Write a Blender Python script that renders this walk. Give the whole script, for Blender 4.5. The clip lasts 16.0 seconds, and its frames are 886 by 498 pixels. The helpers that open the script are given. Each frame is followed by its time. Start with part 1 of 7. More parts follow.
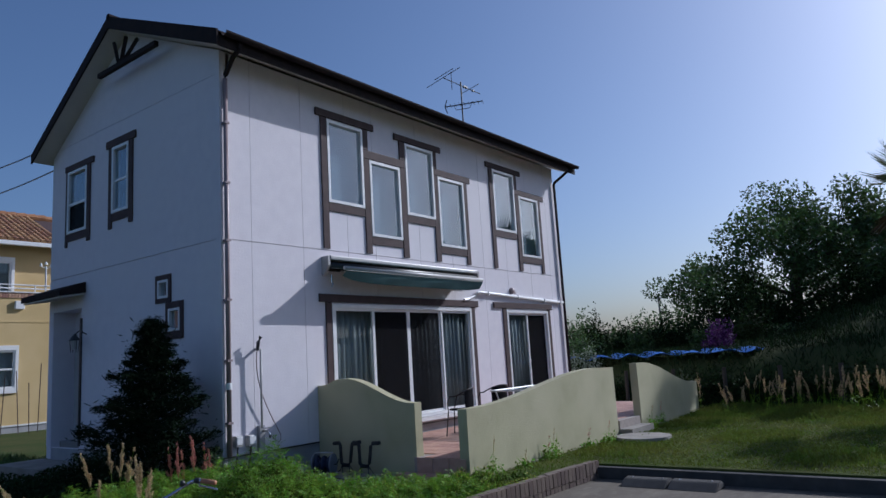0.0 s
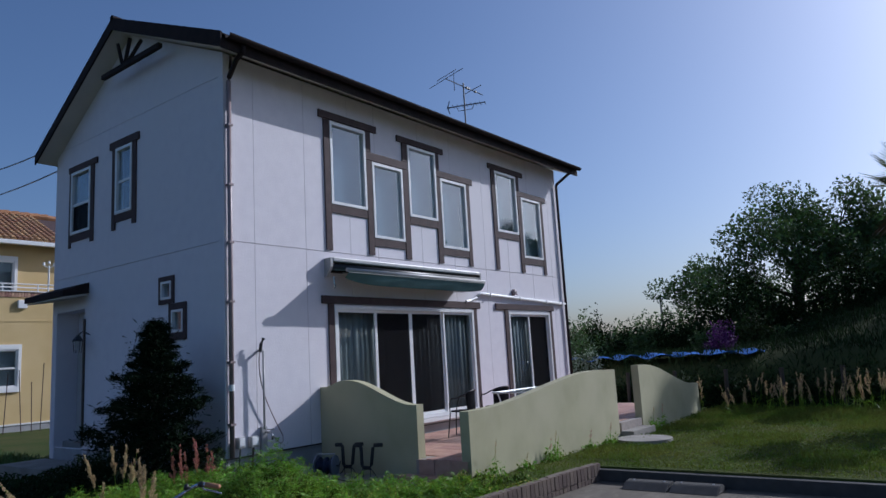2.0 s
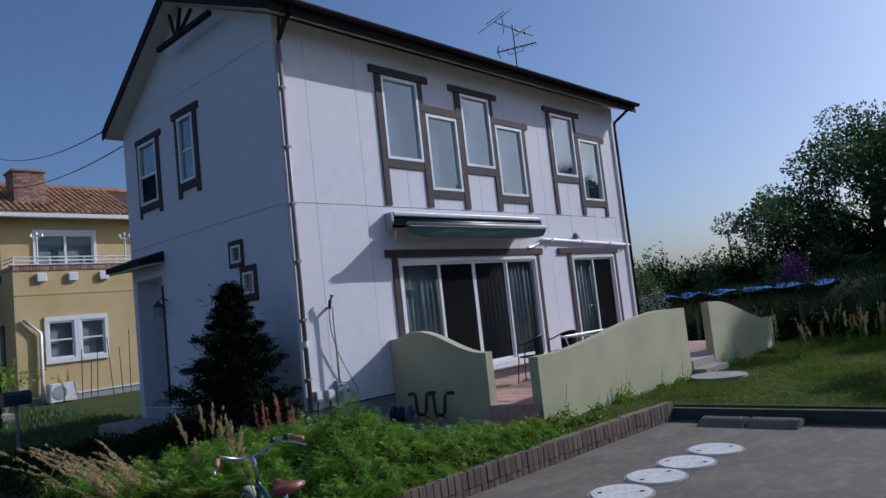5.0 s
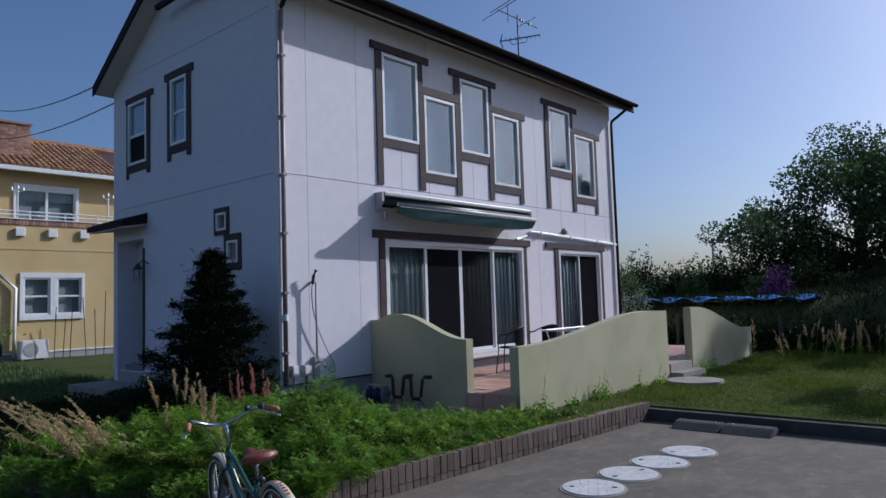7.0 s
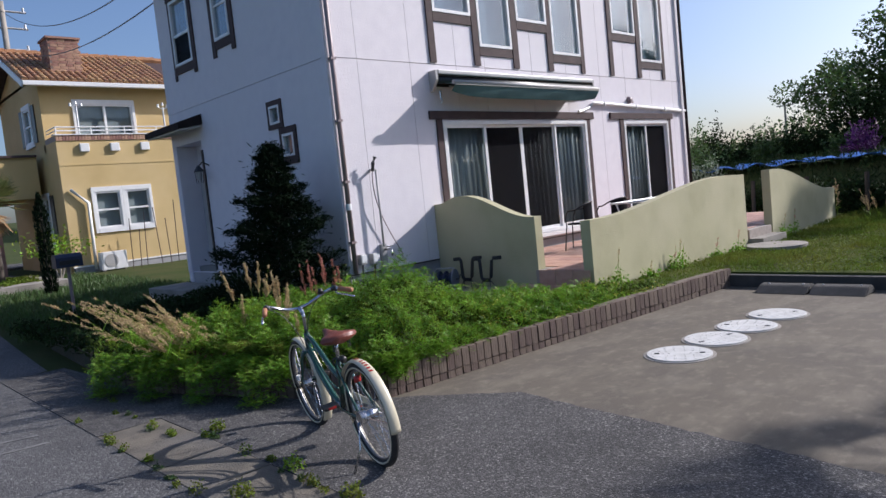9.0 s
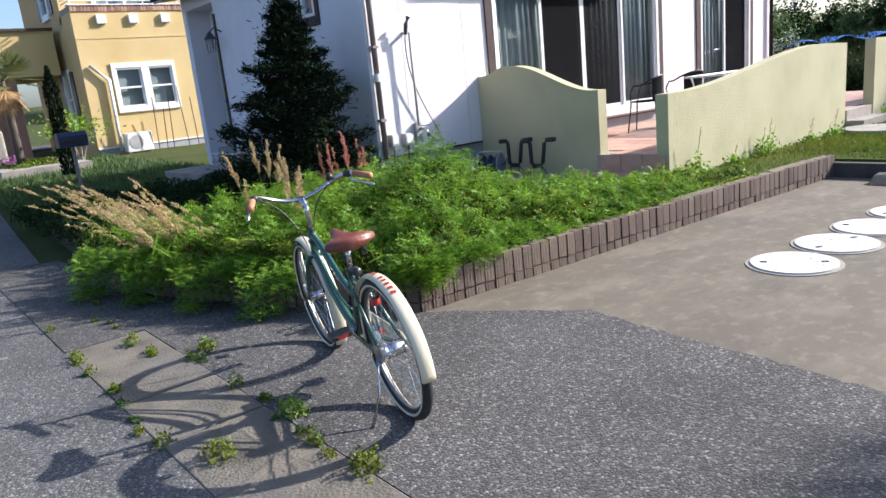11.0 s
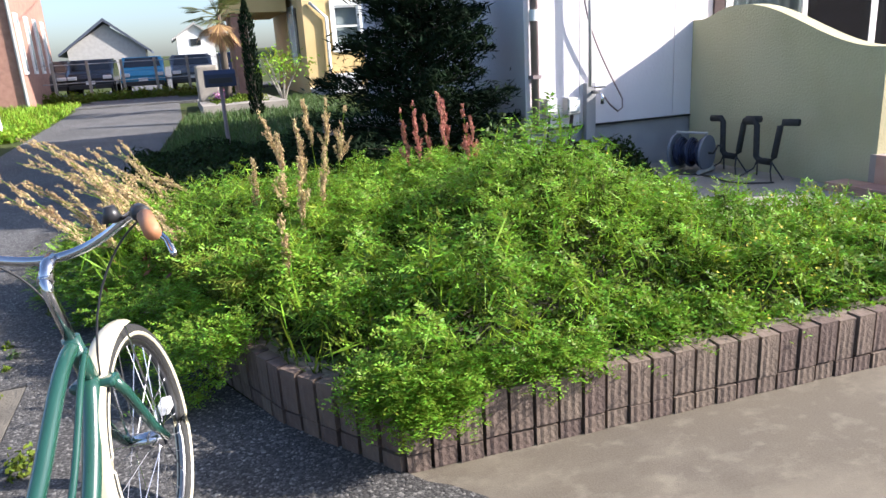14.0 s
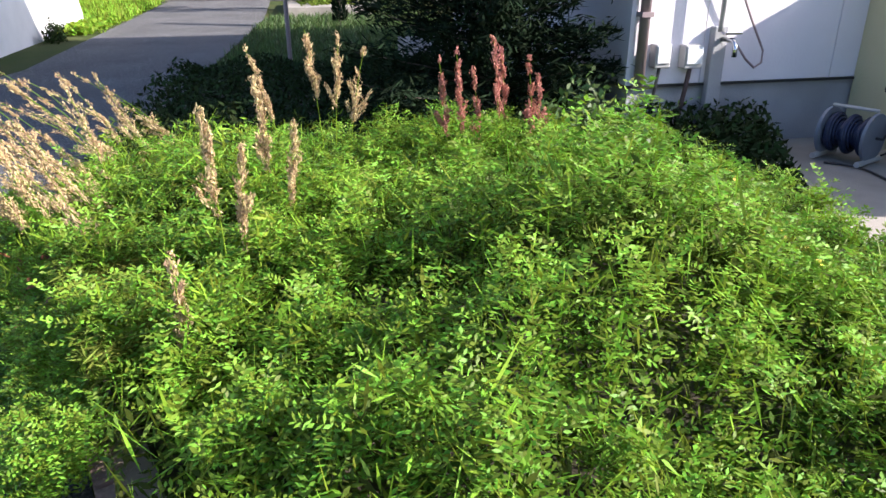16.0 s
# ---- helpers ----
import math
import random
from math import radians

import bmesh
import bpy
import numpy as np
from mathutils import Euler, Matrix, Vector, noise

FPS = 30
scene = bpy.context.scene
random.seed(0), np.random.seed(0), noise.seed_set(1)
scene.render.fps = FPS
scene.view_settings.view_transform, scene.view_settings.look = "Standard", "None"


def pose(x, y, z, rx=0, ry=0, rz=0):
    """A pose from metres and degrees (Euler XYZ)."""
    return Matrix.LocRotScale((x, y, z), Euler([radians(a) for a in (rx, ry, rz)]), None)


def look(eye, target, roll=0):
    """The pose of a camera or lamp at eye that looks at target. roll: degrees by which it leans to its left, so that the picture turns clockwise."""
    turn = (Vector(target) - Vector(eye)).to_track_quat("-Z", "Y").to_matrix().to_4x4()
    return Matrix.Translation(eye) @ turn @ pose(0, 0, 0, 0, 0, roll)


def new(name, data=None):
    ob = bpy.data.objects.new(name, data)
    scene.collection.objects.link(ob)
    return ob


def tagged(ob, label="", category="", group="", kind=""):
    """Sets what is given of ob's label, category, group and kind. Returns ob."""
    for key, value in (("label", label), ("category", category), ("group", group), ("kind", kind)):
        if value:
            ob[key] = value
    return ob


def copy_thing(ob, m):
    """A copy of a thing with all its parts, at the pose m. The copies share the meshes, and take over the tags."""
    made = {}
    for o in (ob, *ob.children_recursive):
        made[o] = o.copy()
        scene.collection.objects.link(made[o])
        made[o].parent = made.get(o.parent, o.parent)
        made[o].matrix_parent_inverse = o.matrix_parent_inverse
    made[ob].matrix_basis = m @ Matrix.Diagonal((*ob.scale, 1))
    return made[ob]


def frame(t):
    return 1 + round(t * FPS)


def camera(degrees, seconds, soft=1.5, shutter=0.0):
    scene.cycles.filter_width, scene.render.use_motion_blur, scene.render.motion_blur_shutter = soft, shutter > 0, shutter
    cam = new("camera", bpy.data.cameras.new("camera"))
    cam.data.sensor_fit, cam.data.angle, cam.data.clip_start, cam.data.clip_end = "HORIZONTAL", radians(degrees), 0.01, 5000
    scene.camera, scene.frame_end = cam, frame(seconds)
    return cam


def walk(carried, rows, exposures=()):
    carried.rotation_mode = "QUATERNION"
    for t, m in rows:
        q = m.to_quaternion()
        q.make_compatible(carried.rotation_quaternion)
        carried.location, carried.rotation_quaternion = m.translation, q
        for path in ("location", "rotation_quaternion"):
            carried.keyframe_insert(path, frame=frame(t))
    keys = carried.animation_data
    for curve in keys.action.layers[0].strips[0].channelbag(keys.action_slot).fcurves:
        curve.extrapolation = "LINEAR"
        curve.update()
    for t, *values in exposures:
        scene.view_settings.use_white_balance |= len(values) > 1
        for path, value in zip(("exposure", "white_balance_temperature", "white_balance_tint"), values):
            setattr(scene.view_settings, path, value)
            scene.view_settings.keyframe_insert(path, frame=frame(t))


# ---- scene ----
cam = camera(64.9, 16.0)
PATH = [
    (0, (8.436, -5.845, 1.767), (7.236, -4.275, 2.077), -3.5),
    (0.5, (8.462, -5.872, 1.809), (7.25, -4.31, 2.109), -3.4),
    (1, (8.449, -5.846, 1.806), (7.246, -4.276, 2.103), -3.6),
    (1.5, (8.436, -5.846, 1.778), (7.235, -4.276, 2.08), -3.3),
    (2, (8.448, -5.874, 1.811), (7.244, -4.307, 2.119), -3.3),
    (2.5, (8.456, -5.873, 1.798), (7.234, -4.318, 2.095), -3.4),
    (3, (8.442, -5.858, 1.808), (7.226, -4.299, 2.109), -3.8),
    (3.5, (8.431, -5.854, 1.813), (7.195, -4.31, 2.11), -3.8),
    (4, (8.453, -5.873, 1.808), (7.221, -4.324, 2.094), -3.8),
    (4.5, (8.441, -5.881, 1.811), (7.197, -4.339, 2.084), -4.0),
    (5, (8.424, -5.887, 1.814), (7.072, -4.424, 1.993), -6.2),
    (5.2, (8.457, -5.896, 1.799), (7.138, -4.402, 1.965), -6.2),
    (7.3, (8.29, -5.847, 1.739), (6.965, -4.357, 1.898), -1.5),
    (7.5, (8.282, -5.847, 1.726), (6.981, -4.34, 1.917), -2.0),
    (8, (8.296, -5.837, 1.717), (6.972, -4.338, 1.726), -5.6),
    (8.5, (8.271, -5.794, 1.652), (6.848, -4.397, 1.498), -7.6),
    (9, (8.034, -5.694, 1.605), (6.578, -4.331, 1.45), -5.9),
    (9.5, (7.774, -5.591, 1.576), (6.262, -4.301, 1.348), -6.0),
    (10, (7.565, -5.372, 1.552), (5.991, -4.178, 1.245), -6.9),
    (10.2, (7.474, -5.309, 1.511), (5.957, -4.059, 1.14), -4.8),
    (12.3, (6.322, -3.856, 1.386), (4.778, -2.723, 0.809), -6.6),
    (12.5, (6.237, -3.716, 1.37), (4.638, -2.636, 0.845), -4.9),
    (13, (5.992, -3.367, 1.381), (4.29, -2.45, 0.87), -3.1),
    (13.5, (5.732, -3.09, 1.337), (4.026, -2.235, 0.736), -3.3),
    (14, (5.507, -2.804, 1.319), (3.694, -2.159, 0.775), -3.5),
    (14.5, (5.25, -2.551, 1.354), (3.406, -2.057, 0.757), -1.9),
    (15, (4.953, -2.402, 1.28), (3.175, -1.69, 0.706), 4.4),
    (15.5, (4.82, -2.222, 1.386), (2.963, -1.828, 0.757), 1.0),
    (16, (4.355, -2.115, 1.401), (2.546, -1.753, 0.63), -0.3),
]
EXPOSURES = [(0.0, -0.56, 5330, 15), (4.5, -0.56, 5330, 15), (7.5, -0.54, 5420, 15), (8.3, -0.36, 5650, 16), (9.0, 0.16, 5950, 17), (9.6, 0.35, 6050, 17), (10.2, 0.70, 6050, 15), (12.3, 1.15, 6250, 13), (14.0, 1.33, 6280, 15), (16.0, 1.34, 6280, 17)]
walk(cam, [(t, look(eye, target, roll)) for t, eye, target, roll in PATH], EXPOSURES)

# ---- light ----
SUN_DIR = Vector((0.64, 1.56, 1.0)).normalized()
world = bpy.data.worlds.new("world")
scene.world = world
world.use_nodes = True
_wn = world.node_tree
_sky = _wn.nodes.new("ShaderNodeTexSky")
_sky.sky_type = "NISHITA"
_sky.sun_disc = False
_sky.sun_elevation = math.asin(SUN_DIR.z)
_sky.sun_rotation = math.atan2(SUN_DIR.x, SUN_DIR.y)
_sky.air_density, _sky.dust_density, _sky.ozone_density = 1.0, 2.3, 3.6
_wn.nodes["Background"].inputs[1].default_value = 0.124
_wn.links.new(_sky.outputs[0], _wn.nodes["Background"].inputs[0])
sun = new("sun", bpy.data.lights.new("sun", "SUN"))
sun.data.energy, sun.data.angle, sun.data.color = 5.0, radians(0.5), (1.0, 0.94, 0.84)
sun.matrix_world = look((0, 0, 30), Vector((0, 0, 30)) - SUN_DIR)


# ---- materials ----
def material(name, base, second=None, scale=4.0, rough=0.7, bump=0.0, bump_scale=60.0, metal=0.0, third=None,
             scale2=0.6, island=0.0, objrand=0.0, coat=0.0, stretch=(1, 1, 1), translucent=0.0, spec=0.5, edge=(0.35, 0.68)):
    m = bpy.data.materials.new(name)
    m.use_nodes = True
    nt = m.node_tree
    N, L = nt.nodes, nt.links
    bs = N["Principled BSDF"]
    bs.inputs["Roughness"].default_value = rough
    bs.inputs["Metallic"].default_value = metal
    bs.inputs["Coat Weight"].default_value = coat
    bs.inputs["Specular IOR Level"].default_value = spec
    tc = N.new("ShaderNodeTexCoord")
    mp = N.new("ShaderNodeMapping")
    mp.inputs["Scale"].default_value = stretch
    L.new(tc.outputs["Object"], mp.inputs[0])
    col = N.new("ShaderNodeRGB")
    col.outputs[0].default_value = (*base, 1)
    out = col.outputs[0]

    def blend(a, b, fac):
        mx = N.new("ShaderNodeMix")
        mx.data_type = "RGBA"
        L.new(fac, mx.inputs[0])
        L.new(a, mx.inputs[6])
        if isinstance(b, tuple):
            mx.inputs[7].default_value = (*b, 1)
        else:
            L.new(b, mx.inputs[7])
        return mx.outputs[2]

    def cloud(sc, lo, hi, detail=6):
        nz = N.new("ShaderNodeTexNoise")
        nz.inputs["Scale"].default_value = sc
        nz.inputs["Detail"].default_value = detail
        L.new(mp.outputs[0], nz.inputs[0])
        r = N.new("ShaderNodeMapRange")
        r.inputs[1].default_value, r.inputs[2].default_value = lo, hi
        L.new(nz.outputs[0], r.inputs[0])
        return r.outputs[0], nz.outputs[0]

    if second:
        f, _ = cloud(scale, *edge)
        out = blend(out, second, f)
    if third:
        f, _ = cloud(scale2, 0.45, 0.7, 3)
        out = blend(out, third, f)
    if island or objrand:
        if island:
            src = N.new("ShaderNodeNewGeometry").outputs["Random Per Island"]
        else:
            src = N.new("ShaderNodeObjectInfo").outputs["Random"]
        amount = island or objrand
        r = N.new("ShaderNodeMapRange")
        r.inputs[3].default_value, r.inputs[4].default_value = 1 - amount, 1 + amount
        L.new(src, r.inputs[0])
        hs = N.new("ShaderNodeHueSaturation")
        L.new(r.outputs[0], hs.inputs["Value"])
        r2 = N.new("ShaderNodeMapRange")
        r2.inputs[3].default_value, r2.inputs[4].default_value = 0.5 - amount * 0.06, 0.5 + amount * 0.06
        L.new(src, r2.inputs[0])
        L.new(r2.outputs[0], hs.inputs["Hue"])
        L.new(out, hs.inputs["Color"])
        out = hs.outputs[0]
    L.new(out, bs.inputs["Base Color"])
    if bump:
        _, raw = cloud(bump_scale, 0, 1)
        b = N.new("ShaderNodeBump")
        b.inputs["Strength"].default_value = min(1.0, bump)
        b.inputs["Distance"].default_value = 0.01
        L.new(raw, b.inputs["Height"])
        L.new(b.outputs[0], bs.inputs["Normal"])
    if translucent:
        tr = N.new("ShaderNodeBsdfTranslucent")
        L.new(out, tr.inputs[0])
        ms = N.new("ShaderNodeMixShader")
        ms.inputs[0].default_value = translucent
        L.new(bs.outputs[0], ms.inputs[1])
        L.new(tr.outputs[0], ms.inputs[2])
        L.new(ms.outputs[0], N["Material Output"].inputs[0])
    return m


def glass_material(name, low=0.06, tint=(0.85, 0.92, 0.95)):
    m = bpy.data.materials.new(name)
    m.use_nodes = True
    N, L = m.node_tree.nodes, m.node_tree.links
    N.remove(N["Principled BSDF"])
    tr, gl, fr, ms, pw, ad = (N.new(k) for k in ("ShaderNodeBsdfTransparent", "ShaderNodeBsdfGlossy", "ShaderNodeLayerWeight", "ShaderNodeMixShader", "ShaderNodeMath", "ShaderNodeMath"))
    tr.inputs[0].default_value = (*tint, 1)
    gl.inputs["Roughness"].default_value = 0.0
    pw.operation, pw.inputs[1].default_value = "POWER", 4.0
    ad.operation, ad.inputs[1].default_value, ad.inputs[2].default_value = "MULTIPLY_ADD", 0.8, low
    L.new(fr.outputs["Facing"], pw.inputs[0])
    L.new(pw.outputs[0], ad.inputs[0])
    L.new(ad.outputs[0], ms.inputs[0])
    L.new(tr.outputs[0], ms.inputs[1])
    L.new(gl.outputs[0], ms.inputs[2])
    L.new(ms.outputs[0], N["Material Output"].inputs[0])
    return m


M_SIDING = material("siding", (0.74, 0.70, 0.73), (0.70, 0.66, 0.695), 5.0, 0.75, 0.28, 34, third=(0.715, 0.68, 0.70), scale2=0.35)
M_FOUND = material("foundation_concrete", (0.36, 0.36, 0.37), (0.28, 0.28, 0.29), 2.5, 0.9, 0.4, 90)
M_TRIM = material("brown_trim", (0.085, 0.058, 0.056), (0.065, 0.045, 0.044), 6, 0.7, 0.15, 80, spec=0.2)
M_ROOF = material("dark_roof_metal", (0.022, 0.017, 0.018), (0.034, 0.024, 0.022), 5, 0.8, 0.2, 40, spec=0.12)
M_SOFFIT = material("soffit", (0.62, 0.58, 0.52), (0.55, 0.52, 0.47), 2, 0.8, 0.1, 40)
M_WHITE = material("white_vinyl", (0.80, 0.80, 0.79), (0.74, 0.74, 0.74), 5, 0.35, 0.05, 60)
M_PIPE = material("drainpipe", (0.30, 0.23, 0.23), (0.25, 0.19, 0.19), 5, 0.4)
M_GLASS = glass_material("window_glass", 0.12)
M_GLASS_DARK = glass_material("door_glass", 0.045, (0.8, 0.85, 0.87))
M_SCREEN = material("insect_screen", (0.022, 0.022, 0.024), (0.017, 0.017, 0.018), 8, 0.95, spec=0.0)
_n = M_SCREEN.node_tree
_mix, _clear = _n.nodes.new("ShaderNodeMixShader"), _n.nodes.new("ShaderNodeBsdfTransparent")
_mix.inputs[0].default_value = 0.42
_n.links.new(_n.nodes["Principled BSDF"].outputs[0], _mix.inputs[1])
_n.links.new(_clear.outputs[0], _mix.inputs[2])
M_MESH = M_SCREEN.copy()
M_MESH.name = "chair_mesh"
_n.links.new(_mix.outputs[0], _n.nodes["Material Output"].inputs[0])
M_CURTAIN = material("curtain", (0.42, 0.44, 0.43), (0.30, 0.32, 0.32), 3, 0.9, stretch=(6, 6, 0.3))
# blind colour includes the blue of the sky mirrored in the panes
M_SKYBLIND = material("sky_toned_blind", (0.105, 0.145, 0.185), (0.085, 0.12, 0.16), 1.5, 0.9)
M_ROOM = material("room_wall", (0.25, 0.24, 0.23), (0.2, 0.2, 0.19), 2, 0.9)
M_STUCCO = material("ochre_stucco", (0.46, 0.43, 0.265), (0.40, 0.37, 0.225), 2.2, 0.9, 0.7, 55, third=(0.49, 0.455, 0.295), scale2=0.9)
M_TILE = material("terrace_tile", (0.50, 0.30, 0.23), (0.42, 0.24, 0.18), 6, 0.6, 0.15, 50, objrand=0.12)
M_GROUT = material("grout", (0.36, 0.31, 0.27), (0.3, 0.26, 0.23), 10, 0.95)
M_AWNING = material("awning_cloth", (0.05, 0.125, 0.135), (0.07, 0.155, 0.165), 4, 0.8, 0.2, 90)
M_STRIPE = material("awning_stripe", (0.35, 0.36, 0.33), (0.28, 0.29, 0.27), 4, 0.8)
M_GREYMETAL = material("painted_metal", (0.42, 0.41, 0.40), (0.36, 0.35, 0.34), 5, 0.4)
M_CHROME = material("chrome", (0.62, 0.63, 0.65), (0.5, 0.5, 0.52), 8, 0.18, metal=1.0)
M_BLACK = material("black_paint", (0.018, 0.018, 0.02), (0.025, 0.025, 0.026), 8, 0.4)
M_RUBBER = material("rubber", (0.02, 0.02, 0.02), (0.03, 0.03, 0.03), 30, 0.8, 0.3, 120)
def scuffed_concrete(name):
    """old parking concrete: brown-grey base, fine sand speckle, pale worn scuffs and dark oil stains"""
    m = material(name, (0.105, 0.086, 0.060), None, rough=0.9)
    N, L = m.node_tree.nodes, m.node_tree.links
    bs = N["Principled BSDF"]
    tc = N.new("ShaderNodeTexCoord")
    out = bs.inputs["Base Color"].links[0].from_socket
    last = None
    for sc, detail, lo, hi, amount, col, st in ((1.3, 5, 0.46, 0.70, 0.55, (0.060, 0.050, 0.041), (1, 1, 1)), (2.6, 12, 0.48, 0.74, 0.75, (0.215, 0.184, 0.136), (1.0, 0.5, 1)),
                                                (11.0, 12, 0.52, 0.80, 0.55, (0.30, 0.262, 0.20), (1, 0.7, 1)), (150.0, 4, 0.35, 0.75, 0.45, (0.17, 0.148, 0.118), (1, 1, 1))):
        mp, nz, r, mx = (N.new(k) for k in ("ShaderNodeMapping", "ShaderNodeTexNoise", "ShaderNodeMapRange", "ShaderNodeMix"))
        mp.inputs["Scale"].default_value = st
        mp.inputs["Location"].default_value = (sc, sc * 0.7, 0)
        nz.inputs["Scale"].default_value, nz.inputs["Detail"].default_value, nz.inputs["Roughness"].default_value = sc, detail, 0.62
        r.inputs[1].default_value, r.inputs[2].default_value, r.inputs[3].default_value, r.inputs[4].default_value = lo, hi, 0.0, amount
        mx.data_type = "RGBA"
        mx.inputs[7].default_value = (*col, 1)
        L.new(tc.outputs["Object"], mp.inputs[0])
        L.new(mp.outputs[0], nz.inputs["Vector"])
        L.new(nz.outputs[0], r.inputs[0])
        L.new(r.outputs[0], mx.inputs[0])
        L.new(out, mx.inputs[6])
        out, last = mx.outputs[2], nz.outputs[0]
    L.new(out, bs.inputs["Base Color"])
    bp = N.new("ShaderNodeBump")
    bp.inputs["Strength"].default_value, bp.inputs["Distance"].default_value = 0.35, 0.004
    L.new(last, bp.inputs["Height"])
    L.new(bp.outputs[0], bs.inputs["Normal"])
    return m


def aggregate(name, tones, scale, scale2):
    """asphalt: stone chips of several greys in dark binder, with wide worn patches"""
    m = material(name, (0.05, 0.05, 0.05), None, rough=0.92)
    N, L = m.node_tree.nodes, m.node_tree.links
    bs = N["Principled BSDF"]
    tc = N.new("ShaderNodeTexCoord")
    mixes = []
    for s in (scale, scale2):
        v, sp, rp = N.new("ShaderNodeTexVoronoi"), N.new("ShaderNodeSeparateColor"), N.new("ShaderNodeValToRGB")
        v.inputs["Scale"].default_value = s
        L.new(tc.outputs["Object"], v.inputs["Vector"])
        L.new(v.outputs["Color"], sp.inputs[0])
        L.new(sp.outputs[0], rp.inputs[0])
        rp.color_ramp.interpolation = "CONSTANT"
        e = rp.color_ramp.elements
        e[0].position, e[0].color = 0.0, (*tones[0][1], 1)
        e[1].position, e[1].color = tones[1][0], (*tones[1][1], 1)
        for pos, c in tones[2:]:
            e.new(pos).color = (*c, 1)
        mixes.append((rp.outputs[0], v.outputs["Distance"]))
    nz, r, mx, hs, bp = (N.new(k) for k in ("ShaderNodeTexNoise", "ShaderNodeMapRange", "ShaderNodeMix", "ShaderNodeHueSaturation", "ShaderNodeBump"))
    nz.inputs["Scale"].default_value, nz.inputs["Detail"].default_value = 1.1, 7
    L.new(tc.outputs["Object"], nz.inputs["Vector"])
    mx.data_type = "RGBA"
    mx.inputs[0].default_value = 0.45
    L.new(mixes[0][0], mx.inputs[6])
    L.new(mixes[1][0], mx.inputs[7])
    r.inputs[1].default_value, r.inputs[2].default_value, r.inputs[3].default_value, r.inputs[4].default_value = 0.3, 0.7, 0.78, 1.22
    L.new(nz.outputs[0], r.inputs[0])
    L.new(r.outputs[0], hs.inputs["Value"])
    L.new(mx.outputs[2], hs.inputs["Color"])
    L.new(hs.outputs[0], bs.inputs["Base Color"])
    bp.invert = True
    bp.inputs["Strength"].default_value, bp.inputs["Distance"].default_value = 0.55, 0.006
    L.new(mixes[0][1], bp.inputs["Height"])
    L.new(bp.outputs[0], bs.inputs["Normal"])
    return m


M_ASPHALT = aggregate("asphalt", [(0, (0.030, 0.028, 0.027)), (0.40, (0.055, 0.052, 0.050)), (0.68, (0.088, 0.084, 0.080)), (0.88, (0.17, 0.162, 0.152)), (0.96, (0.31, 0.295, 0.27))], 92, 165)
M_LANE = aggregate("old_asphalt", [(0, (0.045, 0.044, 0.044)), (0.40, (0.078, 0.076, 0.075)), (0.68, (0.118, 0.115, 0.113)), (0.88, (0.21, 0.205, 0.20)), (0.96, (0.34, 0.33, 0.315))], 92, 165)
M_DRIVE = scuffed_concrete("stained_concrete")
M_CONC = material("pale_concrete", (0.33, 0.30, 0.26), (0.24, 0.22, 0.19), 3.0, 0.9, 0.5, 90)
M_BLOCK = material("brown_block", (0.155, 0.11, 0.085), (0.095, 0.07, 0.056), 9, 0.9, 0.7, 60, objrand=0.22)
M_CAP = material("block_cap", (0.22, 0.175, 0.13), (0.12, 0.10, 0.075), 7, 0.95, 0.6, 60)
M_GUTTER = material("worn_concrete", (0.165, 0.142, 0.11), (0.075, 0.068, 0.056), 4.0, 0.95, 0.8, 70, third=(0.14, 0.13, 0.115), scale2=1.1)
M_KERB = material("dirty_kerb", (0.075, 0.07, 0.064), (0.05, 0.047, 0.043), 6, 0.95, 0.6, 70)
M_SOIL = material("soil", (0.075, 0.06, 0.04), (0.05, 0.05, 0.028), 7, 1.0, 0.8, 30)
M_GROUND = material("rough_grass_ground", (0.045, 0.065, 0.018), (0.07, 0.075, 0.028), 0.9, 1.0, 0.8, 14, spec=0.1)
M_LAWN = material("lawn_base", (0.058, 0.082, 0.018), (0.085, 0.088, 0.027), 1.6, 1.0, 0.8, 50, spec=0.1)
M_WEED = material("vetch_leaf", (0.118, 0.228, 0.021), (0.225, 0.365, 0.036), 2.2, 0.5, island=0.55, translucent=0.34, spec=0.25)
# weed colour lowered so the gaps between sprays read as shade
M_SHADEFILL = material("shade_fill_leaf", (0.040, 0.068, 0.008), (0.075, 0.11, 0.012), 2.5, 0.7, island=0.5, translucent=0.12, spec=0.15)
M_WEED2 = material("weed_leaf", (0.155, 0.268, 0.021), (0.275, 0.39, 0.034), 2.0, 0.5, island=0.55, translucent=0.36, spec=0.2)
M_GRASS = material("lawn_blade", (0.105, 0.16, 0.02), (0.17, 0.185, 0.034), 1.2, 0.8, island=0.35, translucent=0.3, spec=0.1)
M_STRAW = material("dry_seed_head", (0.56, 0.43, 0.23), (0.46, 0.31, 0.17), 8, 0.8, island=0.4, translucent=0.3)
M_REDSEED = material("red_seed_head", (0.55, 0.22, 0.19), (0.46, 0.20, 0.14), 8, 0.8, island=0.3, translucent=0.3)
# needle colour kept near black, with the crown's shade included
M_CONIFER = material("conifer_shade_needles", (0.009, 0.017, 0.009), (0.014, 0.024, 0.011), 3, 0.95, island=0.4, spec=0.05)
M_TREELEAF = material("tree_leaf", (0.055, 0.10, 0.025), (0.085, 0.14, 0.035), 0.5, 0.55, island=0.4, translucent=0.35)
# hedge green, lowered further to hold the shade of bank and ground cover
M_HEDGE_SHADE = material("hedge_shade_leaf", (0.020, 0.036, 0.011), (0.031, 0.048, 0.014), 0.6, 0.8, island=0.5, translucent=0.12, spec=0.1)
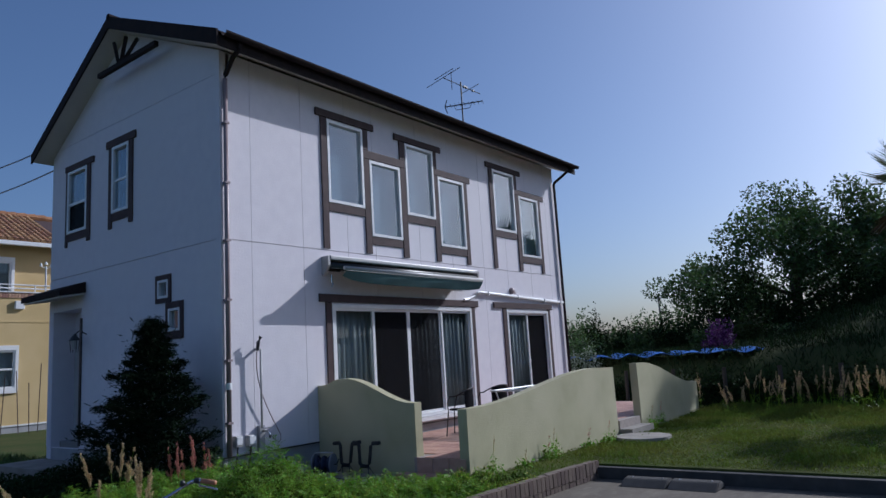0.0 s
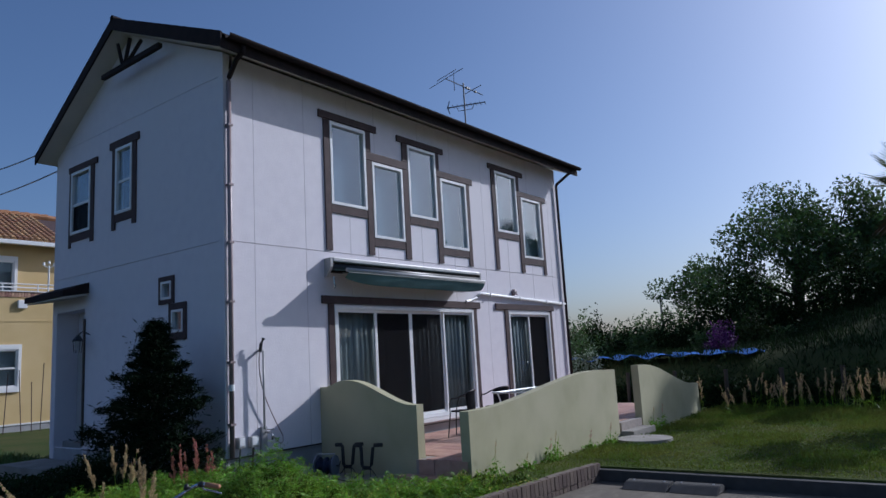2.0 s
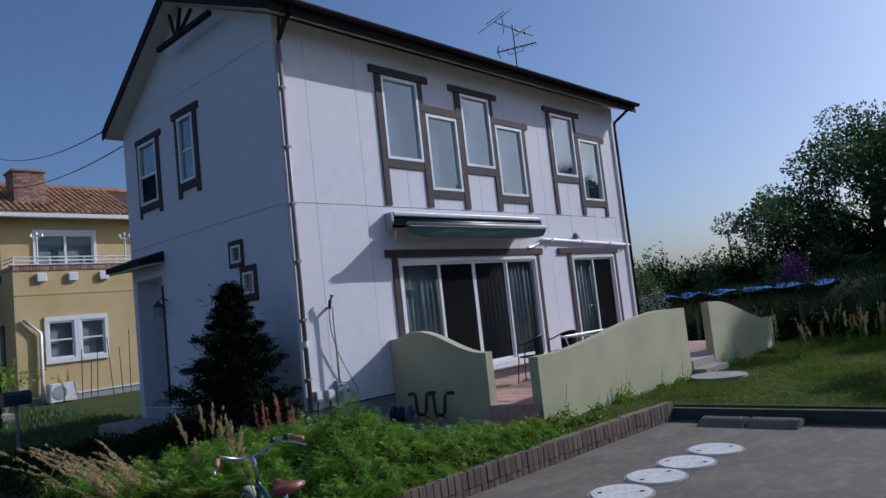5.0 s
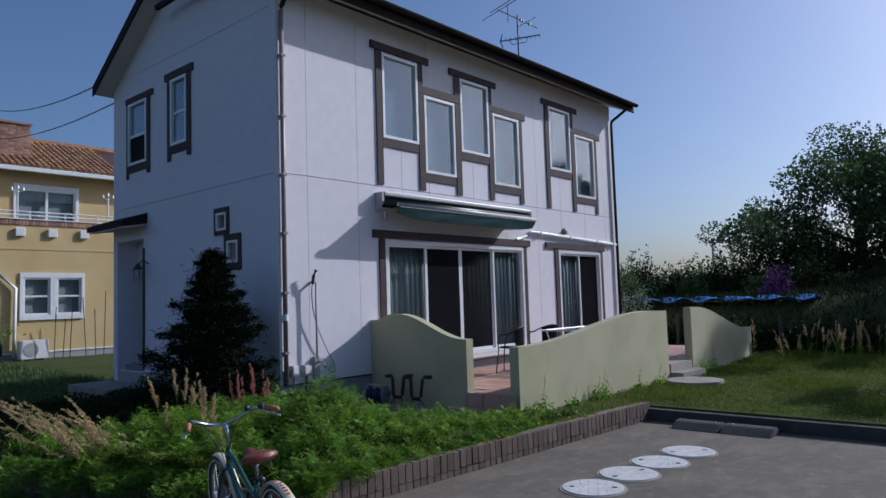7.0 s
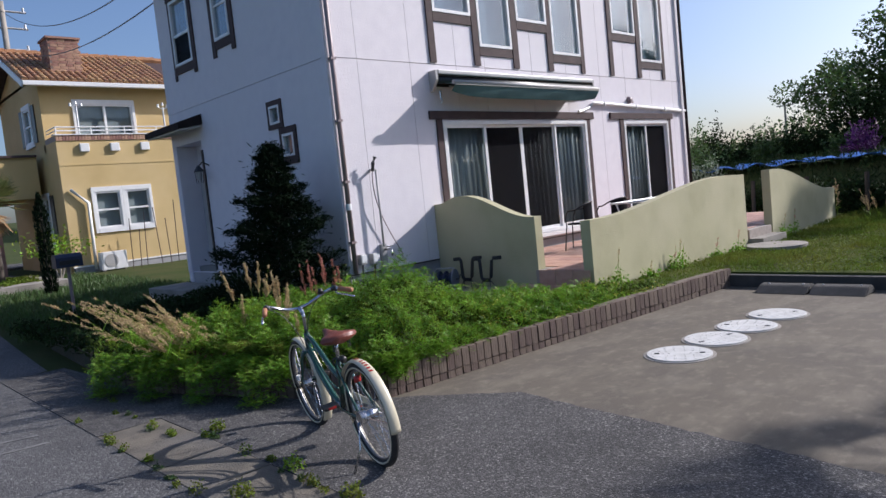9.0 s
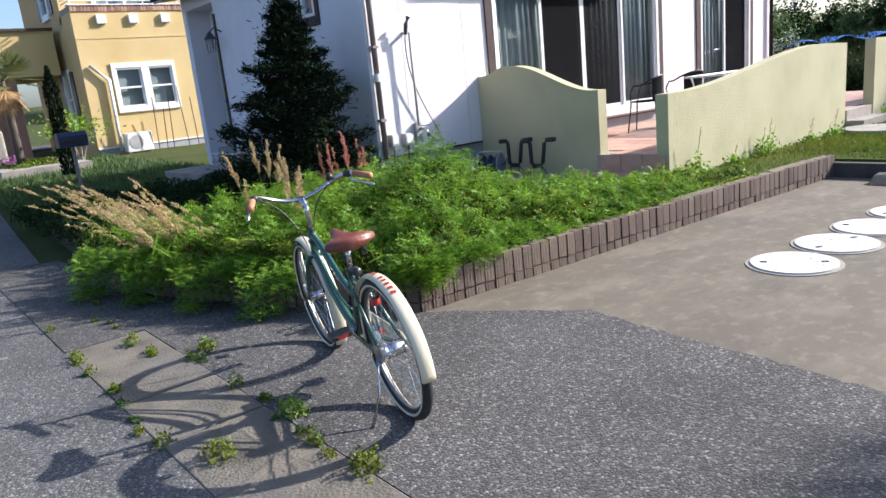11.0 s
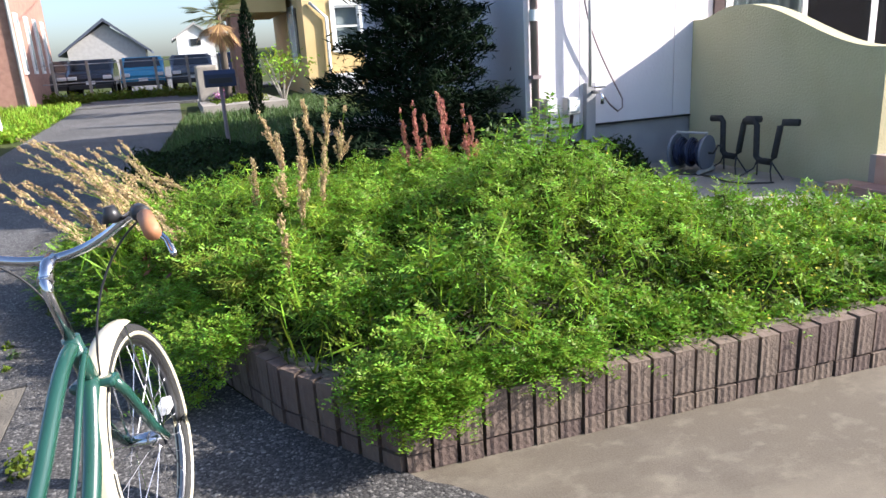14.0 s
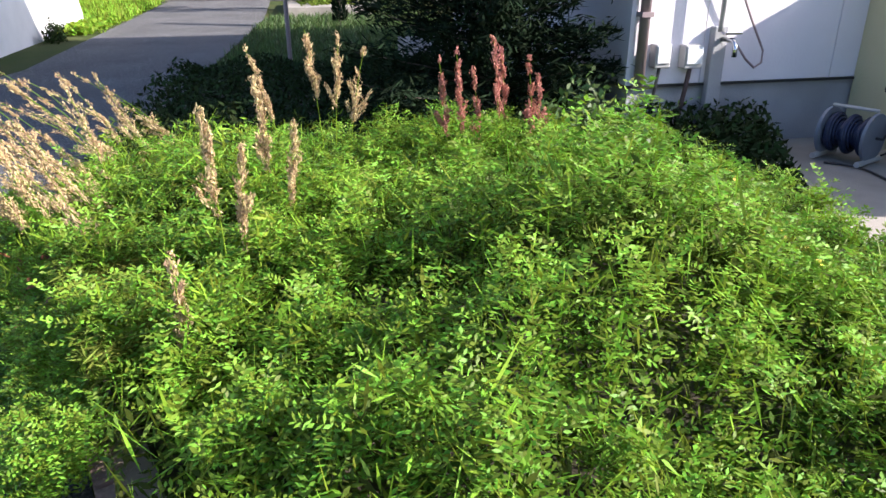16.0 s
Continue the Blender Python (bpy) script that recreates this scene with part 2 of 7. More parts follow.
M_BARK = material("bark", (0.09, 0.07, 0.055), (0.055, 0.045, 0.035), 6, 0.95, 0.9, 25, stretch=(1, 1, 0.2))
M_YSTUCCO = material("yellow_stucco", (0.58, 0.43, 0.20), (0.52, 0.38, 0.17), 1.2, 0.9, 0.5, 40, third=(0.62, 0.47, 0.24), scale2=0.5)
M_ROOFTILE = material("terracotta_tile", (0.36, 0.17, 0.075), (0.26, 0.115, 0.05), 3, 0.75, 0.3, 40, island=0.3)
M_BRICK = material("brick", (0.38, 0.22, 0.16), (0.30, 0.165, 0.12), 6, 0.9, 0.4, 50, objrand=0.3)
M_TARP = material("blue_tarp", (0.04, 0.16, 0.55), (0.06, 0.24, 0.7), 4, 0.35, 0.3, 8)


# ---- builders ----
def thing(name, label, category, group="", kind="", at=(0, 0, 0)):
    e = new(name)
    e.location = at
    e.empty_display_size = 0.1
    return tagged(e, label, category, group, kind)


def finish(bm, name, mat, smooth=False):
    me = bpy.data.meshes.new(name)
    bmesh.ops.recalc_face_normals(bm, faces=bm.faces)
    bm.to_mesh(me)
    bm.free()
    me.materials.append(mat)
    if smooth:
        me.shade_smooth()
    return me


def part(name, bm, mat, parent, label="", smooth=False):
    me = finish(bm, name, mat, smooth) if isinstance(bm, bmesh.types.BMesh) else bm
    ob = new(name, me)
    ob.parent = parent
    if parent is not None:
        at = Vector(parent.location)
        up = parent.parent
        while up is not None:
            at += Vector(up.location)
            up = up.parent
        ob.location = -at if not name.startswith("_") else (0, 0, 0)
    return tagged(ob, label)


def solo(name, bm, mat, label, category="", kind="", group="", smooth=False):
    me = finish(bm, name, mat, smooth) if isinstance(bm, bmesh.types.BMesh) else bm
    return tagged(new(name, me), label, category, group, kind)


def box(bm, x0, x1, y0, y1, z0, z1, bevel=0.0):
    vs = [bm.verts.new((x, y, z)) for x in (x0, x1) for y in (y0, y1) for z in (z0, z1)]
    fs = [bm.faces.new([vs[i] for i in q]) for q in ((0, 1, 3, 2), (4, 6, 7, 5), (0, 4, 5, 1), (2, 3, 7, 6), (0, 2, 6, 4), (1, 5, 7, 3))]
    if bevel:
        es = list({e for f in fs for e in f.edges})
        bmesh.ops.bevel(bm, geom=es, offset=bevel, segments=2, affect="EDGES", profile=0.5)
    return bm


def B(*boxes, bevel=0.0):
    bm = bmesh.new()
    for b in boxes:
        box(bm, *b, bevel=bevel)
    return bm


def tube(bm, pts, r, seg=8, r_end=None, closed=False):
    pts = [Vector(p) for p in pts]
    rings = []
    n = len(pts)
    ref = Vector((0, 0, 1))
    for i, p in enumerate(pts):
        if closed:
            d = pts[(i + 1) % n] - pts[i - 1]
        else:
            d = pts[min(i + 1, n - 1)] - pts[max(i - 1, 0)]
        d.normalize()
        a = ref if abs(d.dot(ref)) < 0.95 else Vector((1, 0, 0))
        u = d.cross(a).normalized()
        v = d.cross(u)
        rr = r if r_end is None else r + (r_end - r) * i / max(1, n - 1)
        rings.append([bm.verts.new(p + (u * math.cos(2 * math.pi * k / seg) + v * math.sin(2 * math.pi * k / seg)) * rr) for k in range(seg)])
    for i in range(n if closed else n - 1):
        a, b = rings[i], rings[(i + 1) % n]
        for k in range(seg):
            bm.faces.new((a[k], a[(k + 1) % seg], b[(k + 1) % seg], b[k]))
    if not closed:
        bm.faces.new(rings[0][::-1])
        bm.faces.new(rings[-1])
    return bm


def T(pts, r, seg=8, r_end=None, closed=False):
    return tube(bmesh.new(), pts, r, seg, r_end, closed)


def prism(pts, vec):
    """A polygon extruded along vec."""
    bm = bmesh.new()
    a = [bm.verts.new(p) for p in pts]
    b = [bm.verts.new(Vector(p) + Vector(vec)) for p in pts]
    bm.faces.new(a)
    bm.faces.new(b[::-1])
    for i in range(len(a)):
        j = (i + 1) % len(a)
        bm.faces.new((a[i], b[i], b[j], a[j]))
    return bm


def disc(bm, c, r, h, seg=32, axis="z"):
    c = Vector(c)
    rows = []
    for k in (0, 1):
        row = []
        for i in range(seg):
            a = 2 * math.pi * i / seg
            if axis == "z":
                o = Vector((math.cos(a) * r, math.sin(a) * r, h * k))
            elif axis == "x":
                o = Vector((h * k, math.cos(a) * r, math.sin(a) * r))
            else:
                o = Vector((math.cos(a) * r, h * k, math.sin(a) * r))
            row.append(bm.verts.new(c + o))
        rows.append(row)
    bm.faces.new(rows[0])
    bm.faces.new(rows[1])
    for i in range(seg):
        j = (i + 1) % seg
        bm.faces.new((rows[0][i], rows[0][j], rows[1][j], rows[1][i]))
    return bm


def smooth01(t):
    t = max(0.0, min(1.0, t))
    return t * t * (3 - 2 * t)


RNG = np.random.default_rng(7)


def leaves(name, c, axis, L, W, mat, normal=None, fold=0.0):
    """One mesh of many leaf blades: centres c, long axes axis, lengths L and widths W (arrays)."""
    n = len(c)
    axis = axis / np.linalg.norm(axis, axis=1, keepdims=True)
    if normal is None:
        normal = RNG.normal(size=(n, 3)) * 0.6 + np.array([0, 0, 0.8])
    side = np.cross(axis, normal)
    side /= np.linalg.norm(side, axis=1, keepdims=True) + 1e-9
    L = np.broadcast_to(np.asarray(L, float), (n,))[:, None]
    W = np.broadcast_to(np.asarray(W, float), (n,))[:, None]
    v = np.empty((n, 4, 3))
    v[:, 0] = c - axis * L * 0.5
    v[:, 1] = c + side * W * 0.5 + axis * L * 0.05
    v[:, 2] = c + axis * L * 0.5
    v[:, 3] = c - side * W * 0.5 + axis * L * 0.05
    me = bpy.data.meshes.new(name)
    me.vertices.add(n * 4)
    me.vertices.foreach_set("co", v.reshape(-1).astype(np.float32))
    me.loops.add(n * 4)
    me.loops.foreach_set("vertex_index", np.arange(n * 4, dtype=np.int32))
    me.polygons.add(n)
    me.polygons.foreach_set("loop_start", np.arange(0, n * 4, 4, dtype=np.int32))
    me.polygons.foreach_set("loop_total", np.full(n, 4, dtype=np.int32))
    me.update(calc_edges=True)
    me.validate()
    me.materials.append(mat)
    return me


def unit(n):
    a = RNG.normal(size=(n, 3))
    return a / np.linalg.norm(a, axis=1, keepdims=True)


def holes_panel(side, u0, u1, v0, v1, n0, n1, holes):
    """A wall panel that leaves the openings free: one bmesh for each connected piece."""
    us = sorted({u0, u1, *[h for q in holes for h in q[:2] if u0 < h < u1]})
    vs = sorted({v0, v1, *[h for q in holes for h in q[2:] if v0 < h < v1]})
    free = {(i, j) for i in range(len(us) - 1) for j in range(len(vs) - 1)
            if not any(h[0] < (us[i] + us[i + 1]) / 2 < h[1] and h[2] < (vs[j] + vs[j + 1]) / 2 < h[3] for h in holes)}
    out = []
    while free:
        todo, piece = [free.pop()], []
        while todo:
            i, j = todo.pop()
            piece.append((i, j))
            for q in ((i + 1, j), (i - 1, j), (i, j + 1), (i, j - 1)):
                if q in free:
                    free.discard(q)
                    todo.append(q)
        bm = bmesh.new()
        for i, j in piece:
            wall_box(bm, side, us[i], us[i + 1], n0, n1, vs[j], vs[j + 1])
        bmesh.ops.remove_doubles(bm, verts=bm.verts, dist=1e-5)
        bm.verts.index_update()
        seen = {}
        for f in bm.faces:
            seen.setdefault(tuple(sorted(v.index for v in f.verts)), []).append(f)
        bmesh.ops.delete(bm, geom=[f for fs in seen.values() if len(fs) > 1 for f in fs], context="FACES_ONLY")
        out.append(bm)
    return out


def wall_box(bm, side, u0, u1, n0, n1, v0, v1, bevel=0.0):
    """A box on a wall: u along it, n out of it, v up. side: (axis of the normal, place of the wall, sign)."""
    ax, at, sg = side
    a, b = sorted((at + sg * n0, at + sg * n1))
    if ax == "x":
        box(bm, a, b, u0, u1, v0, v1, bevel)
    else:
        box(bm, u0, u1, a, b, v0, v1, bevel)
    return bm


def WB(side, *boxes, bevel=0.0):
    bm = bmesh.new()
    for b in boxes:
        wall_box(bm, side, *b, bevel=bevel)
    return bm


FRONT, GABLE = ("x", 0.0, 1), ("y", 0.0, -1)

# ---- ground, road, drive ----
def rise(x):
    return 0.017 * max(0.0, -3.0 - x)


def sheet(xs, ys, zf, z=0.0):
    bm = bmesh.new()
    g = [[bm.verts.new((x, y, zf(x, y) + z)) for y in ys] for x in xs]
    for i in range(len(xs) - 1):
        for j in range(len(ys) - 1):
            bm.faces.new((g[i][j], g[i + 1][j], g[i + 1][j + 1], g[i][j + 1]))
    return bm


def bank(x, y):
    """The slope behind the lawn."""
    t = smooth01((y - 11.6) / 2.2)
    hill = smooth01((x - 1.0) / 6.0) * smooth01((y - 13.0) / 9.0) * 1.6
    return t * 1.45 + hill + 0.03 * max(0.0, min(y, 60) - 14)


def ground_z(x, y):
    return -0.03 + rise(x) + bank(x, y) + 0.04 * noise.noise((x * 0.5, y * 0.5, 0)) * smooth01((abs(x) + abs(y) - 14) / 6)


gx = [-900, -300, -120, -80, -60] + [-50 + 2.5 * i for i in range(14)] + [-15 + 1.0 * i for i in range(46)] + [34, 40, 60, 100, 300, 900]
gy = [-900, -300, -100, -50, -30, -20, -14] + [-11 + 1.0 * i for i in range(50)] + [42, 50, 70, 120, 300, 900]
solo("ground", sheet(gx, gy, ground_z), M_GROUND, "rough grassy ground reaching the horizon", "ground", "structure", smooth=True)

def lane(xs):
    bm = bmesh.new()
    prev = None
    for x in xs:
        lo = -9.0 + 3.3 * smooth01((2.0 - x) / 8.0)
        hi = -4.12 if x > -1.2 else -3.62 + 0.075 * min(11.0, -1.2 - x)
        row = [bm.verts.new((x, y, rise(x) + 0.0)) for y in (lo, (lo + hi) / 2, hi)]
        if prev:
            for q in range(2):
                bm.faces.new((prev[q], row[q], row[q + 1], prev[q + 1]))
        prev = row
    return bm


rx = [-95 + 2.5 * i for i in range(36)] + [-6, -4, -2, -1.3, -1.15, 0, 2, 4, 6, 8, 10, 14, 20, 30, 60]
worn_paint = material("worn_paint", (0.12, 0.118, 0.115), (0.22, 0.215, 0.205), 30, 0.9, 0.3, 90, third=(0.09, 0.088, 0.086), scale2=9)
road = solo("road", lane(rx), M_LANE, "grey asphalt lane with worn patches", "road", "structure")


for x0, dx in ((1.35, 0.26), (1.78, 0.14)):
    solo("lane_marking", prism([(x0, -5.3, 0.001), (x0 + 0.055, -5.3, 0.001), (x0 + dx + 0.055, -4.40, 0.001), (x0 + dx, -4.40, 0.001)], (0, 0, 0.003)),
         worn_paint, "worn faint white stripe on the asphalt lane", "road marking", "structure")


def flat(name, pts, z0, z1, mat, label, category, kind="structure"):
    return solo(name, prism([(x, y, z0) for x, y in pts], (0, 0, z1 - z0)), mat, label, category, kind)


def ragged(a, b, step=0.06, amount=0.018):
    """Points from a to b with a broken edge."""
    n = max(2, int(math.hypot(b[0] - a[0], b[1] - a[1]) / step))
    return [(a[0] + (b[0] - a[0]) * k / n, a[1] + (b[1] - a[1]) * k / n + random.uniform(-amount, amount)) for k in range(n)]


flat("apron", [(-1.2, -4.12), (2.2, -4.12), (2.2, -3.62), (12, -3.62), (30, -3.62), (30, -2.65), *ragged((12, -2.5), (6.6, -1.87), 0.12), *ragged((6.6, -1.87), (4.44, -1.68)), *ragged((4.44, -1.68), (3.60, -2.26)), (3.05, -2.62), (1.35, -3.3), (-1.2, -3.45)], -0.12, 0.005,
     M_ASPHALT, "coarse grey asphalt apron beside the planted bed", "pavement")
flat("drive", [(3.56, -2.4), (12, -3.0), (12, 3.34), (3.86, 3.34)], -0.11, 0.0,
     M_DRIVE, "dark stained concrete parking space", "pavement")

# ---- the white house ----
SEAMS = [0.10, 0.53, 1.53, 2.53, 3.22, 4.47, 5.50, 6.62, 7.56, 8.60, 9.55, 10.06]
UP = {"a": (2.10, 2.96, 4.48, 5.93), "b": (3.12, 3.95, 4.00, 5.40), "c": (4.13, 4.99, 4.52, 5.93),
      "d": (5.12, 6.00, 4.00, 5.44), "e": (7.17, 8.06, 4.56, 5.97), "f": (8.25, 9.13, 4.04, 5.50)}
SLIDE, SLIDE2 = (2.08, 6.00, 0.73, 2.76), (7.36, 9.20, 0.75, 2.75)
FH = list(UP.values()) + [SLIDE, SLIDE2]
house = thing("house", "two-storey house with pale mauve-white siding and a dark gabled roof", "house")
wall_e = part("front_wall", B((-0.16, -0.02, 0.0, 10.06, 0.60, 0.604)), M_SIDING, house)
for i in range(len(SEAMS) - 1):
    for v0, v1 in ((0.615, 3.645), (3.657, 6.49)):
        for bm in holes_panel(FRONT, SEAMS[i] + 0.003, SEAMS[i + 1] - 0.003, v0, v1, -0.02, 0.0, FH):
            part("siding_panel", bm, M_SIDING, wall_e)
for bm in holes_panel(FRONT, 0.03, 10.06, 0.60, 6.46, -0.16, -0.02, FH):
    part("wall_core", bm, M_SIDING, house)
part("corner_trim", B((0.001, 0.012, -0.012, 0.098, 0.614, 6.48), (-0.098, 0.001, -0.012, -0.001, 0.614, 6.40)), M_SIDING, house, "white corner board")

GH = [(-4.74, -4.00, 4.44, 5.62), (-3.10, -2.55, 4.55, 5.72), (-1.63, -1.34, 2.94, 3.22), (-1.33, -1.02, 2.42, 2.76), (-5.28, -4.15, 0.40, 3.05)]
gable = part("gable_wall", B((-5.41, -0.1, 0.02, 0.024, 0.60, 0.62)), M_SIDING, house)
for v0, v1 in ((0.615, 3.645), (3.657, 6.15)):
    for bm in holes_panel(GABLE, -5.41, -0.10, v0, v1, -0.02, 0.0, GH):
        part("siding_panel", bm, M_SIDING, gable)
for bm in holes_panel(GABLE, -5.41, -0.02, 0.60, 6.15, -0.16, -0.02, GH):
    part("wall_core", bm, M_SIDING, house)
part("gable_top", prism([(-5.41, 0.0, 6.157), (0.0, 0.0, 6.157), (0.0, 0.0, 6.50), (-2.70, 0.0, 7.70), (-5.41, 0.0, 6.1 + 0.12)], (0, 0.16, 0)), M_SIDING, gable)
part("back_wall", B((-5.41, -5.25, 0.16, 9.9, 0.6, 6.2), (-5.41, -0.16, 9.9, 10.06, 0.6, 6.42)), M_SIDING, house)
part("gable_top", prism([(-5.41, 9.9, 6.2), (-0.16, 9.9, 6.42), (-0.16, 9.9, 6.45), (-2.70, 9.9, 7.70), (-5.41, 9.9, 6.22)], (0, 0.16, 0)), M_SIDING, house)
part("foundation", B((-5.38, -0.02, 0.02, 10.04, -0.1, 0.60)), M_FOUND, house, "grey concrete plinth")
part("base_flashing", B((0.0, 0.014, -0.014, 10.06, 0.595, 0.612), (-4.15, 0.0, -0.014, 0.0, 0.595, 0.612)), M_BLACK, house, "thin black drip edge")
part("inner_floor", B((-5.25, -0.16, 0.16, 9.9, 0.60, 0.70), (-5.25, -0.16, 0.16, 9.9, 3.2, 3.5), (-5.25, -0.16, 0.16, 9.9, 6.05, 6.12)), M_ROOM, house)
part("partition", B((-3.2, -3.1, 0.16, 9.9, 0.7, 3.2), (-2.6, -2.5, 0.16, 9.9, 3.5, 6.05), (-3.0, -0.16, 6.5, 6.6, 0.7, 3.2), (-2.4, -0.16, 6.6, 6.7, 3.5, 6.05)), M_ROOM, house)

# roof: ridge along y
RX, RZ, EX, EZ, WX, WZ, Y0, Y1 = -2.67, 7.87, 0.45, 6.55, -5.57, 6.08, -0.32, 10.52
roof = part("roof", prism([(EX, Y0, EZ), (RX, Y0, RZ), (WX, Y0, WZ), (WX, Y0, WZ - 0.07), (RX, Y0, RZ - 0.09), (EX, Y0, EZ - 0.07)], (0, Y1 - Y0, 0)), M_ROOF, house)
part("barge_board", prism([(EX, Y0 - 0.03, EZ + 0.02), (RX, Y0 - 0.03, RZ + 0.02), (WX, Y0 - 0.03, WZ + 0.02), (WX, Y0 - 0.03, WZ - 0.16), (RX, Y0 - 0.03, RZ - 0.20), (EX, Y0 - 0.03, EZ - 0.22)], (0, 0.028, 0)), M_ROOF, roof)
part("fascia", B((EX - 0.03, EX + 0.0, Y0, Y1, EZ - 0.22, EZ - 0.02)), M_ROOF, roof)
part("soffit", prism([(EX - 0.03, Y0, EZ - 0.20), (RX, Y0, RZ - 0.19), (WX + 0.02, Y0, WZ - 0.13), (WX + 0.02, Y0, WZ - 0.10), (RX, Y0, RZ - 0.16), (EX - 0.03, Y0, EZ - 0.17)], (0, Y1 - Y0, 0)), M_SOFFIT, roof, "cream soffit")
part("ridge_cap", T([(RX, Y0 - 0.03, RZ + 0.01), (RX, Y1, RZ + 0.01)], 0.06, 8), M_ROOF, roof)
prof = [(math.cos(math.pi + math.pi * k / 8) * 0.065, math.sin(math.pi + math.pi * k / 8) * 0.065) for k in range(9)]
prof += [(x * 0.88, z * 0.88) for x, z in reversed(prof)]
part("gutter", prism([(EX + 0.075 + x, Y0 + 0.04, EZ - 0.03 + z) for x, z in prof], (0, Y1 - Y0 - 0.04, 0)), M_ROOF, roof, "half-round dark gutter")
part("gutter", prism([(WX - 0.075 + x, Y0 + 0.04, WZ - 0.03 + z) for x, z in prof], (0, Y1 - Y0 - 0.04, 0)), M_ROOF, roof, "half-round dark gutter")


# ---- windows of the white house ----
def sash(name, side, q, panes, glass, mullions=True, label="white-framed window", depth=0.03, f=0.05):
    u0, u1, v0, v1 = q
    w = thing(name, label, "window", kind="structure")
    part("window_frame", WB(side, (u0, u0 + f, -0.09, depth, v0, v1), (u1 - f, u1, -0.09, depth, v0, v1), (u0 + f, u1 - f, -0.09, depth, v0, v0 + f), (u0 + f, u1 - f, -0.09, depth, v1 - f, v1)), M_WHITE, w)
    step = (u1 - u0 - 2 * f) / panes
    for k in range(panes):
        a, b = u0 + f + k * step, u0 + f + (k + 1) * step
        n = -0.02 - 0.03 * (k in (1, 2) if panes == 4 else k % 2)
        if panes > 1:
            s = 0.045
            part("sash", WB(side, (a, a + s, n - 0.02, n + 0.02, v0 + f, v1 - f), (b - s, b, n - 0.02, n + 0.02, v0 + f, v1 - f), (a + s, b - s, n - 0.02, n + 0.02, v0 + f, v0 + f + s), (a + s, b - s, n - 0.02, n + 0.02, v1 - f - s, v1 - f)), M_WHITE, w)
            a, b = a + s, b - s
            p = part("pane", WB(side, (a, b, n - 0.003, n + 0.003, v0 + f + s, v1 - f - s)), glass, w)
        else:
            p = part("pane", WB(side, (a, b, n - 0.003, n + 0.003, v0 + f, v1 - f)), glass, w)
        p.visible_shadow = False
    return w


def trim(w, side, *boards):
    for u0, u1, v0, v1, n in boards:
        part("trim_board", WB(side, (u0, u1, 0.0, n, v0, v1), bevel=0.004), M_TRIM, w, "brown trim board")


wins = {}
for i, (k, q) in enumerate(UP.items()):
    wins[k] = sash(f"window_{i + 1}", FRONT, q, 1, M_GLASS, label="tall white-framed upper window with brown trim boards reflecting the sky")
    trim(wins[k], FRONT, (q[0] - 0.0, q[1] + 0.0, q[2] - 0.15, q[2] - 0.004, 0.022))
trim(wins["a"], FRONT, (1.85, 3.26, 5.96, 6.09, 0.035), (1.96, 2.096, 3.68, 5.956, 0.025), (2.964, 3.10, 5.574, 5.956, 0.025))
trim(wins["b"], FRONT, (2.964, 4.11, 5.42, 5.57, 0.028), (2.97, 3.116, 3.68, 5.416, 0.025))
trim(wins["c"], FRONT, (3.83, 5.26, 5.95, 6.07, 0.035), (3.97, 4.126, 3.68, 5.416, 0.025), (3.97, 4.126, 5.574, 5.946, 0.025), (4.994, 5.11, 5.6, 5.946, 0.025))
trim(wins["d"], FRONT, (4.994, 6.25, 5.46, 5.59, 0.028), (4.97, 5.116, 3.68, 5.456, 0.025), (6.004, 6.13, 3.68, 5.456, 0.025))
trim(wins["e"], FRONT, (6.92, 8.39, 5.99, 6.11, 0.035), (7.03, 7.166, 3.68, 5.986, 0.025), (8.064, 8.20, 5.65, 5.986, 0.025))
trim(wins["f"], FRONT, (8.064, 9.44, 5.515, 5.64, 0.028), (8.10, 8.246, 3.68, 5.51, 0.025), (9.134, 9.26, 3.68, 5.51, 0.025))
slide = sash("window_7", FRONT, SLIDE, 4, M_GLASS_DARK, label="four-panel white-framed sliding glass door opening onto the terrace", f=0.06)
trim(slide, FRONT, (1.81, 6.25, 2.79, 2.92, 0.04), (1.95, 2.076, 0.73, 2.786, 0.025), (6.004, 6.13, 0.73, 2.786, 0.025))
slide2 = sash("window_8", FRONT, SLIDE2, 2, M_GLASS_DARK, label="two-panel white-framed sliding glass door with a pale curtain", f=0.06)
trim(slide2, FRONT, (6.86, 9.42, 2.79, 2.92, 0.04), (7.22, 7.356, 0.73, 2.786, 0.025), (9.204, 9.33, 0.73, 2.786, 0.025))
g1 = sash("window_9", GABLE, GH[0], 1, M_GLASS, label="white-framed gable window with brown trim and a lower insect screen")
part("meeting_rail", WB(GABLE, (-4.69, -4.05, -0.035, 0.012, 4.96, 5.01)), M_WHITE, g1)
part("insect_screen", WB(GABLE, (-4.69, -4.05, -0.012, -0.006, 4.49, 4.96)), M_SCREEN, g1, "dark insect screen")
trim(g1, GABLE, (-4.84, -3.76, 5.63, 5.74, 0.035), (-4.82, -4.744, 4.20, 5.626, 0.025), (-3.996, -3.88, 4.22, 5.626, 0.025), (-4.74, -4.0, 4.30, 4.436, 0.022))
g2 = sash("window_10", GABLE, GH[1], 1, M_GLASS, label="narrow white-framed gable window with brown trim")
part("meeting_rail", WB(GABLE, (-3.05, -2.60, -0.03, -0.005, 5.10, 5.14)), M_WHITE, g2)
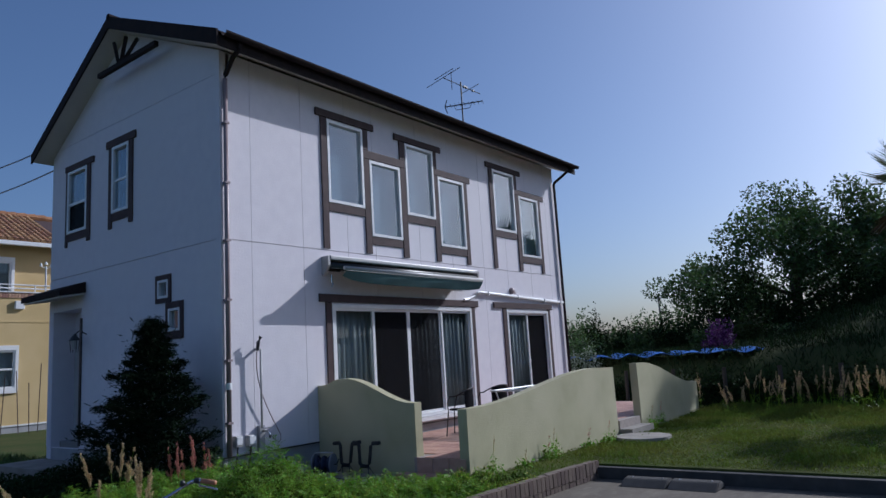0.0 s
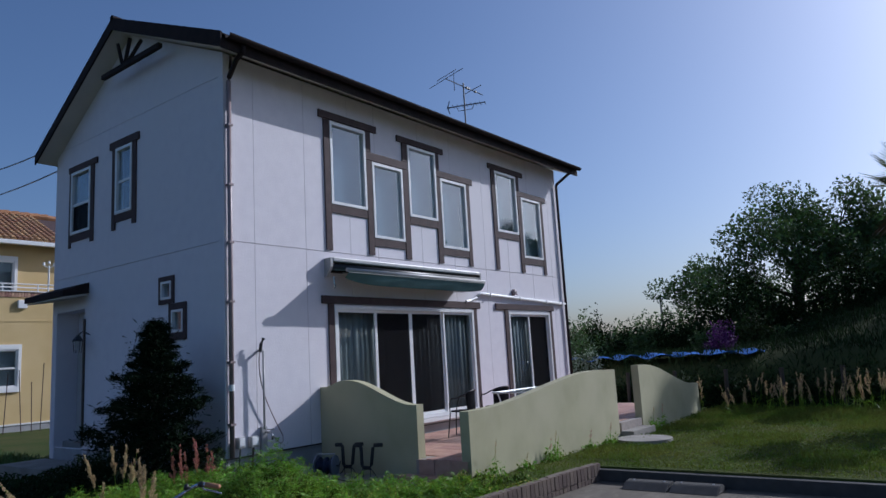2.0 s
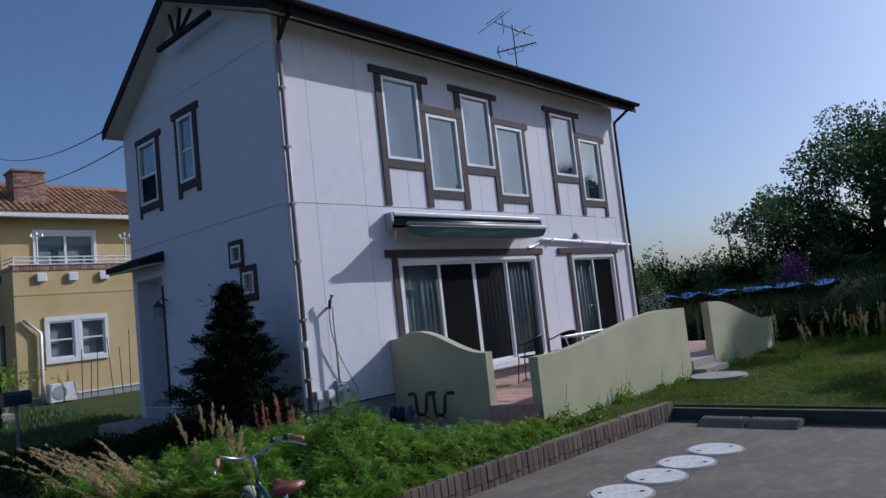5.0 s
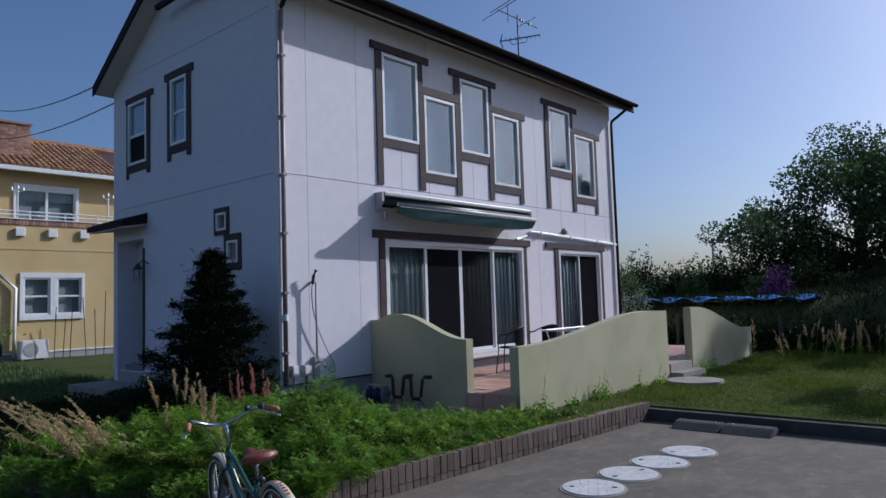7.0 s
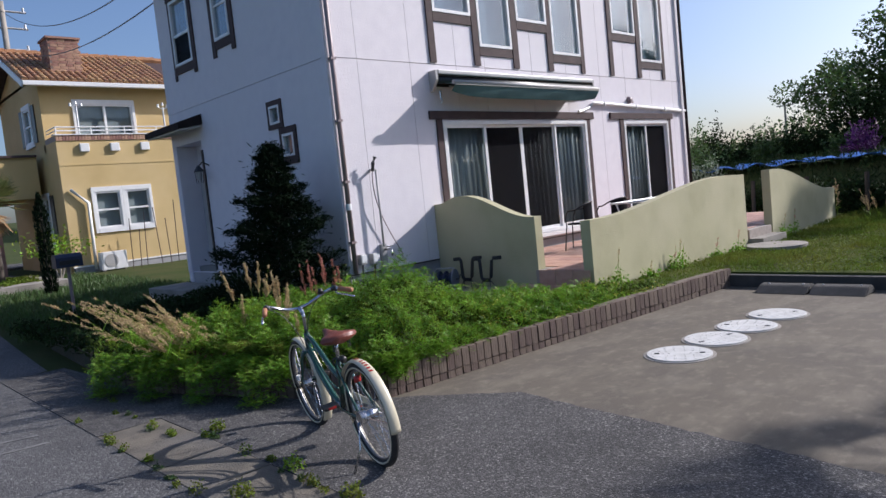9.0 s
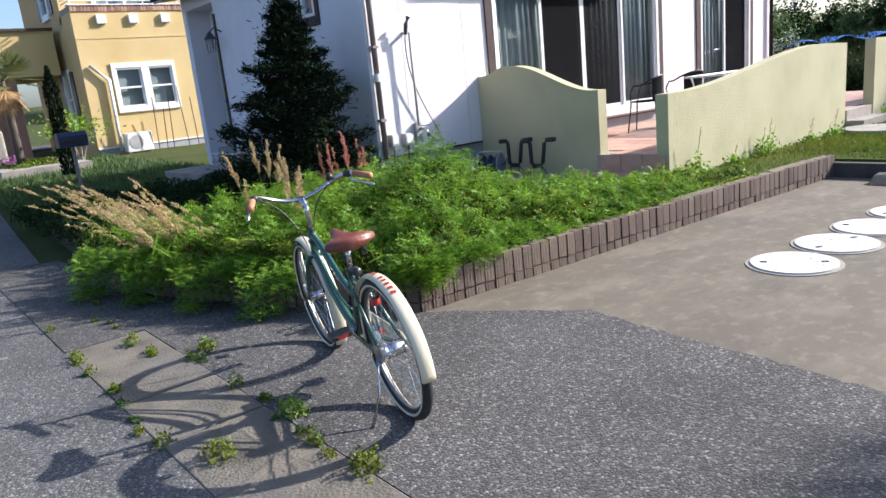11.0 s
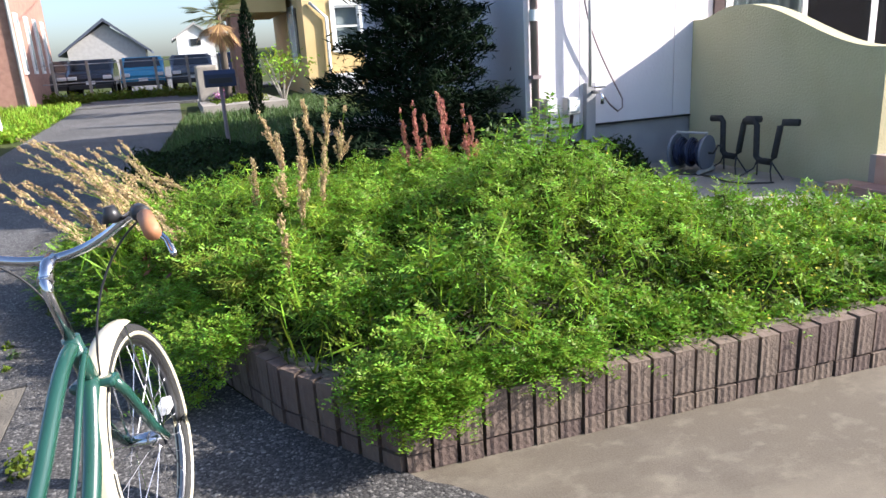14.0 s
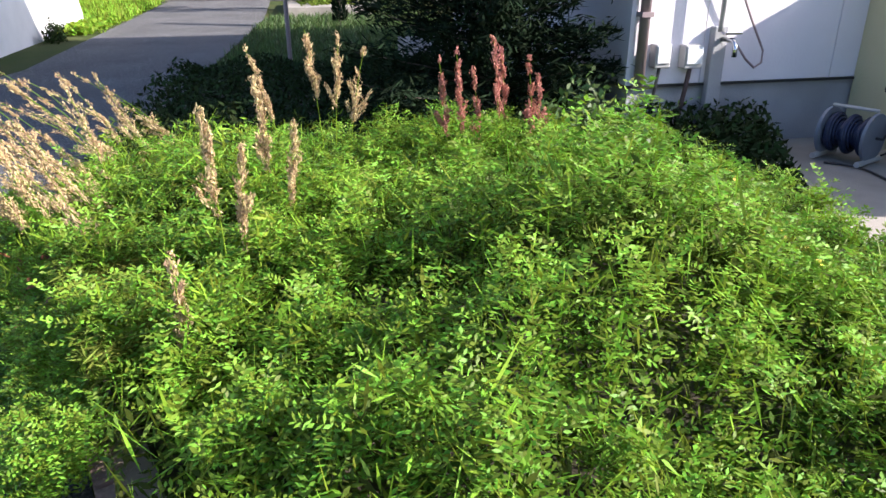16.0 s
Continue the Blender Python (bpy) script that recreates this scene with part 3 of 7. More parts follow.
trim(g2, GABLE, (-3.30, -2.33, 5.73, 5.86, 0.035), (-3.22, -3.104, 4.29, 5.726, 0.025), (-2.546, -2.42, 4.31, 5.726, 0.025), (-3.10, -2.55, 4.41, 4.546, 0.022))
for i, (q, o) in enumerate(((GH[2], (-1.70, -1.27, 2.868, 3.30)), (GH[3], (-1.41, -0.94, 2.30, 2.864)))):
    w = sash(f"window_{i + 11}", GABLE, q, 1, M_GLASS, label="small square white-framed window in a thick brown surround", f=0.035)
    trim(w, GABLE, (o[0], q[0] - 0.002, o[2], o[3], 0.025), (q[1] + 0.002, o[1], o[2], o[3], 0.025), (q[0], q[1], q[3] + 0.002, o[3], 0.025), (q[0], q[1], o[2], q[2] - 0.002, 0.025))


def curtain(side, u0, u1, v0, v1, n, mat, label, waves):
    bm = bmesh.new()
    cols = []
    k = int((u1 - u0) / 0.02)
    for i in range(k + 1):
        u = u0 + (u1 - u0) * i / k
        d = n + 0.025 * math.sin(u * waves) + 0.012 * math.sin(u * waves * 2.3 + 1)
        cols.append([bm.verts.new((d, u, v) if side[0] == "x" else (u, side[1] - d, v)) for v in (v0, v1)])
    for i in range(k):
        bm.faces.new((cols[i][0], cols[i + 1][0], cols[i + 1][1], cols[i][1]))
    ob = solo("curtain", bm, mat, label, "curtain", group="curtains", smooth=True)
    md = ob.modifiers.new("solid", "SOLIDIFY")
    md.thickness = 0.006
    return ob


for a, b in ((2.02, 3.25), (4.15, 6.35), (7.30, 8.60)):
    curtain(FRONT, a, b, 0.702, 2.95, -0.215, M_CURTAIN, "pale grey pleated curtain hanging behind the glass door", 48)
# added backing behind the glass, tinted like the sky reflection
for k, q in UP.items():
    part("blind", B((-0.132, -0.126, q[0] + 0.01, q[1] - 0.01, q[2] + 0.01, q[3] - 0.01)), M_SKYBLIND, wins[k], "lowered blind tinted grey-blue like the reflected sky")
for w, q in ((g1, GH[0]), (g2, GH[1])):
    part("blind", WB(GABLE, (q[0] + 0.01, q[1] - 0.01, -0.132, -0.126, q[2] + 0.01, q[3] - 0.01)), M_SKYBLIND, w, "lowered blind tinted grey-blue like the reflected sky")
part("insect_screen", B((-0.040, -0.036, 3.136, 3.994, 0.836, 2.654)), M_SCREEN, slide, "dark insect screen")
part("insect_screen", B((-0.040, -0.036, 4.086, 4.944, 0.836, 2.654)), M_SCREEN, slide, "dark insect screen")
part("insect_screen", B((-0.040, -0.036, 8.326, 9.094, 0.856, 2.644)), M_SCREEN, slide2, "dark insect screen")
part("sill_step", B((0.03, 0.10, 2.02, 6.06, 0.655, 0.72)), M_WHITE, slide, "white door sill")
part("sill_step", B((0.03, 0.10, 7.30, 9.26, 0.675, 0.74)), M_WHITE, slide2, "white door sill")

# ---- terrace and its low walls ----
def profile_wall(name, along, a0, a1, b0, b1, base, top, label):
    n = 44
    us = [a0 + (a1 - a0) * i / n for i in range(n + 1)]
    if along == "y":
        pts = [(b0, a0, base), *[(b0, u, top(u)) for u in us], (b0, a1, base)]
        bm = prism(pts, (b1 - b0, 0, 0))
    else:
        pts = [(a0, b0, base), *[(u, b0, top(u)) for u in us], (a1, b0, base)]
        bm = prism(pts, (0, b1 - b0, 0))
    es = [e for e in bm.edges if len(e.link_faces) == 2 and e.calc_face_angle(0) > 1.2]
    bmesh.ops.bevel(bm, geom=es, offset=0.012, segments=2, affect="EDGES")
    return solo(name, bm, M_STUCCO, label, "garden wall", group="curved terrace walls")


profile_wall("garden_wall", "x", 0.004, 1.975, 1.73, 1.88, 0.0, lambda x: 1.18 + 0.37 * (1 - smooth01((x - 0.62) / 1.3)) - 0.09 * smooth01((0.5 - x) / 0.4), "ochre stuccoed garden wall with a wave-shaped top by the steps")
profile_wall("garden_wall", "y", 1.73, 6.37, 2.72, 2.87, 0.0, lambda y: 1.09 + 0.35 * smooth01((y - 1.95) / 3.6) - 0.02 * smooth01((y - 5.6) / 0.9), "long ochre stuccoed garden wall with a rising curved top")
profile_wall("garden_wall", "y", 7.47, 10.88, 2.72, 2.87, 0.0, lambda y: 1.45 - 0.55 * smooth01((y - 7.7) / 3.0), "ochre stuccoed garden wall with a falling curved top beside the lawn")

# terrace slab and steps
solo("terrace", B((0.0, 2.72, 1.88, 10.9, -0.05, 0.445), (1.95, 2.72, 1.70, 1.88, -0.05, 0.445), (2.72, 2.87, 6.45, 7.40, -0.05, 0.445)), M_GROUT, "raised terrace base with grey joints", "terrace", "structure")
flat("step_base", [(1.77, 1.50), (2.74, 1.50), (2.74, 1.70), (1.77, 1.70)], 0.0, 0.235, M_TILE, "lower terrace step of reddish tile", "step")
flat("step_base", [(2.87, 6.40), (3.12, 6.40), (3.12, 7.42), (2.87, 7.42)], 0.0, 0.30, M_CONC, "side terrace step of pale concrete", "step")
bm = disc(bmesh.new(), (3.46, 6.05, 0.05), 0.47, 0.19, 40)
solo("stepping_stone", bm, M_CONC, "round flat pinkish stepping stone on the lawn", "stone")

# ---- lawn ----
flat("lawn", [(3.86, 3.45), (12, 3.45), (30, 3.45), (30, 12.2), (-0.5, 12.2), (-0.5, 11.0), (2.9, 11.0), (2.9, 2.0), (3.56, -0.2), (3.76, 3.45)], -0.1, 0.18, M_LAWN, "sunlit patchy lawn", "lawn")
solo("kerb", B((3.78, 30, 3.32, 3.447, -0.1, 0.155), bevel=0.01), M_KERB, "weathered concrete kerb along the lawn", "kerb", "structure")

# ---- raised bed with its block edging ----
BEDLINE = [(3.89, 3.36), (3.57, -2.29), (3.07, -2.60), (1.36, -3.25), (0.2, -3.42)]
flat("bed_soil", [(3.69, 2.0), (3.45, -2.22), (3.03, -2.48), (1.34, -3.12), (-0.4, -3.3), (-3.2, -3.1), (-4.2, -2.0), (-4.2, -0.0), (0.0, 0.0), (2.3, 0.35), (2.4, 1.2), (2.87, 2.0)], -0.1, 0.17, M_SOIL, "dark soil of the planted bed", "soil")
flat("paving", [(0.0, 0.02), (2.3, 0.35), (2.42, 1.25), (2.7, 1.72), (0.0, 1.72)], -0.05, 0.185, M_CONC, "pale concrete slab beside the house wall", "pavement")


# ---- trees ----
def tree(name, x, y, z, height, spread, mat, label, count, leaf=0.16, lean=(0, 0), trunk_r=0.22, low=0.35, seed=1, flat_top=0.75):
    r = random.Random(seed)
    rg = np.random.default_rng(seed)
    t = thing(name, label, "tree", at=(x, y, z))
    bm = bmesh.new()
    top = Vector((x + lean[0], y + lean[1], z + height * 0.62))
    base = Vector((x, y, z - 0.1))
    mids = [base.lerp(top, k / 5) + Vector((r.uniform(-0.1, 0.1), r.uniform(-0.1, 0.1), 0)) for k in range(6)]
    tube(bm, mids, trunk_r, 10, trunk_r * 0.45)
    blobs = []
    for k in range(14):
        f = r.uniform(low, 0.98)
        st = base.lerp(top, f)
        a = k * 2.4 + r.uniform(-0.4, 0.4)
        ln = spread * r.uniform(0.55, 1.0) * (1.05 - 0.35 * f)
        en = st + Vector((math.cos(a) * ln, math.sin(a) * ln, height * r.uniform(0.08, 0.3)))
        md = st.lerp(en, 0.5) + Vector((r.uniform(-0.2, 0.2), r.uniform(-0.2, 0.2), height * 0.05))
        tube(bm, [st, md, en], trunk_r * 0.35, 6, 0.02)
        blobs += [(md, ln * 0.28), (en, ln * 0.34), (en + Vector((r.uniform(-0.6, 0.6), r.uniform(-0.6, 0.6), r.uniform(0.1, 0.6))), ln * 0.25)]
        for q in range(3):
            sub = md.lerp(en, r.uniform(0.2, 1)) + Vector((r.uniform(-1, 1), r.uniform(-1, 1), r.uniform(0, 0.9))) * ln * 0.4
            tube(bm, [md, sub], 0.03, 5, 0.01)
            blobs.append((sub, ln * r.uniform(0.16, 0.28)))
    blobs += [(top + Vector((r.uniform(-1, 1) * spread * 0.3, r.uniform(-1, 1) * spread * 0.3, r.uniform(0.1, 0.36) * height)), spread * 0.24) for _ in range(7)]
    part("trunk", bm, M_BARK, t, smooth=True)
    w = np.array([b[1] ** 2 for b in blobs])
    idx = rg.choice(len(blobs), count, p=w / w.sum())
    cen = np.array([b[0][:] for b in blobs])[idx]
    rad = np.array([b[1] for b in blobs])[idx]
    d = rg.normal(size=(count, 3))
    d /= np.linalg.norm(d, axis=1, keepdims=True)
    c = cen + d * (rad * rg.uniform(0.25, 1.05, count) ** 0.6)[:, None] * np.array([1, 1, flat_top])
    ax = rg.normal(size=(count, 3))
    me = leaves("crown", c, ax, rg.uniform(0.6, 1.3, count) * leaf, rg.uniform(0.35, 0.7, count) * leaf, mat)
    part("crown", me, mat, t)
    return t


def bush(name, x, y, z, rx_, ry_, rz_, mat, label, count, leaf=0.12, seed=1, category="bush"):
    rg = np.random.default_rng(seed)
    d = rg.normal(size=(count, 3))
    d /= np.linalg.norm(d, axis=1, keepdims=True)
    d[:, 2] = np.abs(d[:, 2])
    wob = 0.8 + 0.25 * np.sin(d[:, 0] * 6 + seed) * np.cos(d[:, 1] * 5 + seed) + 0.12 * np.sin(d[:, 2] * 13 + d[:, 0] * 9)
    c = d * (wob * rg.uniform(0.55, 1.05, count))[:, None] * np.array([rx_, ry_, rz_]) + np.array([x, y, z])
    return solo(name, leaves(name, c, rg.normal(size=(count, 3)), rg.uniform(0.6, 1.3, count) * leaf, rg.uniform(0.4, 0.7, count) * leaf, mat), mat, label, category)



# ---- fittings of the white house ----
pipe = thing("downpipe", "mauve-brown downpipe at the house corner with clips and a swan neck", "downpipe")
part("pipe", T([(0.06, 0.06, 0.62), (0.06, 0.06, 6.05)], 0.034, 12), M_PIPE, pipe, smooth=True)
part("swan_neck", T([(0.06, 0.06, 6.04), (0.07, 0.06, 6.10), (0.30, 0.03, 6.30), (0.46, 0.02, 6.36), (0.49, 0.02, 6.45)], 0.036, 12), M_ROOF, pipe, smooth=True)
for z in (1.05, 1.9, 2.75, 3.6, 4.45, 5.35):
    part("clip", B((0.0, 0.10, 0.02, 0.10, z, z + 0.03)), M_PIPE, pipe)
part("joint_ring", disc(bmesh.new(), (0.06, 0.06, 1.52), 0.040, 0.09, 14), M_WHITE, pipe, "pale joint sleeve")
pipe2 = thing("downpipe", "dark downpipe at the far end of the front wall", "downpipe")
part("pipe", T([(0.06, 10.02, 0.62), (0.06, 10.02, 6.05)], 0.034, 10), M_ROOF, pipe2, smooth=True)
part("swan_neck", T([(0.06, 10.02, 6.04), (0.08, 10.03, 6.10), (0.35, 10.15, 6.32), (0.48, 10.2, 6.42)], 0.036, 10), M_ROOF, pipe2, smooth=True)

deco = thing("gable_bracket", "dark timber gable ornament with fanned struts", "gable ornament")
part("tie_beam", B((-3.12, -1.28, -0.29, -0.22, 6.92, 7.00)), M_ROOF, deco)
for xa, za in ((-2.62, 7.42), (-2.22, 7.40), (-1.86, 7.24)):
    part("strut", T([(-2.42 + (xa + 2.42) * 0.12, -0.255, 6.95), (xa, -0.255, za)], 0.035, 4), M_ROOF, deco)

# porch recess, canopy, door and lantern
porch = thing("porch", "shaded porch recess with a grey front door", "porch", kind="structure")
part("side_wall", B((-5.40, -5.24, 0.004, 0.40, 0.41, 3.045), (-4.16, -4.02, 0.004, 0.40, 0.41, 3.045), (-5.40, -4.02, 0.40, 0.5, 0.41, 3.045), (-5.27, -4.16, 0.004, 0.40, 3.035, 3.15)), M_SIDING, porch)
door = part("door", B((-5.15, -4.28, 0.35, 0.398, 0.42, 2.5), bevel=0.01), M_GREYMETAL, porch, "grey panelled front door")
part("handle", T([(-4.40, 0.345, 1.3), (-4.40, 0.31, 1.35), (-4.40, 0.31, 1.55), (-4.40, 0.345, 1.6)], 0.012), M_BLACK, door)
part("doorstep", B((-5.6, -3.9, -0.75, 0.02, 0.05, 0.40), bevel=0.015), M_CONC, porch, "pale concrete doorstep")
part("edge_strip", B((-4.145, -4.10, -0.03, -0.001, 0.66, 2.85)), M_BLACK, porch, "black vertical edge strip")
canopy = thing("porch_canopy", "dark sloping porch canopy with a pale underside", "canopy")
part("slab", prism([(-4.0, 0.0, 3.49), (-4.0, -0.45, 3.33), (-4.0, -0.45, 3.23), (-4.0, 0.0, 3.30)], (-1.55, 0, 0)), M_ROOF, canopy)
part("underside", prism([(-4.03, 0.0, 3.295), (-4.03, -0.42, 3.225), (-4.03, -0.42, 3.20), (-4.03, 0.0, 3.26)], (-1.48, 0, 0)), M_SOFFIT, canopy)
lan = thing("wall_lantern", "black wall lantern beside the porch", "lamp", at=(-3.95, -0.2, 2.4))
part("arm", T([(-3.95, 0.02, 2.55), (-3.95, -0.12, 2.62), (-3.95, -0.2, 2.55)], 0.012), M_BLACK, lan)
part("hood", T([(-3.95, -0.2, 2.45), (-3.95, -0.2, 2.56)], 0.10, 8, 0.02), M_BLACK, lan)
part("glass_body", T([(-3.95, -0.2, 2.30), (-3.95, -0.2, 2.45)], 0.04, 6, 0.055), M_GREYMETAL, lan, "frosted lantern glass")
for k in range(4):
    a = k * math.pi / 2
    part("rib", T([(-3.95 + 0.06 * math.cos(a), -0.2 + 0.06 * math.sin(a), 2.25), (-3.95 + 0.08 * math.cos(a), -0.2 + 0.08 * math.sin(a), 2.46)], 0.006, 5), M_BLACK, lan)

# awning over the sliding door
aw = thing("awning", "half-rolled dark green striped awning over the sliding door", "awning")
part("cassette", B((0.0, 0.17, 1.95, 6.12, 3.47, 3.54), bevel=0.015), M_GREYMETAL, aw, "pale metal cassette")
part("end_bracket", prism([(0.0, 1.90, 3.53), (0.16, 1.90, 3.53), (0.16, 1.90, 3.38), (0.05, 1.90, 3.22), (0.0, 1.90, 3.22)], (0, 0.05, 0)), M_GREYMETAL, aw)
part("end_bracket", prism([(0.0, 6.12, 3.53), (0.16, 6.12, 3.53), (0.16, 6.12, 3.38), (0.05, 6.12, 3.22), (0.0, 6.12, 3.22)], (0, 0.05, 0)), M_GREYMETAL, aw)
# added black strip for the shade in the gap below the cassette
part("back_plate", B((0.002, 0.03, 1.955, 6.115, 3.30, 3.468)), M_BLACK, aw)
part("roller", T([(0.11, 1.96, 3.385), (0.11, 6.1, 3.385)], 0.055, 12), M_BLACK, aw, smooth=True)
part("front_bar", T([(0.50, 1.93, 3.285), (0.50, 5.78, 3.285)], 0.034, 10), M_GREYMETAL, aw, smooth=True)
bm = bmesh.new()
grid = []
for i in range(40):
    y = 1.97 + 3.78 * i / 39
    grid.append([bm.verts.new((0.14 + 0.35 * k / 5, y, 3.335 - 0.045 * k / 5 - 0.012 * math.sin(math.pi * k / 5))) for k in range(6)])
for i in range(39):
    for k in range(5):
        bm.faces.new((grid[i][k], grid[i + 1][k], grid[i + 1][k + 1], grid[i][k + 1]))
part("cloth", bm, M_AWNING, aw, smooth=True)
bm = bmesh.new()
rows = []
for i in range(61):
    y = 1.95 + 3.82 * i / 60
    e = abs(i / 30 - 1)
    drop = 0.21 - 0.10 * (e ** 6) * (0.5 + 0.5 * (i < 30))
    rows.append([bm.verts.new((0.525 - 0.10 * (k / 5) ** 1.4 + 0.004 * math.sin(i * 0.3 + k), y, 3.275 - drop * k / 5)) for k in range(6)])
for i in range(60):
    for k in range(5):
        bm.faces.new((rows[i][k], rows[i + 1][k], rows[i + 1][k + 1], rows[i][k + 1]))
part("valance", bm, M_AWNING, aw, "hanging dark green cloth edge", smooth=True)
part("stripe", T([(0.525, 1.95, 3.245), (0.525, 5.77, 3.245)], 0.007, 6), M_STRIPE, aw, "pale stripe along the hem")
for y in (2.25, 5.45):
    part("folding_arm", T([(0.08, y, 3.30), (0.30, y + (0.5 if y < 4 else -0.5), 3.26), (0.48, y, 3.29)], 0.018, 8), M_GREYMETAL, aw)
part("crank_eye", T([(0.12, 2.0, 3.22), (0.12, 2.0, 3.10), (0.15, 2.0, 3.06), (0.12, 2.0, 3.03)], 0.012, 6), M_CHROME, aw)

vp = thing("wall_pipe", "white wall-hung conduit sloping to the house corner", "pipe")
part("conduit", T([(0.05, 6.12, 3.02), (0.05, 6.26, 3.11), (0.05, 10.0, 2.98)], 0.032, 10), M_WHITE, vp, smooth=True)
for y in (6.6, 7.8, 9.0, 9.8):
    part("clip", B((0.0, 0.09, y, y + 0.03, 3.06 - (y - 6.26) * 0.035, 3.14 - (y - 6.26) * 0.035)), M_WHITE, vp)
part("tail", T([(0.05, 6.12, 3.02), (0.04, 5.9, 2.95), (0.04, 5.75, 2.93)], 0.03, 8), M_WHITE, vp)
cap = thing("vent_cap", "small grey vent cap on the front wall", "vent")
part("hood", T([(0.0, 7.64, 3.19), (0.07, 7.64, 3.19)], 0.075, 14, 0.06), M_PIPE, cap, smooth=True)
part("lip", B((0.06, 0.09, 7.58, 7.70, 3.12, 3.15)), M_PIPE, cap)

# outdoor shower hose, meters and tap beside the corner
hose = thing("shower_hose", "black shower head on a wall bracket with grey hose", "hose")
part("bracket", B((0.0, 0.10, 0.54, 0.57, 2.05, 2.08)), M_GREYMETAL, hose)
part("riser_pole", T([(0.10, 0.575, 0.95), (0.10, 0.575, 2.06)], 0.016, 10), M_GREYMETAL, hose, "pale grey riser pole", True)
part("head", T([(0.10, 0.515, 2.04), (0.11, 0.53, 2.16), (0.13, 0.56, 2.24)], 0.022, 8, 0.03), M_BLACK, hose, "black shower head")
pts = [(0.10, 0.515, 2.04)]
for k in range(1, 25):
    f = k / 24
    pts.append((0.09 - 0.03 * f, 0.515 + 0.40 * f * f - 0.02 * math.sin(f * 5), 2.04 - 1.22 * f))
pts += [(0.07, 0.93, 0.74), (0.07, 0.88, 0.71), (0.08, 0.80, 0.77), (0.09, 0.70, 0.88)]
part("hose", T(pts, 0.008, 7), M_PIPE, hose, smooth=True)
tap = thing("tap", "chrome garden tap on a grey post", "tap")
part("post", B((0.0, 0.06, 0.56, 0.66, 0.0, 0.98), bevel=0.008), M_FOUND, tap, "grey ribbed post")
part("spout", T([(0.06, 0.62, 0.90), (0.16, 0.64, 0.90), (0.19, 0.64, 0.86), (0.19, 0.64, 0.80)], 0.016, 8), M_CHROME, tap, smooth=True)
part("handle", B((0.10, 0.16, 0.58, 0.70, 0.935, 0.955), bevel=0.006), M_CHROME, tap)
for y, z, s in ((0.20, 0.80, 0.055), (0.42, 0.79, 0.065)):
    m = thing("utility_box", "small grey utility box on the wall with cables below", "meter box")
    part("body", B((0.0, 0.09, y - s, y + s, z - 0.07, z + 0.08), bevel=0.008), M_GREYMETAL, m)
    part("lid", B((0.09, 0.10, y - s + 0.01, y + s - 0.01, z - 0.04, z + 0.07), bevel=0.004), M_WHITE, m)
    part("cable", T([(0.05, y, z - 0.07), (0.06, y - 0.02, 0.6), (0.05, y - 0.05, 0.35), (0.08, y - 0.1, 0.17)], 0.011 if y < 0.3 else 0.016, 7), M_BLACK if y < 0.3 else M_TRIM, m)

# antenna and cables
ant = thing("antenna", "rooftop television antenna on a thin mast", "antenna")
AX, AY = -2.7, 10.06
part("mast", T([(AX, AY, 7.6), (AX, AY, 9.72)], 0.022, 7), M_BLACK, ant)
part("boom", T([(AX, AY - 0.85, 9.60), (AX, AY + 0.98, 9.62)], 0.014, 6), M_BLACK, ant)
for oy, oz, hl in ((-0.85, 9.60, 0.86), (-0.80, 9.72, 0.48), (0.45, 9.63, 0.46)):
    part("element", T([(AX - 0.9 * hl, AY + oy + 0.27 * hl, oz), (AX + 0.9 * hl, AY + oy - 0.27 * hl, oz)], 0.010, 5), M_BLACK, ant)
part("element", T([(AX, AY - 0.45, 9.36), (AX, AY - 0.45, 9.90)], 0.010, 5), M_BLACK, ant)
for oy in (0.14, 0.24, 0.58):
    part("clamp", B((AX - 0.03, AX + 0.03, AY + oy, AY + oy + 0.05, 9.585, 9.645)), M_BLACK, ant)
part("boom", T([(AX - 0.45, AY - 0.21, 9.02), (AX + 0.56, AY + 0.26, 9.05)], 0.016, 6), M_BLACK, ant)
for k in range(9):
    f = -0.42 + 0.97 * k / 8
    part("element", T([(AX + f + 0.06, AY + 0.47 * f - 0.13, 9.03), (AX + f - 0.06, AY + 0.47 * f + 0.13, 9.03)], 0.008, 5), M_BLACK, ant)
for sg in (-1, 1):
    part("reflector", T([(AX - 0.46, AY - 0.22, 9.02), (AX - 0.40, AY - 0.19, 9.02 + sg * 0.20)], 0.014, 5), M_BLACK, ant)
part("stay", T([(AX - 0.22, AY - 0.10, 9.02), (AX - 0.16, AY - 0.08, 8.88), (AX + 0.20, AY + 0.10, 8.90), (AX + 0.26, AY + 0.12, 9.04)], 0.010, 5), M_BLACK, ant)
for a, b, s in (((-5.7, -0.2, 6.20), (-26.0, 2.2, 11.2), 0.7), ((-5.5, 0.05, 5.85), (-26.0, 2.2, 9.6), 0.6)):
    pts = [Vector(a).lerp(Vector(b), k / 16) - Vector((0, 0, s * 4 * (k / 16) * (1 - k / 16))) for k in range(17)]
    solo("power_cable", T(pts, 0.014, 5), M_BLACK, "black service cable running from the eaves to a pole", "cable")

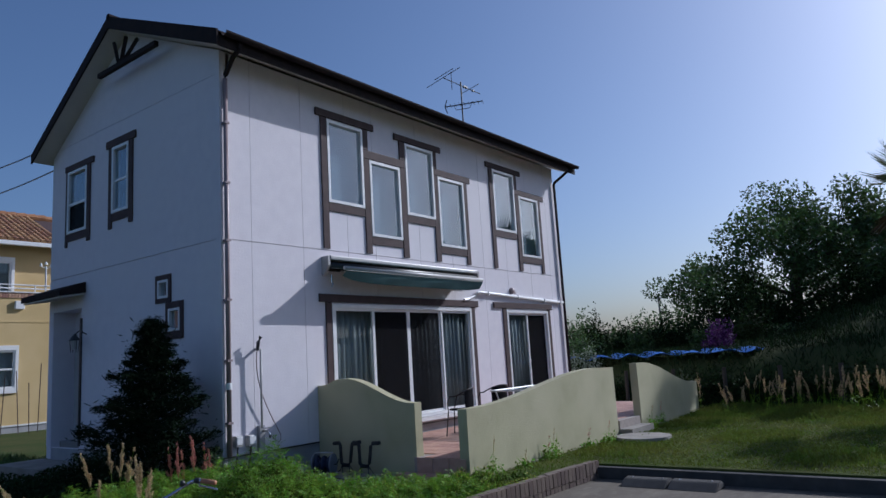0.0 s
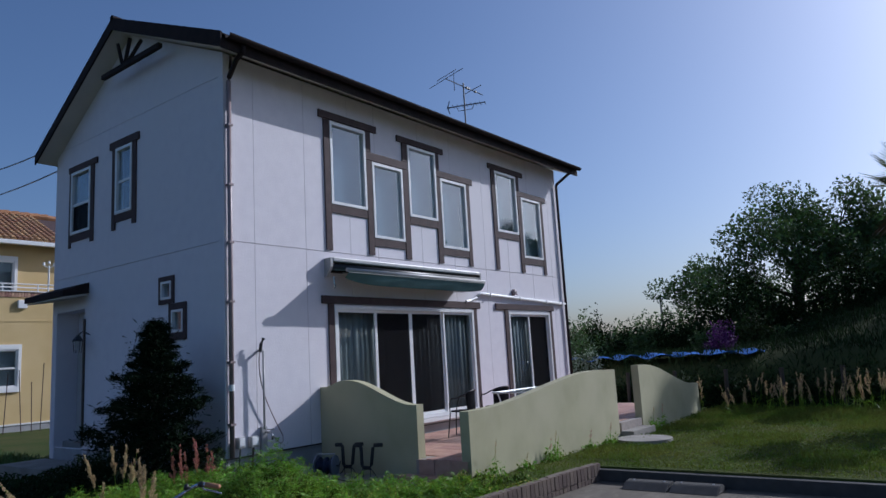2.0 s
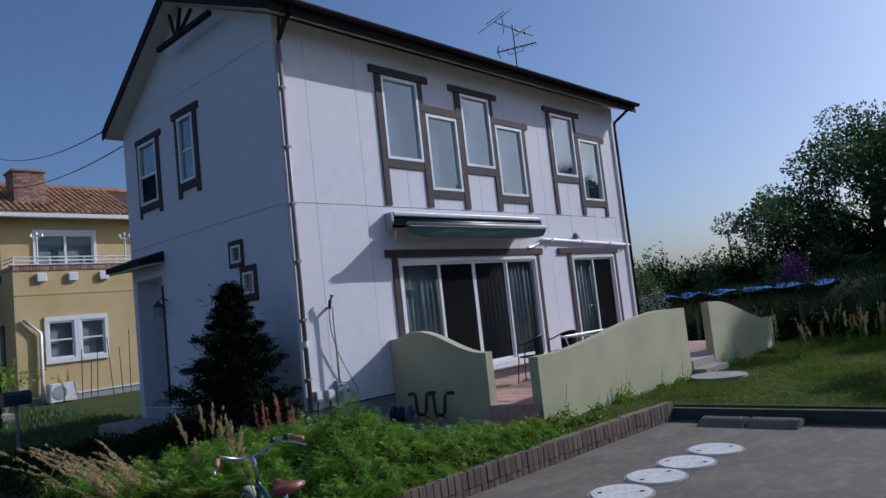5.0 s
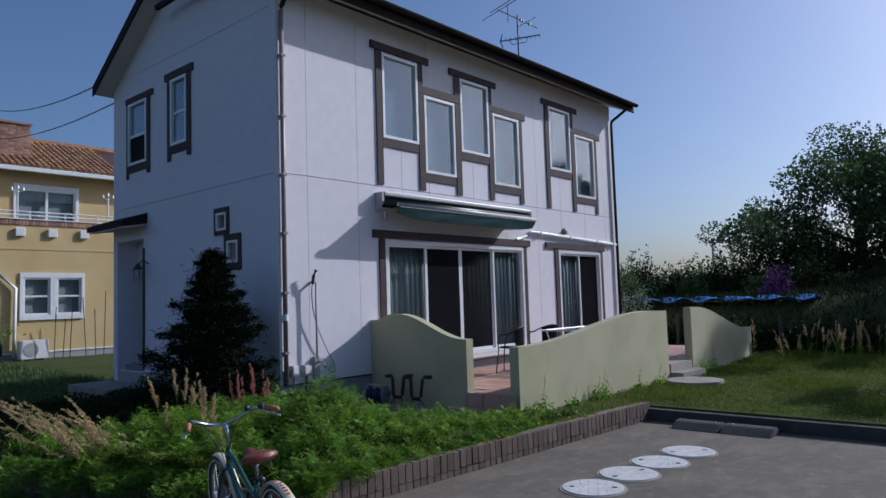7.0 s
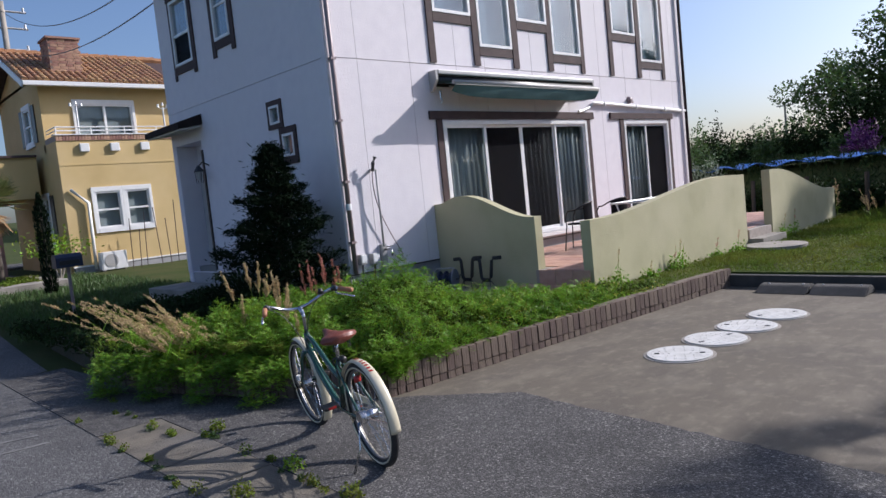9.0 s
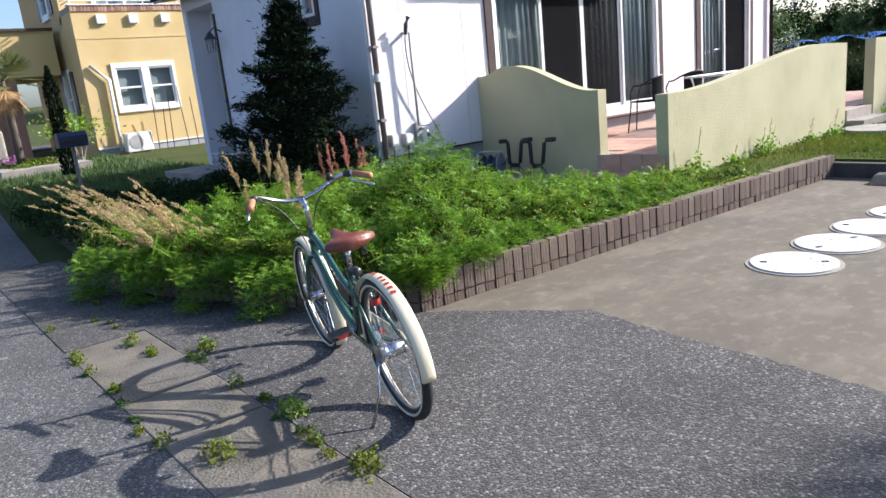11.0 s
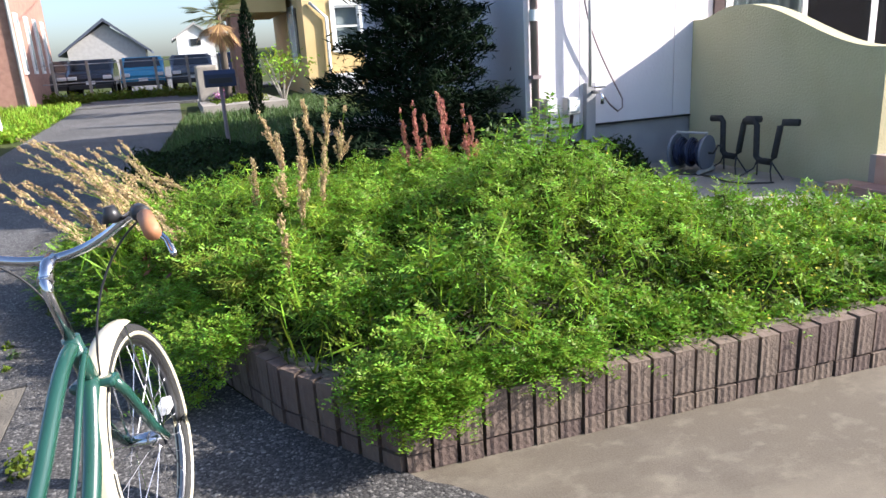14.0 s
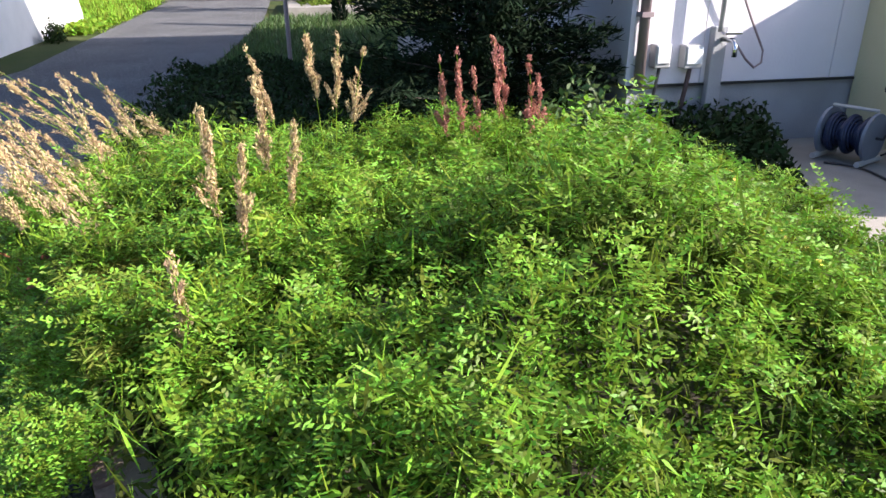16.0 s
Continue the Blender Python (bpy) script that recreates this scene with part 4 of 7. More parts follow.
# ---- on the terrace ----
TILES = finish(B((-0.146, 0.146, -0.146, 0.146, 0.0, 0.012), bevel=0.002), "tile", M_TILE)
deck = thing("terrace_paving", "reddish square paving tiles on the terrace", "paving", kind="structure", at=(1.3, 4.5, 0.445))
for i in range(9):
    for j in range(30):
        x, y = 0.17 + 0.3 * i, 1.86 + 0.3 * j
        if y < 1.9 and x < 2.0:
            continue
        ob = new("tile", TILES)
        ob.parent = deck
        ob.location = (x - 1.3, y - 4.5, random.uniform(-0.001, 0.001))
for k in range(3):
    ob = new("riser_tile", TILES)
    ob.parent = deck
    ob.location = (2.12 + 0.28 * k - 1.3 + 0.02, 1.70 - 4.5, -0.10)
    ob.rotation_euler = (radians(90), 0, 0)
    ob.scale = (0.92, 0.72, 1)
for i in range(4):
    ob = new("step_tile", TILES)
    ob.parent = deck
    ob.location = (1.89 + 0.245 * i - 1.3, 1.60 - 4.5, -0.208)
    ob.scale = (0.82, 0.68, 1)


def loc_part(name, bm, mat, parent, label="", smooth=False):
    ob = new(name, finish(bm, name, mat, smooth) if isinstance(bm, bmesh.types.BMesh) else bm)
    ob.parent = parent
    return tagged(ob, label)


def garden_chair():
    c = thing("garden_chair", "black tubular metal garden chair with a mesh seat on the terrace", "chair", "terrace chairs")
    loc_part("seat", disc(bmesh.new(), (0, 0, 0.42), 0.20, 0.02, 24), M_MESH, c, "black mesh seat")
    for sx, sy in ((1, 1), (1, -1), (-1, 1), (-1, -1)):
        loc_part("leg", T([(0.17 * sx, 0.17 * sy, 0.43), (0.21 * sx, 0.23 * sy, 0.0)], 0.011, 7), M_BLACK, c)
    arc = [(-0.22 * math.cos(a) * 1.05 - 0.0, 0.27 * math.sin(a), 0.66 + 0.12 * max(0, math.cos(a))) for a in [math.radians(-120 + 240 * k / 20) for k in range(21)]]
    loc_part("armrest", T(arc, 0.012, 7), M_BLACK, c, smooth=True)
    for sy in (1, -1):
        loc_part("support", T([(0.17, 0.19 * sy, 0.43), (0.16, 0.25 * sy, 0.56), arc[20 if sy > 0 else 0]], 0.011, 7), M_BLACK, c)
    back = bmesh.new()
    rows_ = []
    for k in range(9):
        a = math.radians(-52 + 104 * k / 8)
        rows_.append([back.verts.new((-0.225 * math.cos(a), 0.26 * math.sin(a), z)) for z in (0.45, 0.58, 0.66 + 0.12 * math.cos(a))])
    for k in range(8):
        for q in range(2):
            back.faces.new((rows_[k][q], rows_[k + 1][q], rows_[k + 1][q + 1], rows_[k][q + 1]))
    loc_part("backrest", back, M_MESH, c, smooth=True)
    return c


ch = garden_chair()
ch.matrix_basis = pose(1.05, 4.05, 0.457, 0, 0, 200)
copy_thing(ch, pose(1.15, 4.95, 0.457, 0, 0, 170))
copy_thing(ch, pose(1.9, 6.75, 0.457, 0, 0, -70))
tb = thing("garden_table", "rectangular glass garden table with a white metal frame", "table", at=(1.95, 5.05, 0.457))
tt = loc_part("tabletop", B((-0.42, 0.42, -0.72, 0.72, 0.70, 0.71), bevel=0.003), M_GLASS_DARK, tb, "pale glass top")
loc_part("rim", T([(-0.43, -0.73, 0.705), (0.43, -0.73, 0.705), (0.43, 0.73, 0.705), (-0.43, 0.73, 0.705)], 0.016, 6, closed=True), M_WHITE, tb)
for sx in (-1, 1):
    for sy in (-1, 1):
        loc_part("leg", T([(0.38 * sx, 0.66 * sy, 0.70), (0.33 * sx, 0.52 * sy, 0.3), (0.40 * sx, 0.62 * sy, 0.0)], 0.016, 8), M_WHITE, tb)

# hose reel and folded chair frames by the wall
reel = thing("hose_reel", "blue and grey garden hose reel standing on the slab", "hose reel", at=(0.60, 1.27, 0.185))
reel.rotation_euler, reel.scale = (0, 0, radians(24)), (0.82, 0.9, 0.92)
M_REELSIDE = material("grey_plastic", (0.16, 0.18, 0.22), (0.13, 0.15, 0.19), 5, 0.5)
M_BLUE = material("blue_hose", (0.012, 0.022, 0.06), (0.008, 0.015, 0.045), 6, 0.5)
for sx in (-0.17, 0.17):
    loc_part("side_disc", disc(bmesh.new(), (sx - 0.012, 0, 0.19), 0.165, 0.024, 28, "x"), M_REELSIDE, reel)
    loc_part("foot", T([(sx, -0.16, 0.03), (sx, 0.16, 0.03)], 0.022, 8), M_GREYMETAL, reel)
loc_part("drum", disc(bmesh.new(), (-0.155, 0, 0.19), 0.07, 0.31, 20, "x"), M_BLUE, reel)
hp = [(-0.145 + 0.29 * (k / 300), (0.10 + 0.03 * math.sin(k * 0.05)) * math.cos(k * 0.42), 0.19 + (0.10 + 0.03 * math.sin(k * 0.05)) * math.sin(k * 0.42)) for k in range(301)]
loc_part("wound_hose", T(hp, 0.011, 6), M_BLUE, reel, "wound dark blue hose", True)
loc_part("bar", T([(-0.17, 0.0, 0.37), (0.17, 0.0, 0.37)], 0.012, 7), M_GREYMETAL, reel)
loc_part("crank", T([(0.19, 0, 0.19), (0.24, 0, 0.19), (0.24, 0.09, 0.25), (0.28, 0.09, 0.25)], 0.01, 7), M_BLACK, reel)
loc_part("loose_hose", T([(-0.05 + 1.0 * k / 40, -0.20 + 0.10 * math.sin(k * 0.16) - 0.08 * math.sin(k * 0.07), 0.012) for k in range(41)], 0.008, 7), M_BLACK, reel, smooth=True)


def stand(x, flip):
    s = thing("cycle_stand", "small black padded tube stand leaning by the stucco wall", "stand", "tube stands", at=(x, 1.52, 0.185))
    loc_part("padded_bar", T([(-0.24 * flip, 0, 0.36), (-0.13 * flip, 0, 0.365), (-0.105 * flip, 0, 0.34), (-0.085 * flip, -0.01, 0.14), (-0.05 * flip, -0.01, 0.115), (0.06 * flip, -0.01, 0.115),
                              (0.09 * flip, -0.01, 0.15), (0.12 * flip, 0, 0.345), (0.15 * flip, 0, 0.375), (0.27 * flip, 0.02, 0.38)], 0.023, 9), M_RUBBER, s, smooth=True)
    for a, b in ((-0.07, -0.16), (0.07, 0.17)):
        loc_part("leg", T([(a, -0.01, 0.115), (a * 1.2, -0.03, 0.06), (b, -0.10, 0.0)], 0.006, 6), M_BLACK, s)
        loc_part("leg", T([(a, -0.01, 0.115), (b * 0.8, 0.05, 0.0)], 0.006, 6), M_BLACK, s)
    s.scale = (1.05, 1.05, 1.22)
    return s


stand(0.80, 1)
stand(1.18, 1)

# ---- on the parking space ----
M_LID = material("white_iron_lid", (0.62, 0.61, 0.58), (0.50, 0.49, 0.46), 9, 0.7, 0.3, 60)


def manhole():
    m = thing("manhole_cover", "round whitish manhole cover with a fine raised pattern set in concrete", "manhole cover", "tank covers")
    loc_part("rim", disc(bmesh.new(), (0, 0, 0.0), 0.305, 0.006, 40), M_CONC, m, "pale mortar rim")
    loc_part("lid", disc(bmesh.new(), (0, 0, 0.0), 0.275, 0.016, 40), M_LID, m)
    bm = bmesh.new()
    for r in (0.24, 0.19, 0.14, 0.09):
        n = int(r * 75)
        for k in range(n):
            a = 2 * math.pi * k / n
            x, y = r * math.cos(a), r * math.sin(a)
            box(bm, x - 0.009, x + 0.009, y - 0.009, y + 0.009, 0.014, 0.018)
    tagged(loc_part("raised_pattern", bm, M_LID, m), kind="stuff")
    for sx in (-1, 1):
        loc_part("key_hole", B((sx * 0.19 - 0.022, sx * 0.19 + 0.022, -0.014, 0.014, 0.012, 0.0205)), M_BLACK, m)
    return m


mh = manhole()
mh.matrix_basis = pose(5.00, -0.16, 0.0005, 0, 0, 30)
for x, y, a in ((5.03, 0.47, 75), (5.07, 1.07, 10), (5.12, 1.70, 50)):
    copy_thing(mh, pose(x, y, 0.0005, 0, 0, a))


def wheel_stop(x):
    s = thing("wheel_stop", "dark wedge-shaped rubber wheel stop at the end of the parking space", "wheel stop", "wheel stops", at=(x, 3.06, 0.0))
    bm = prism([(-0.30, -0.20, 0), (-0.30, -0.04, 0.085), (-0.30, 0.10, 0.095), (-0.30, 0.20, 0.0)], (0.60, 0, 0))
    bmesh.ops.bevel(bm, geom=list(bm.edges), offset=0.012, segments=2, affect="EDGES")
    loc_part("body", bm, M_KERB, s)
    for dx in (-0.2, 0.2):
        loc_part("bolt", disc(bmesh.new(), (dx, 0.03, 0.085), 0.014, 0.014, 10), M_GREYMETAL, s)


wheel_stop(4.70)
wheel_stop(5.32)

# concrete gutter slabs between lane and apron
strip = thing("gutter_slabs", "cracked pale concrete gutter slabs between lane and apron", "pavement", kind="structure", at=(4, -3.87, 0))
for k in range(7, 26):
    x0 = -2.0 + 0.6 * k
    dx = random.uniform(-0.01, 0.01)
    loc_part("slab", B((x0 + 0.003 - 4, x0 + 0.597 - 4, -0.249 + dx * 0.3, 0.249 + dx * 0.3, -0.1, 0.003 + random.uniform(-0.002, 0.003)), bevel=0.006), M_GUTTER, strip)

# ---- bicycle ----
M_GREEN = material("bottle_green_paint", (0.012, 0.055, 0.042), (0.016, 0.07, 0.052), 6, 0.25, coat=0.6)
M_CREAM = material("cream_paint", (0.66, 0.60, 0.44), (0.60, 0.54, 0.39), 5, 0.3, coat=0.4)
M_LEATHER = material("brown_leather", (0.20, 0.055, 0.035), (0.14, 0.04, 0.026), 9, 0.4, 0.25, 70)
M_RED = material("red_reflector", (0.42, 0.035, 0.03), (0.34, 0.025, 0.022), 8, 0.25)
M_CORK = material("tan_grip", (0.42, 0.19, 0.09), (0.34, 0.15, 0.07), 20, 0.6)
M_RIM = material("dull_rim", (0.28, 0.28, 0.29), (0.22, 0.22, 0.23), 8, 0.35, metal=1.0)
R, WBASE = 0.33, 1.083
bike = thing("bicycle", "bottle-green cruiser bicycle with cream mudguards and a brown saddle", "bicycle")
bike.matrix_basis = pose(4.649, -3.225, 0.0, 0, 0, 167.4) @ pose(0, 0, 0, -6.5, 0, 0)


def ring(cx, cz, r, y=0.0, n=48):
    return [(cx + r * math.cos(2 * math.pi * k / n), y, cz + r * math.sin(2 * math.pi * k / n)) for k in range(n)]


SPOKE = {}
for name, cx in (("rear_wheel", 0.0), ("front_wheel", WBASE)):
    w = loc_part(name, T(ring(0, 0, 0.280, 0), 0.010, 8, closed=True), M_RIM, bike, "chrome rim with wire spokes", True)
    w.location = (cx, 0, R)
    loc_part("tyre", T(ring(0, 0, 0.306), 0.024, 12, closed=True), M_RUBBER, w, "black tyre", True)
    for s in (-1, 1):
        loc_part("white_wall", T(ring(0, 0, 0.300, 0.0185 * s), 0.0075, 6, closed=True), M_CREAM, w, "pale sidewall stripe", True)
    loc_part("hub", T([(0, -0.045, 0), (0, 0.045, 0)], 0.024 if cx else 0.036, 14), M_CHROME, w, smooth=True)
    for k in range(28):
        a = 2 * math.pi * k / 28
        b = a + (0.5 if k % 4 < 2 else -0.5)
        y = 0.035 if k % 2 else -0.035
        loc_part("spoke", T([(0.022 * math.cos(b), y, 0.022 * math.sin(b)), (0.276 * math.cos(a), 0, 0.276 * math.sin(a))], 0.0014, 4), M_CHROME, w)
    loc_part("wheel_reflector", B((0.17, 0.23, -0.014, 0.014, -0.018, 0.018), bevel=0.004), M_WHITE, w)
    # mudguard
    lo, hi = (2, 165) if cx == 0 else (80, 222)
    bm = bmesh.new()
    prev = None
    for k in range(41):
        a = math.radians(lo + (hi - lo) * k / 40)
        if cx == 0:
            a = math.radians(180) - a + math.radians(8)
        row = []
        for q in range(7):
            t = math.radians(-75 + 150 * q / 6)
            rr = 0.333 + 0.016 * math.cos(t)
            row.append(bm.verts.new((cx + rr * math.cos(a), 0.034 * math.sin(t), R + rr * math.sin(a))))
        if prev:
            for q in range(6):
                bm.faces.new((prev[q], prev[q + 1], row[q + 1], row[q]))
        prev = row
    guard = loc_part("mudguard", bm, M_CREAM, bike, "cream mudguard", True)
    md = guard.modifiers.new("solid", "SOLIDIFY")
    md.thickness = 0.003
    for s in (-1, 1):
        loc_part("stay", T([(cx, 0.05 * s, R), (cx + (-0.335 if cx == 0 else 0.0), 0.036 * s, R + (0.04 if cx == 0 else 0.34))], 0.003, 5), M_CHROME, bike)
# red lettering bars on the rear mudguard
for k in range(8):
    if k == 2:
        continue
    a = math.radians(82 + 5.0 * k)
    loc_part("lettering_bar", prism([(0.3515 * math.cos(a), -0.012, R + 0.3515 * math.sin(a)), (0.3515 * math.cos(a), 0.012, R + 0.3515 * math.sin(a)),
                                     (0.3515 * math.cos(a + 0.035), 0.012, R + 0.3515 * math.sin(a + 0.035)), (0.3515 * math.cos(a + 0.035), -0.012, R + 0.3515 * math.sin(a + 0.05))],
                                    (0.001 * math.cos(a), 0, 0.001 * math.sin(a))), M_RED, bike)


def bez(p0, p1, p2, p3, n=16):
    p0, p1, p2, p3 = map(Vector, (p0, p1, p2, p3))
    return [p0 * (1 - t) ** 3 + p1 * 3 * t * (1 - t) ** 2 + p2 * 3 * t * t * (1 - t) + p3 * t ** 3 for t in [k / n for k in range(n + 1)]]


BBX, BBZ = 0.44, 0.285
loc_part("head_tube", T([(0.885, 0, 0.60), (0.855, 0, 0.74)], 0.021, 12), M_GREEN, bike, smooth=True)
loc_part("seat_tube", T([(BBX, 0, BBZ), (0.33, 0, 0.64)], 0.017, 12), M_GREEN, bike, smooth=True)
loc_part("down_tube", T(bez((0.88, 0, 0.62), (0.80, 0, 0.50), (0.62, 0, 0.30), (BBX, 0, BBZ)), 0.022, 12), M_GREEN, bike, smooth=True)
loc_part("top_tube", T(bez((0.862, 0, 0.72), (0.72, 0, 0.72), (0.55, 0, 0.52), (0.375, 0, 0.50)), 0.018, 12), M_GREEN, bike, smooth=True)
for s in (-1, 1):
    loc_part("side_tube", T(bez((0.865, 0.02 * s, 0.70), (0.72, 0.03 * s, 0.66), (0.58, 0.03 * s, 0.42), (0.36, 0.035 * s, 0.44)), 0.008, 8), M_GREEN, bike, smooth=True)
    loc_part("chain_stay", T([(BBX, 0.03 * s, BBZ), (0.2, 0.045 * s, 0.30), (0, 0.06 * s, R)], 0.011, 8), M_GREEN, bike, smooth=True)
    loc_part("seat_stay", T([(0.345, 0.02 * s, 0.60), (0.2, 0.042 * s, 0.50), (0, 0.06 * s, R)], 0.009, 8), M_GREEN, bike, smooth=True)
    loc_part("fork_blade", T([(0.895, 0.045 * s, 0.60), (0.93, 0.05 * s, 0.55), (1.02, 0.052 * s, 0.40), (WBASE, 0.05 * s, R)], 0.013, 8), M_GREEN, bike, smooth=True)
loc_part("fork_crown", B((0.87, 0.92, -0.055, 0.055, 0.59, 0.615), bevel=0.01), M_GREEN, bike)
loc_part("steerer", T([(0.855, 0, 0.74), (0.83, 0, 0.86), (0.835, 0, 0.90)], 0.013, 10), M_CHROME, bike, smooth=True)
loc_part("stem", T([(0.832, 0, 0.885), (0.87, 0, 0.915), (0.90, 0, 0.92)], 0.017, 10), M_CHROME, bike, smooth=True)
bar = bez((0.90, 0, 0.92), (0.91, 0.12, 0.92), (0.88, 0.20, 1.0), (0.80, 0.255, 1.005), 12)
bar_l = bar + [Vector((0.72, 0.285, 0.995))]
loc_part("handlebar", T([Vector((p.x, -p.y, p.z)) for p in reversed(bar_l)] + bar_l[1:], 0.0115, 10), M_CHROME, bike, smooth=True)
for s in (-1, 1):
    loc_part("grip", T([(0.755, 0.272 * s, 0.999), (0.635, 0.315 * s, 0.985)], 0.017, 10), M_CORK, bike, "tan rubber grip", True)
    loc_part("brake_lever", T([(0.80, 0.25 * s, 0.995), (0.80, 0.27 * s, 0.96), (0.73, 0.31 * s, 0.945), (0.66, 0.335 * s, 0.93)], 0.007, 7), M_CHROME, bike, smooth=True)
    loc_part("lever_clamp", T([(0.81, 0.245 * s, 1.003), (0.775, 0.262 * s, 1.001)], 0.02, 10), M_BLACK, bike, smooth=True)
    loc_part("brake_cable", T(bez((0.80, 0.25 * s, 0.985), (0.98, 0.22 * s, 0.98), (0.98, 0.03 * s, 0.9), (0.89, 0.02 * s, 0.62)), 0.003, 5), M_BLACK, bike, smooth=True)
loc_part("bell", T([(0.86, -0.17, 0.985), (0.86, -0.17, 1.02)], 0.024, 12, 0.012), M_BLACK, bike, smooth=True)
# saddle
bm = bmesh.new()
prev = None
for k in range(13):
    f = k / 12
    x = 0.19 + 0.27 * f
    hw = 0.102 * (1 - smooth01((f - 0.12) / 0.75)) + 0.024
    hw *= min(1.0, 0.45 + 3.2 * f) * (1.0 if f < 0.92 else 0.7)
    row = []
    for q in range(13):
        t = math.pi * q / 12
        row.append(bm.verts.new((x, hw * math.cos(t), 0.775 + 0.018 * abs(f - 0.5) * 2 + 0.038 * math.sin(t) ** 0.6 * (0.75 + 0.25 * math.sin(math.pi * f)))))
    for q in range(13):
        t = math.pi + math.pi * q / 12
        row.append(bm.verts.new((x, hw * math.cos(t), 0.775 + 0.018 * abs(f - 0.5) * 2 + 0.035 * math.sin(t))))
    if prev:
        for q in range(26):
            bm.faces.new((prev[q], prev[(q + 1) % 26], row[(q + 1) % 26], row[q]))
    else:
        bm.faces.new(row)
    prev = row
bm.faces.new(prev[::-1])
loc_part("saddle", bm, M_LEATHER, bike, "wide brown leather saddle", True)
loc_part("seat_post", T([(0.335, 0, 0.62), (0.305, 0, 0.755)], 0.013, 10), M_CHROME, bike, smooth=True)
for s in (-1, 1):
    loc_part("saddle_spring", T([(0.22 + 0.016 * math.cos(k * 0.9), 0.05 * s + 0.010 * math.sin(k * 0.9), 0.715 + 0.045 * k / 28) for k in range(29)], 0.0025, 5), M_BLACK, bike)
loc_part("rear_lamp", T([(0.27, 0, 0.645), (0.235, 0, 0.64)], 0.022, 12), M_BLACK, bike, smooth=True)
loc_part("lock", T([(0.30 + 0.05 * math.cos(k * 0.35), 0.025 + 0.01 * math.sin(k), 0.60 + 0.05 * math.sin(k * 0.35)) for k in range(19)], 0.006, 6), M_BLACK, bike)
loc_part("tail_reflector", T([(-0.02, 0.02, 0.575), (-0.02, 0.055, 0.575)], 0.02, 12), M_RED, bike, "red reflector", True)
# drive train
loc_part("chain_ring", disc(bmesh.new(), (BBX, -0.052, BBZ), 0.085, 0.006, 30, "y"), M_CHROME, bike)
bm = prism([(BBX + 0.11, -0.062, BBZ + 0.03), (BBX + 0.05, -0.062, BBZ + 0.105), (BBX - 0.08, -0.062, BBZ + 0.10), (0.02, -0.062, R + 0.055), (-0.02, -0.062, R + 0.03), (0.02, -0.062, R + 0.015), (BBX - 0.08, -0.062, BBZ + 0.045)], (0, 0.004, 0))
loc_part("chain_guard", bm, M_CREAM, bike, "cream chain guard")
for s, d in ((-1, 1), (1, -1)):
    cx, cz = BBX + 0.14 * d, BBZ - 0.08 * d
    loc_part("crank", T([(BBX, 0.06 * s, BBZ), (cx, 0.075 * s, cz)], 0.009, 8), M_CHROME, bike)
    ped = loc_part("pedal", B((cx - 0.045, cx + 0.045, 0.085 * s - 0.0 if s > 0 else -0.185, 0.185 if s > 0 else -0.085, cz - 0.012, cz + 0.012), bevel=0.006), M_BLACK, bike, "black pedal")
    loc_part("pedal_reflector", B((cx - 0.048, cx - 0.0455, 0.11 if s > 0 else -0.16, 0.16 if s > 0 else -0.11, cz - 0.008, cz + 0.008)), M_RED, ped)
loc_part("kickstand", T([(0.02, 0.075, R - 0.03), (0.0, 0.11, 0.15), (-0.02, 0.185, 0.024)], 0.008, 8), M_CHROME, bike, smooth=True)
loc_part("hub_brake", disc(bmesh.new(), (0, 0.045, R), 0.045, 0.03, 20, "y"), M_CHROME, bike)

# ---- yellow house across the side garden ----
YF, YU = ("x", -17.2, 1), ("x", -18.4, 1)
YS = ("y", 1.15, -1)
yh = thing("yellow_house", "two-storey ochre-yellow house with an orange tiled roof and a brick chimney", "house", at=(-20, 4, 0.2))
LOW = [(2.10, 2.92, 1.66, 2.90), (3.12, 3.92, 1.66, 2.90)]
UPW = [(2.24, 4.16, 4.9, 6.05)]
for bm in holes_panel(YF, 1.15, 9.5, 0.46, 4.64, -0.2, 0.0, LOW) + holes_panel(YU, 1.15, 9.5, 4.4, 6.85, -0.2, 0.0, UPW):
    part("wall", bm, M_YSTUCCO, yh)
SIDEW = [(-20.6, -19.7, 4.9, 6.1), (-19.6, -18.9, 1.3, 2.9)]
for bm in holes_panel(YS, -24.0, -17.4, 0.2, 4.64, -0.2, 0.0, [SIDEW[1]]) + holes_panel(YS, -24.0, -18.6, 4.64, 7.0, -0.2, 0.0, [SIDEW[0]]):
    part("side_wall", bm, M_YSTUCCO, yh)
part("gable_peak", prism([(-24.0, 1.15, 6.9), (-18.6, 1.15, 6.9), (-21.2, 1.15, 8.0)], (0, 0.2, 0)), M_YSTUCCO, yh)
part("belt_line", B((-17.2, -17.185, 1.15, 9.5, 3.82, 3.87)), M_YSTUCCO, yh)
part("plinth", B((-17.35, -17.19, 1.2, 9.5, 0.05, 0.42)), M_FOUND, yh)
part("drip_edge", B((-17.2, -17.165, 1.15, 9.5, 0.42, 0.47)), M_WHITE, yh)
part("room_back", B((-22.5, -22.4, 1.4, 9.4, 0.3, 6.8), (-22.4, -17.5, 1.4, 9.4, 4.3, 4.38)), M_ROOM, yh)
part("annexe", B((-23.2, -18.9, -0.9, 0.93, 2.9, 4.3)), M_YSTUCCO, yh, "flat-roofed ochre side porch")
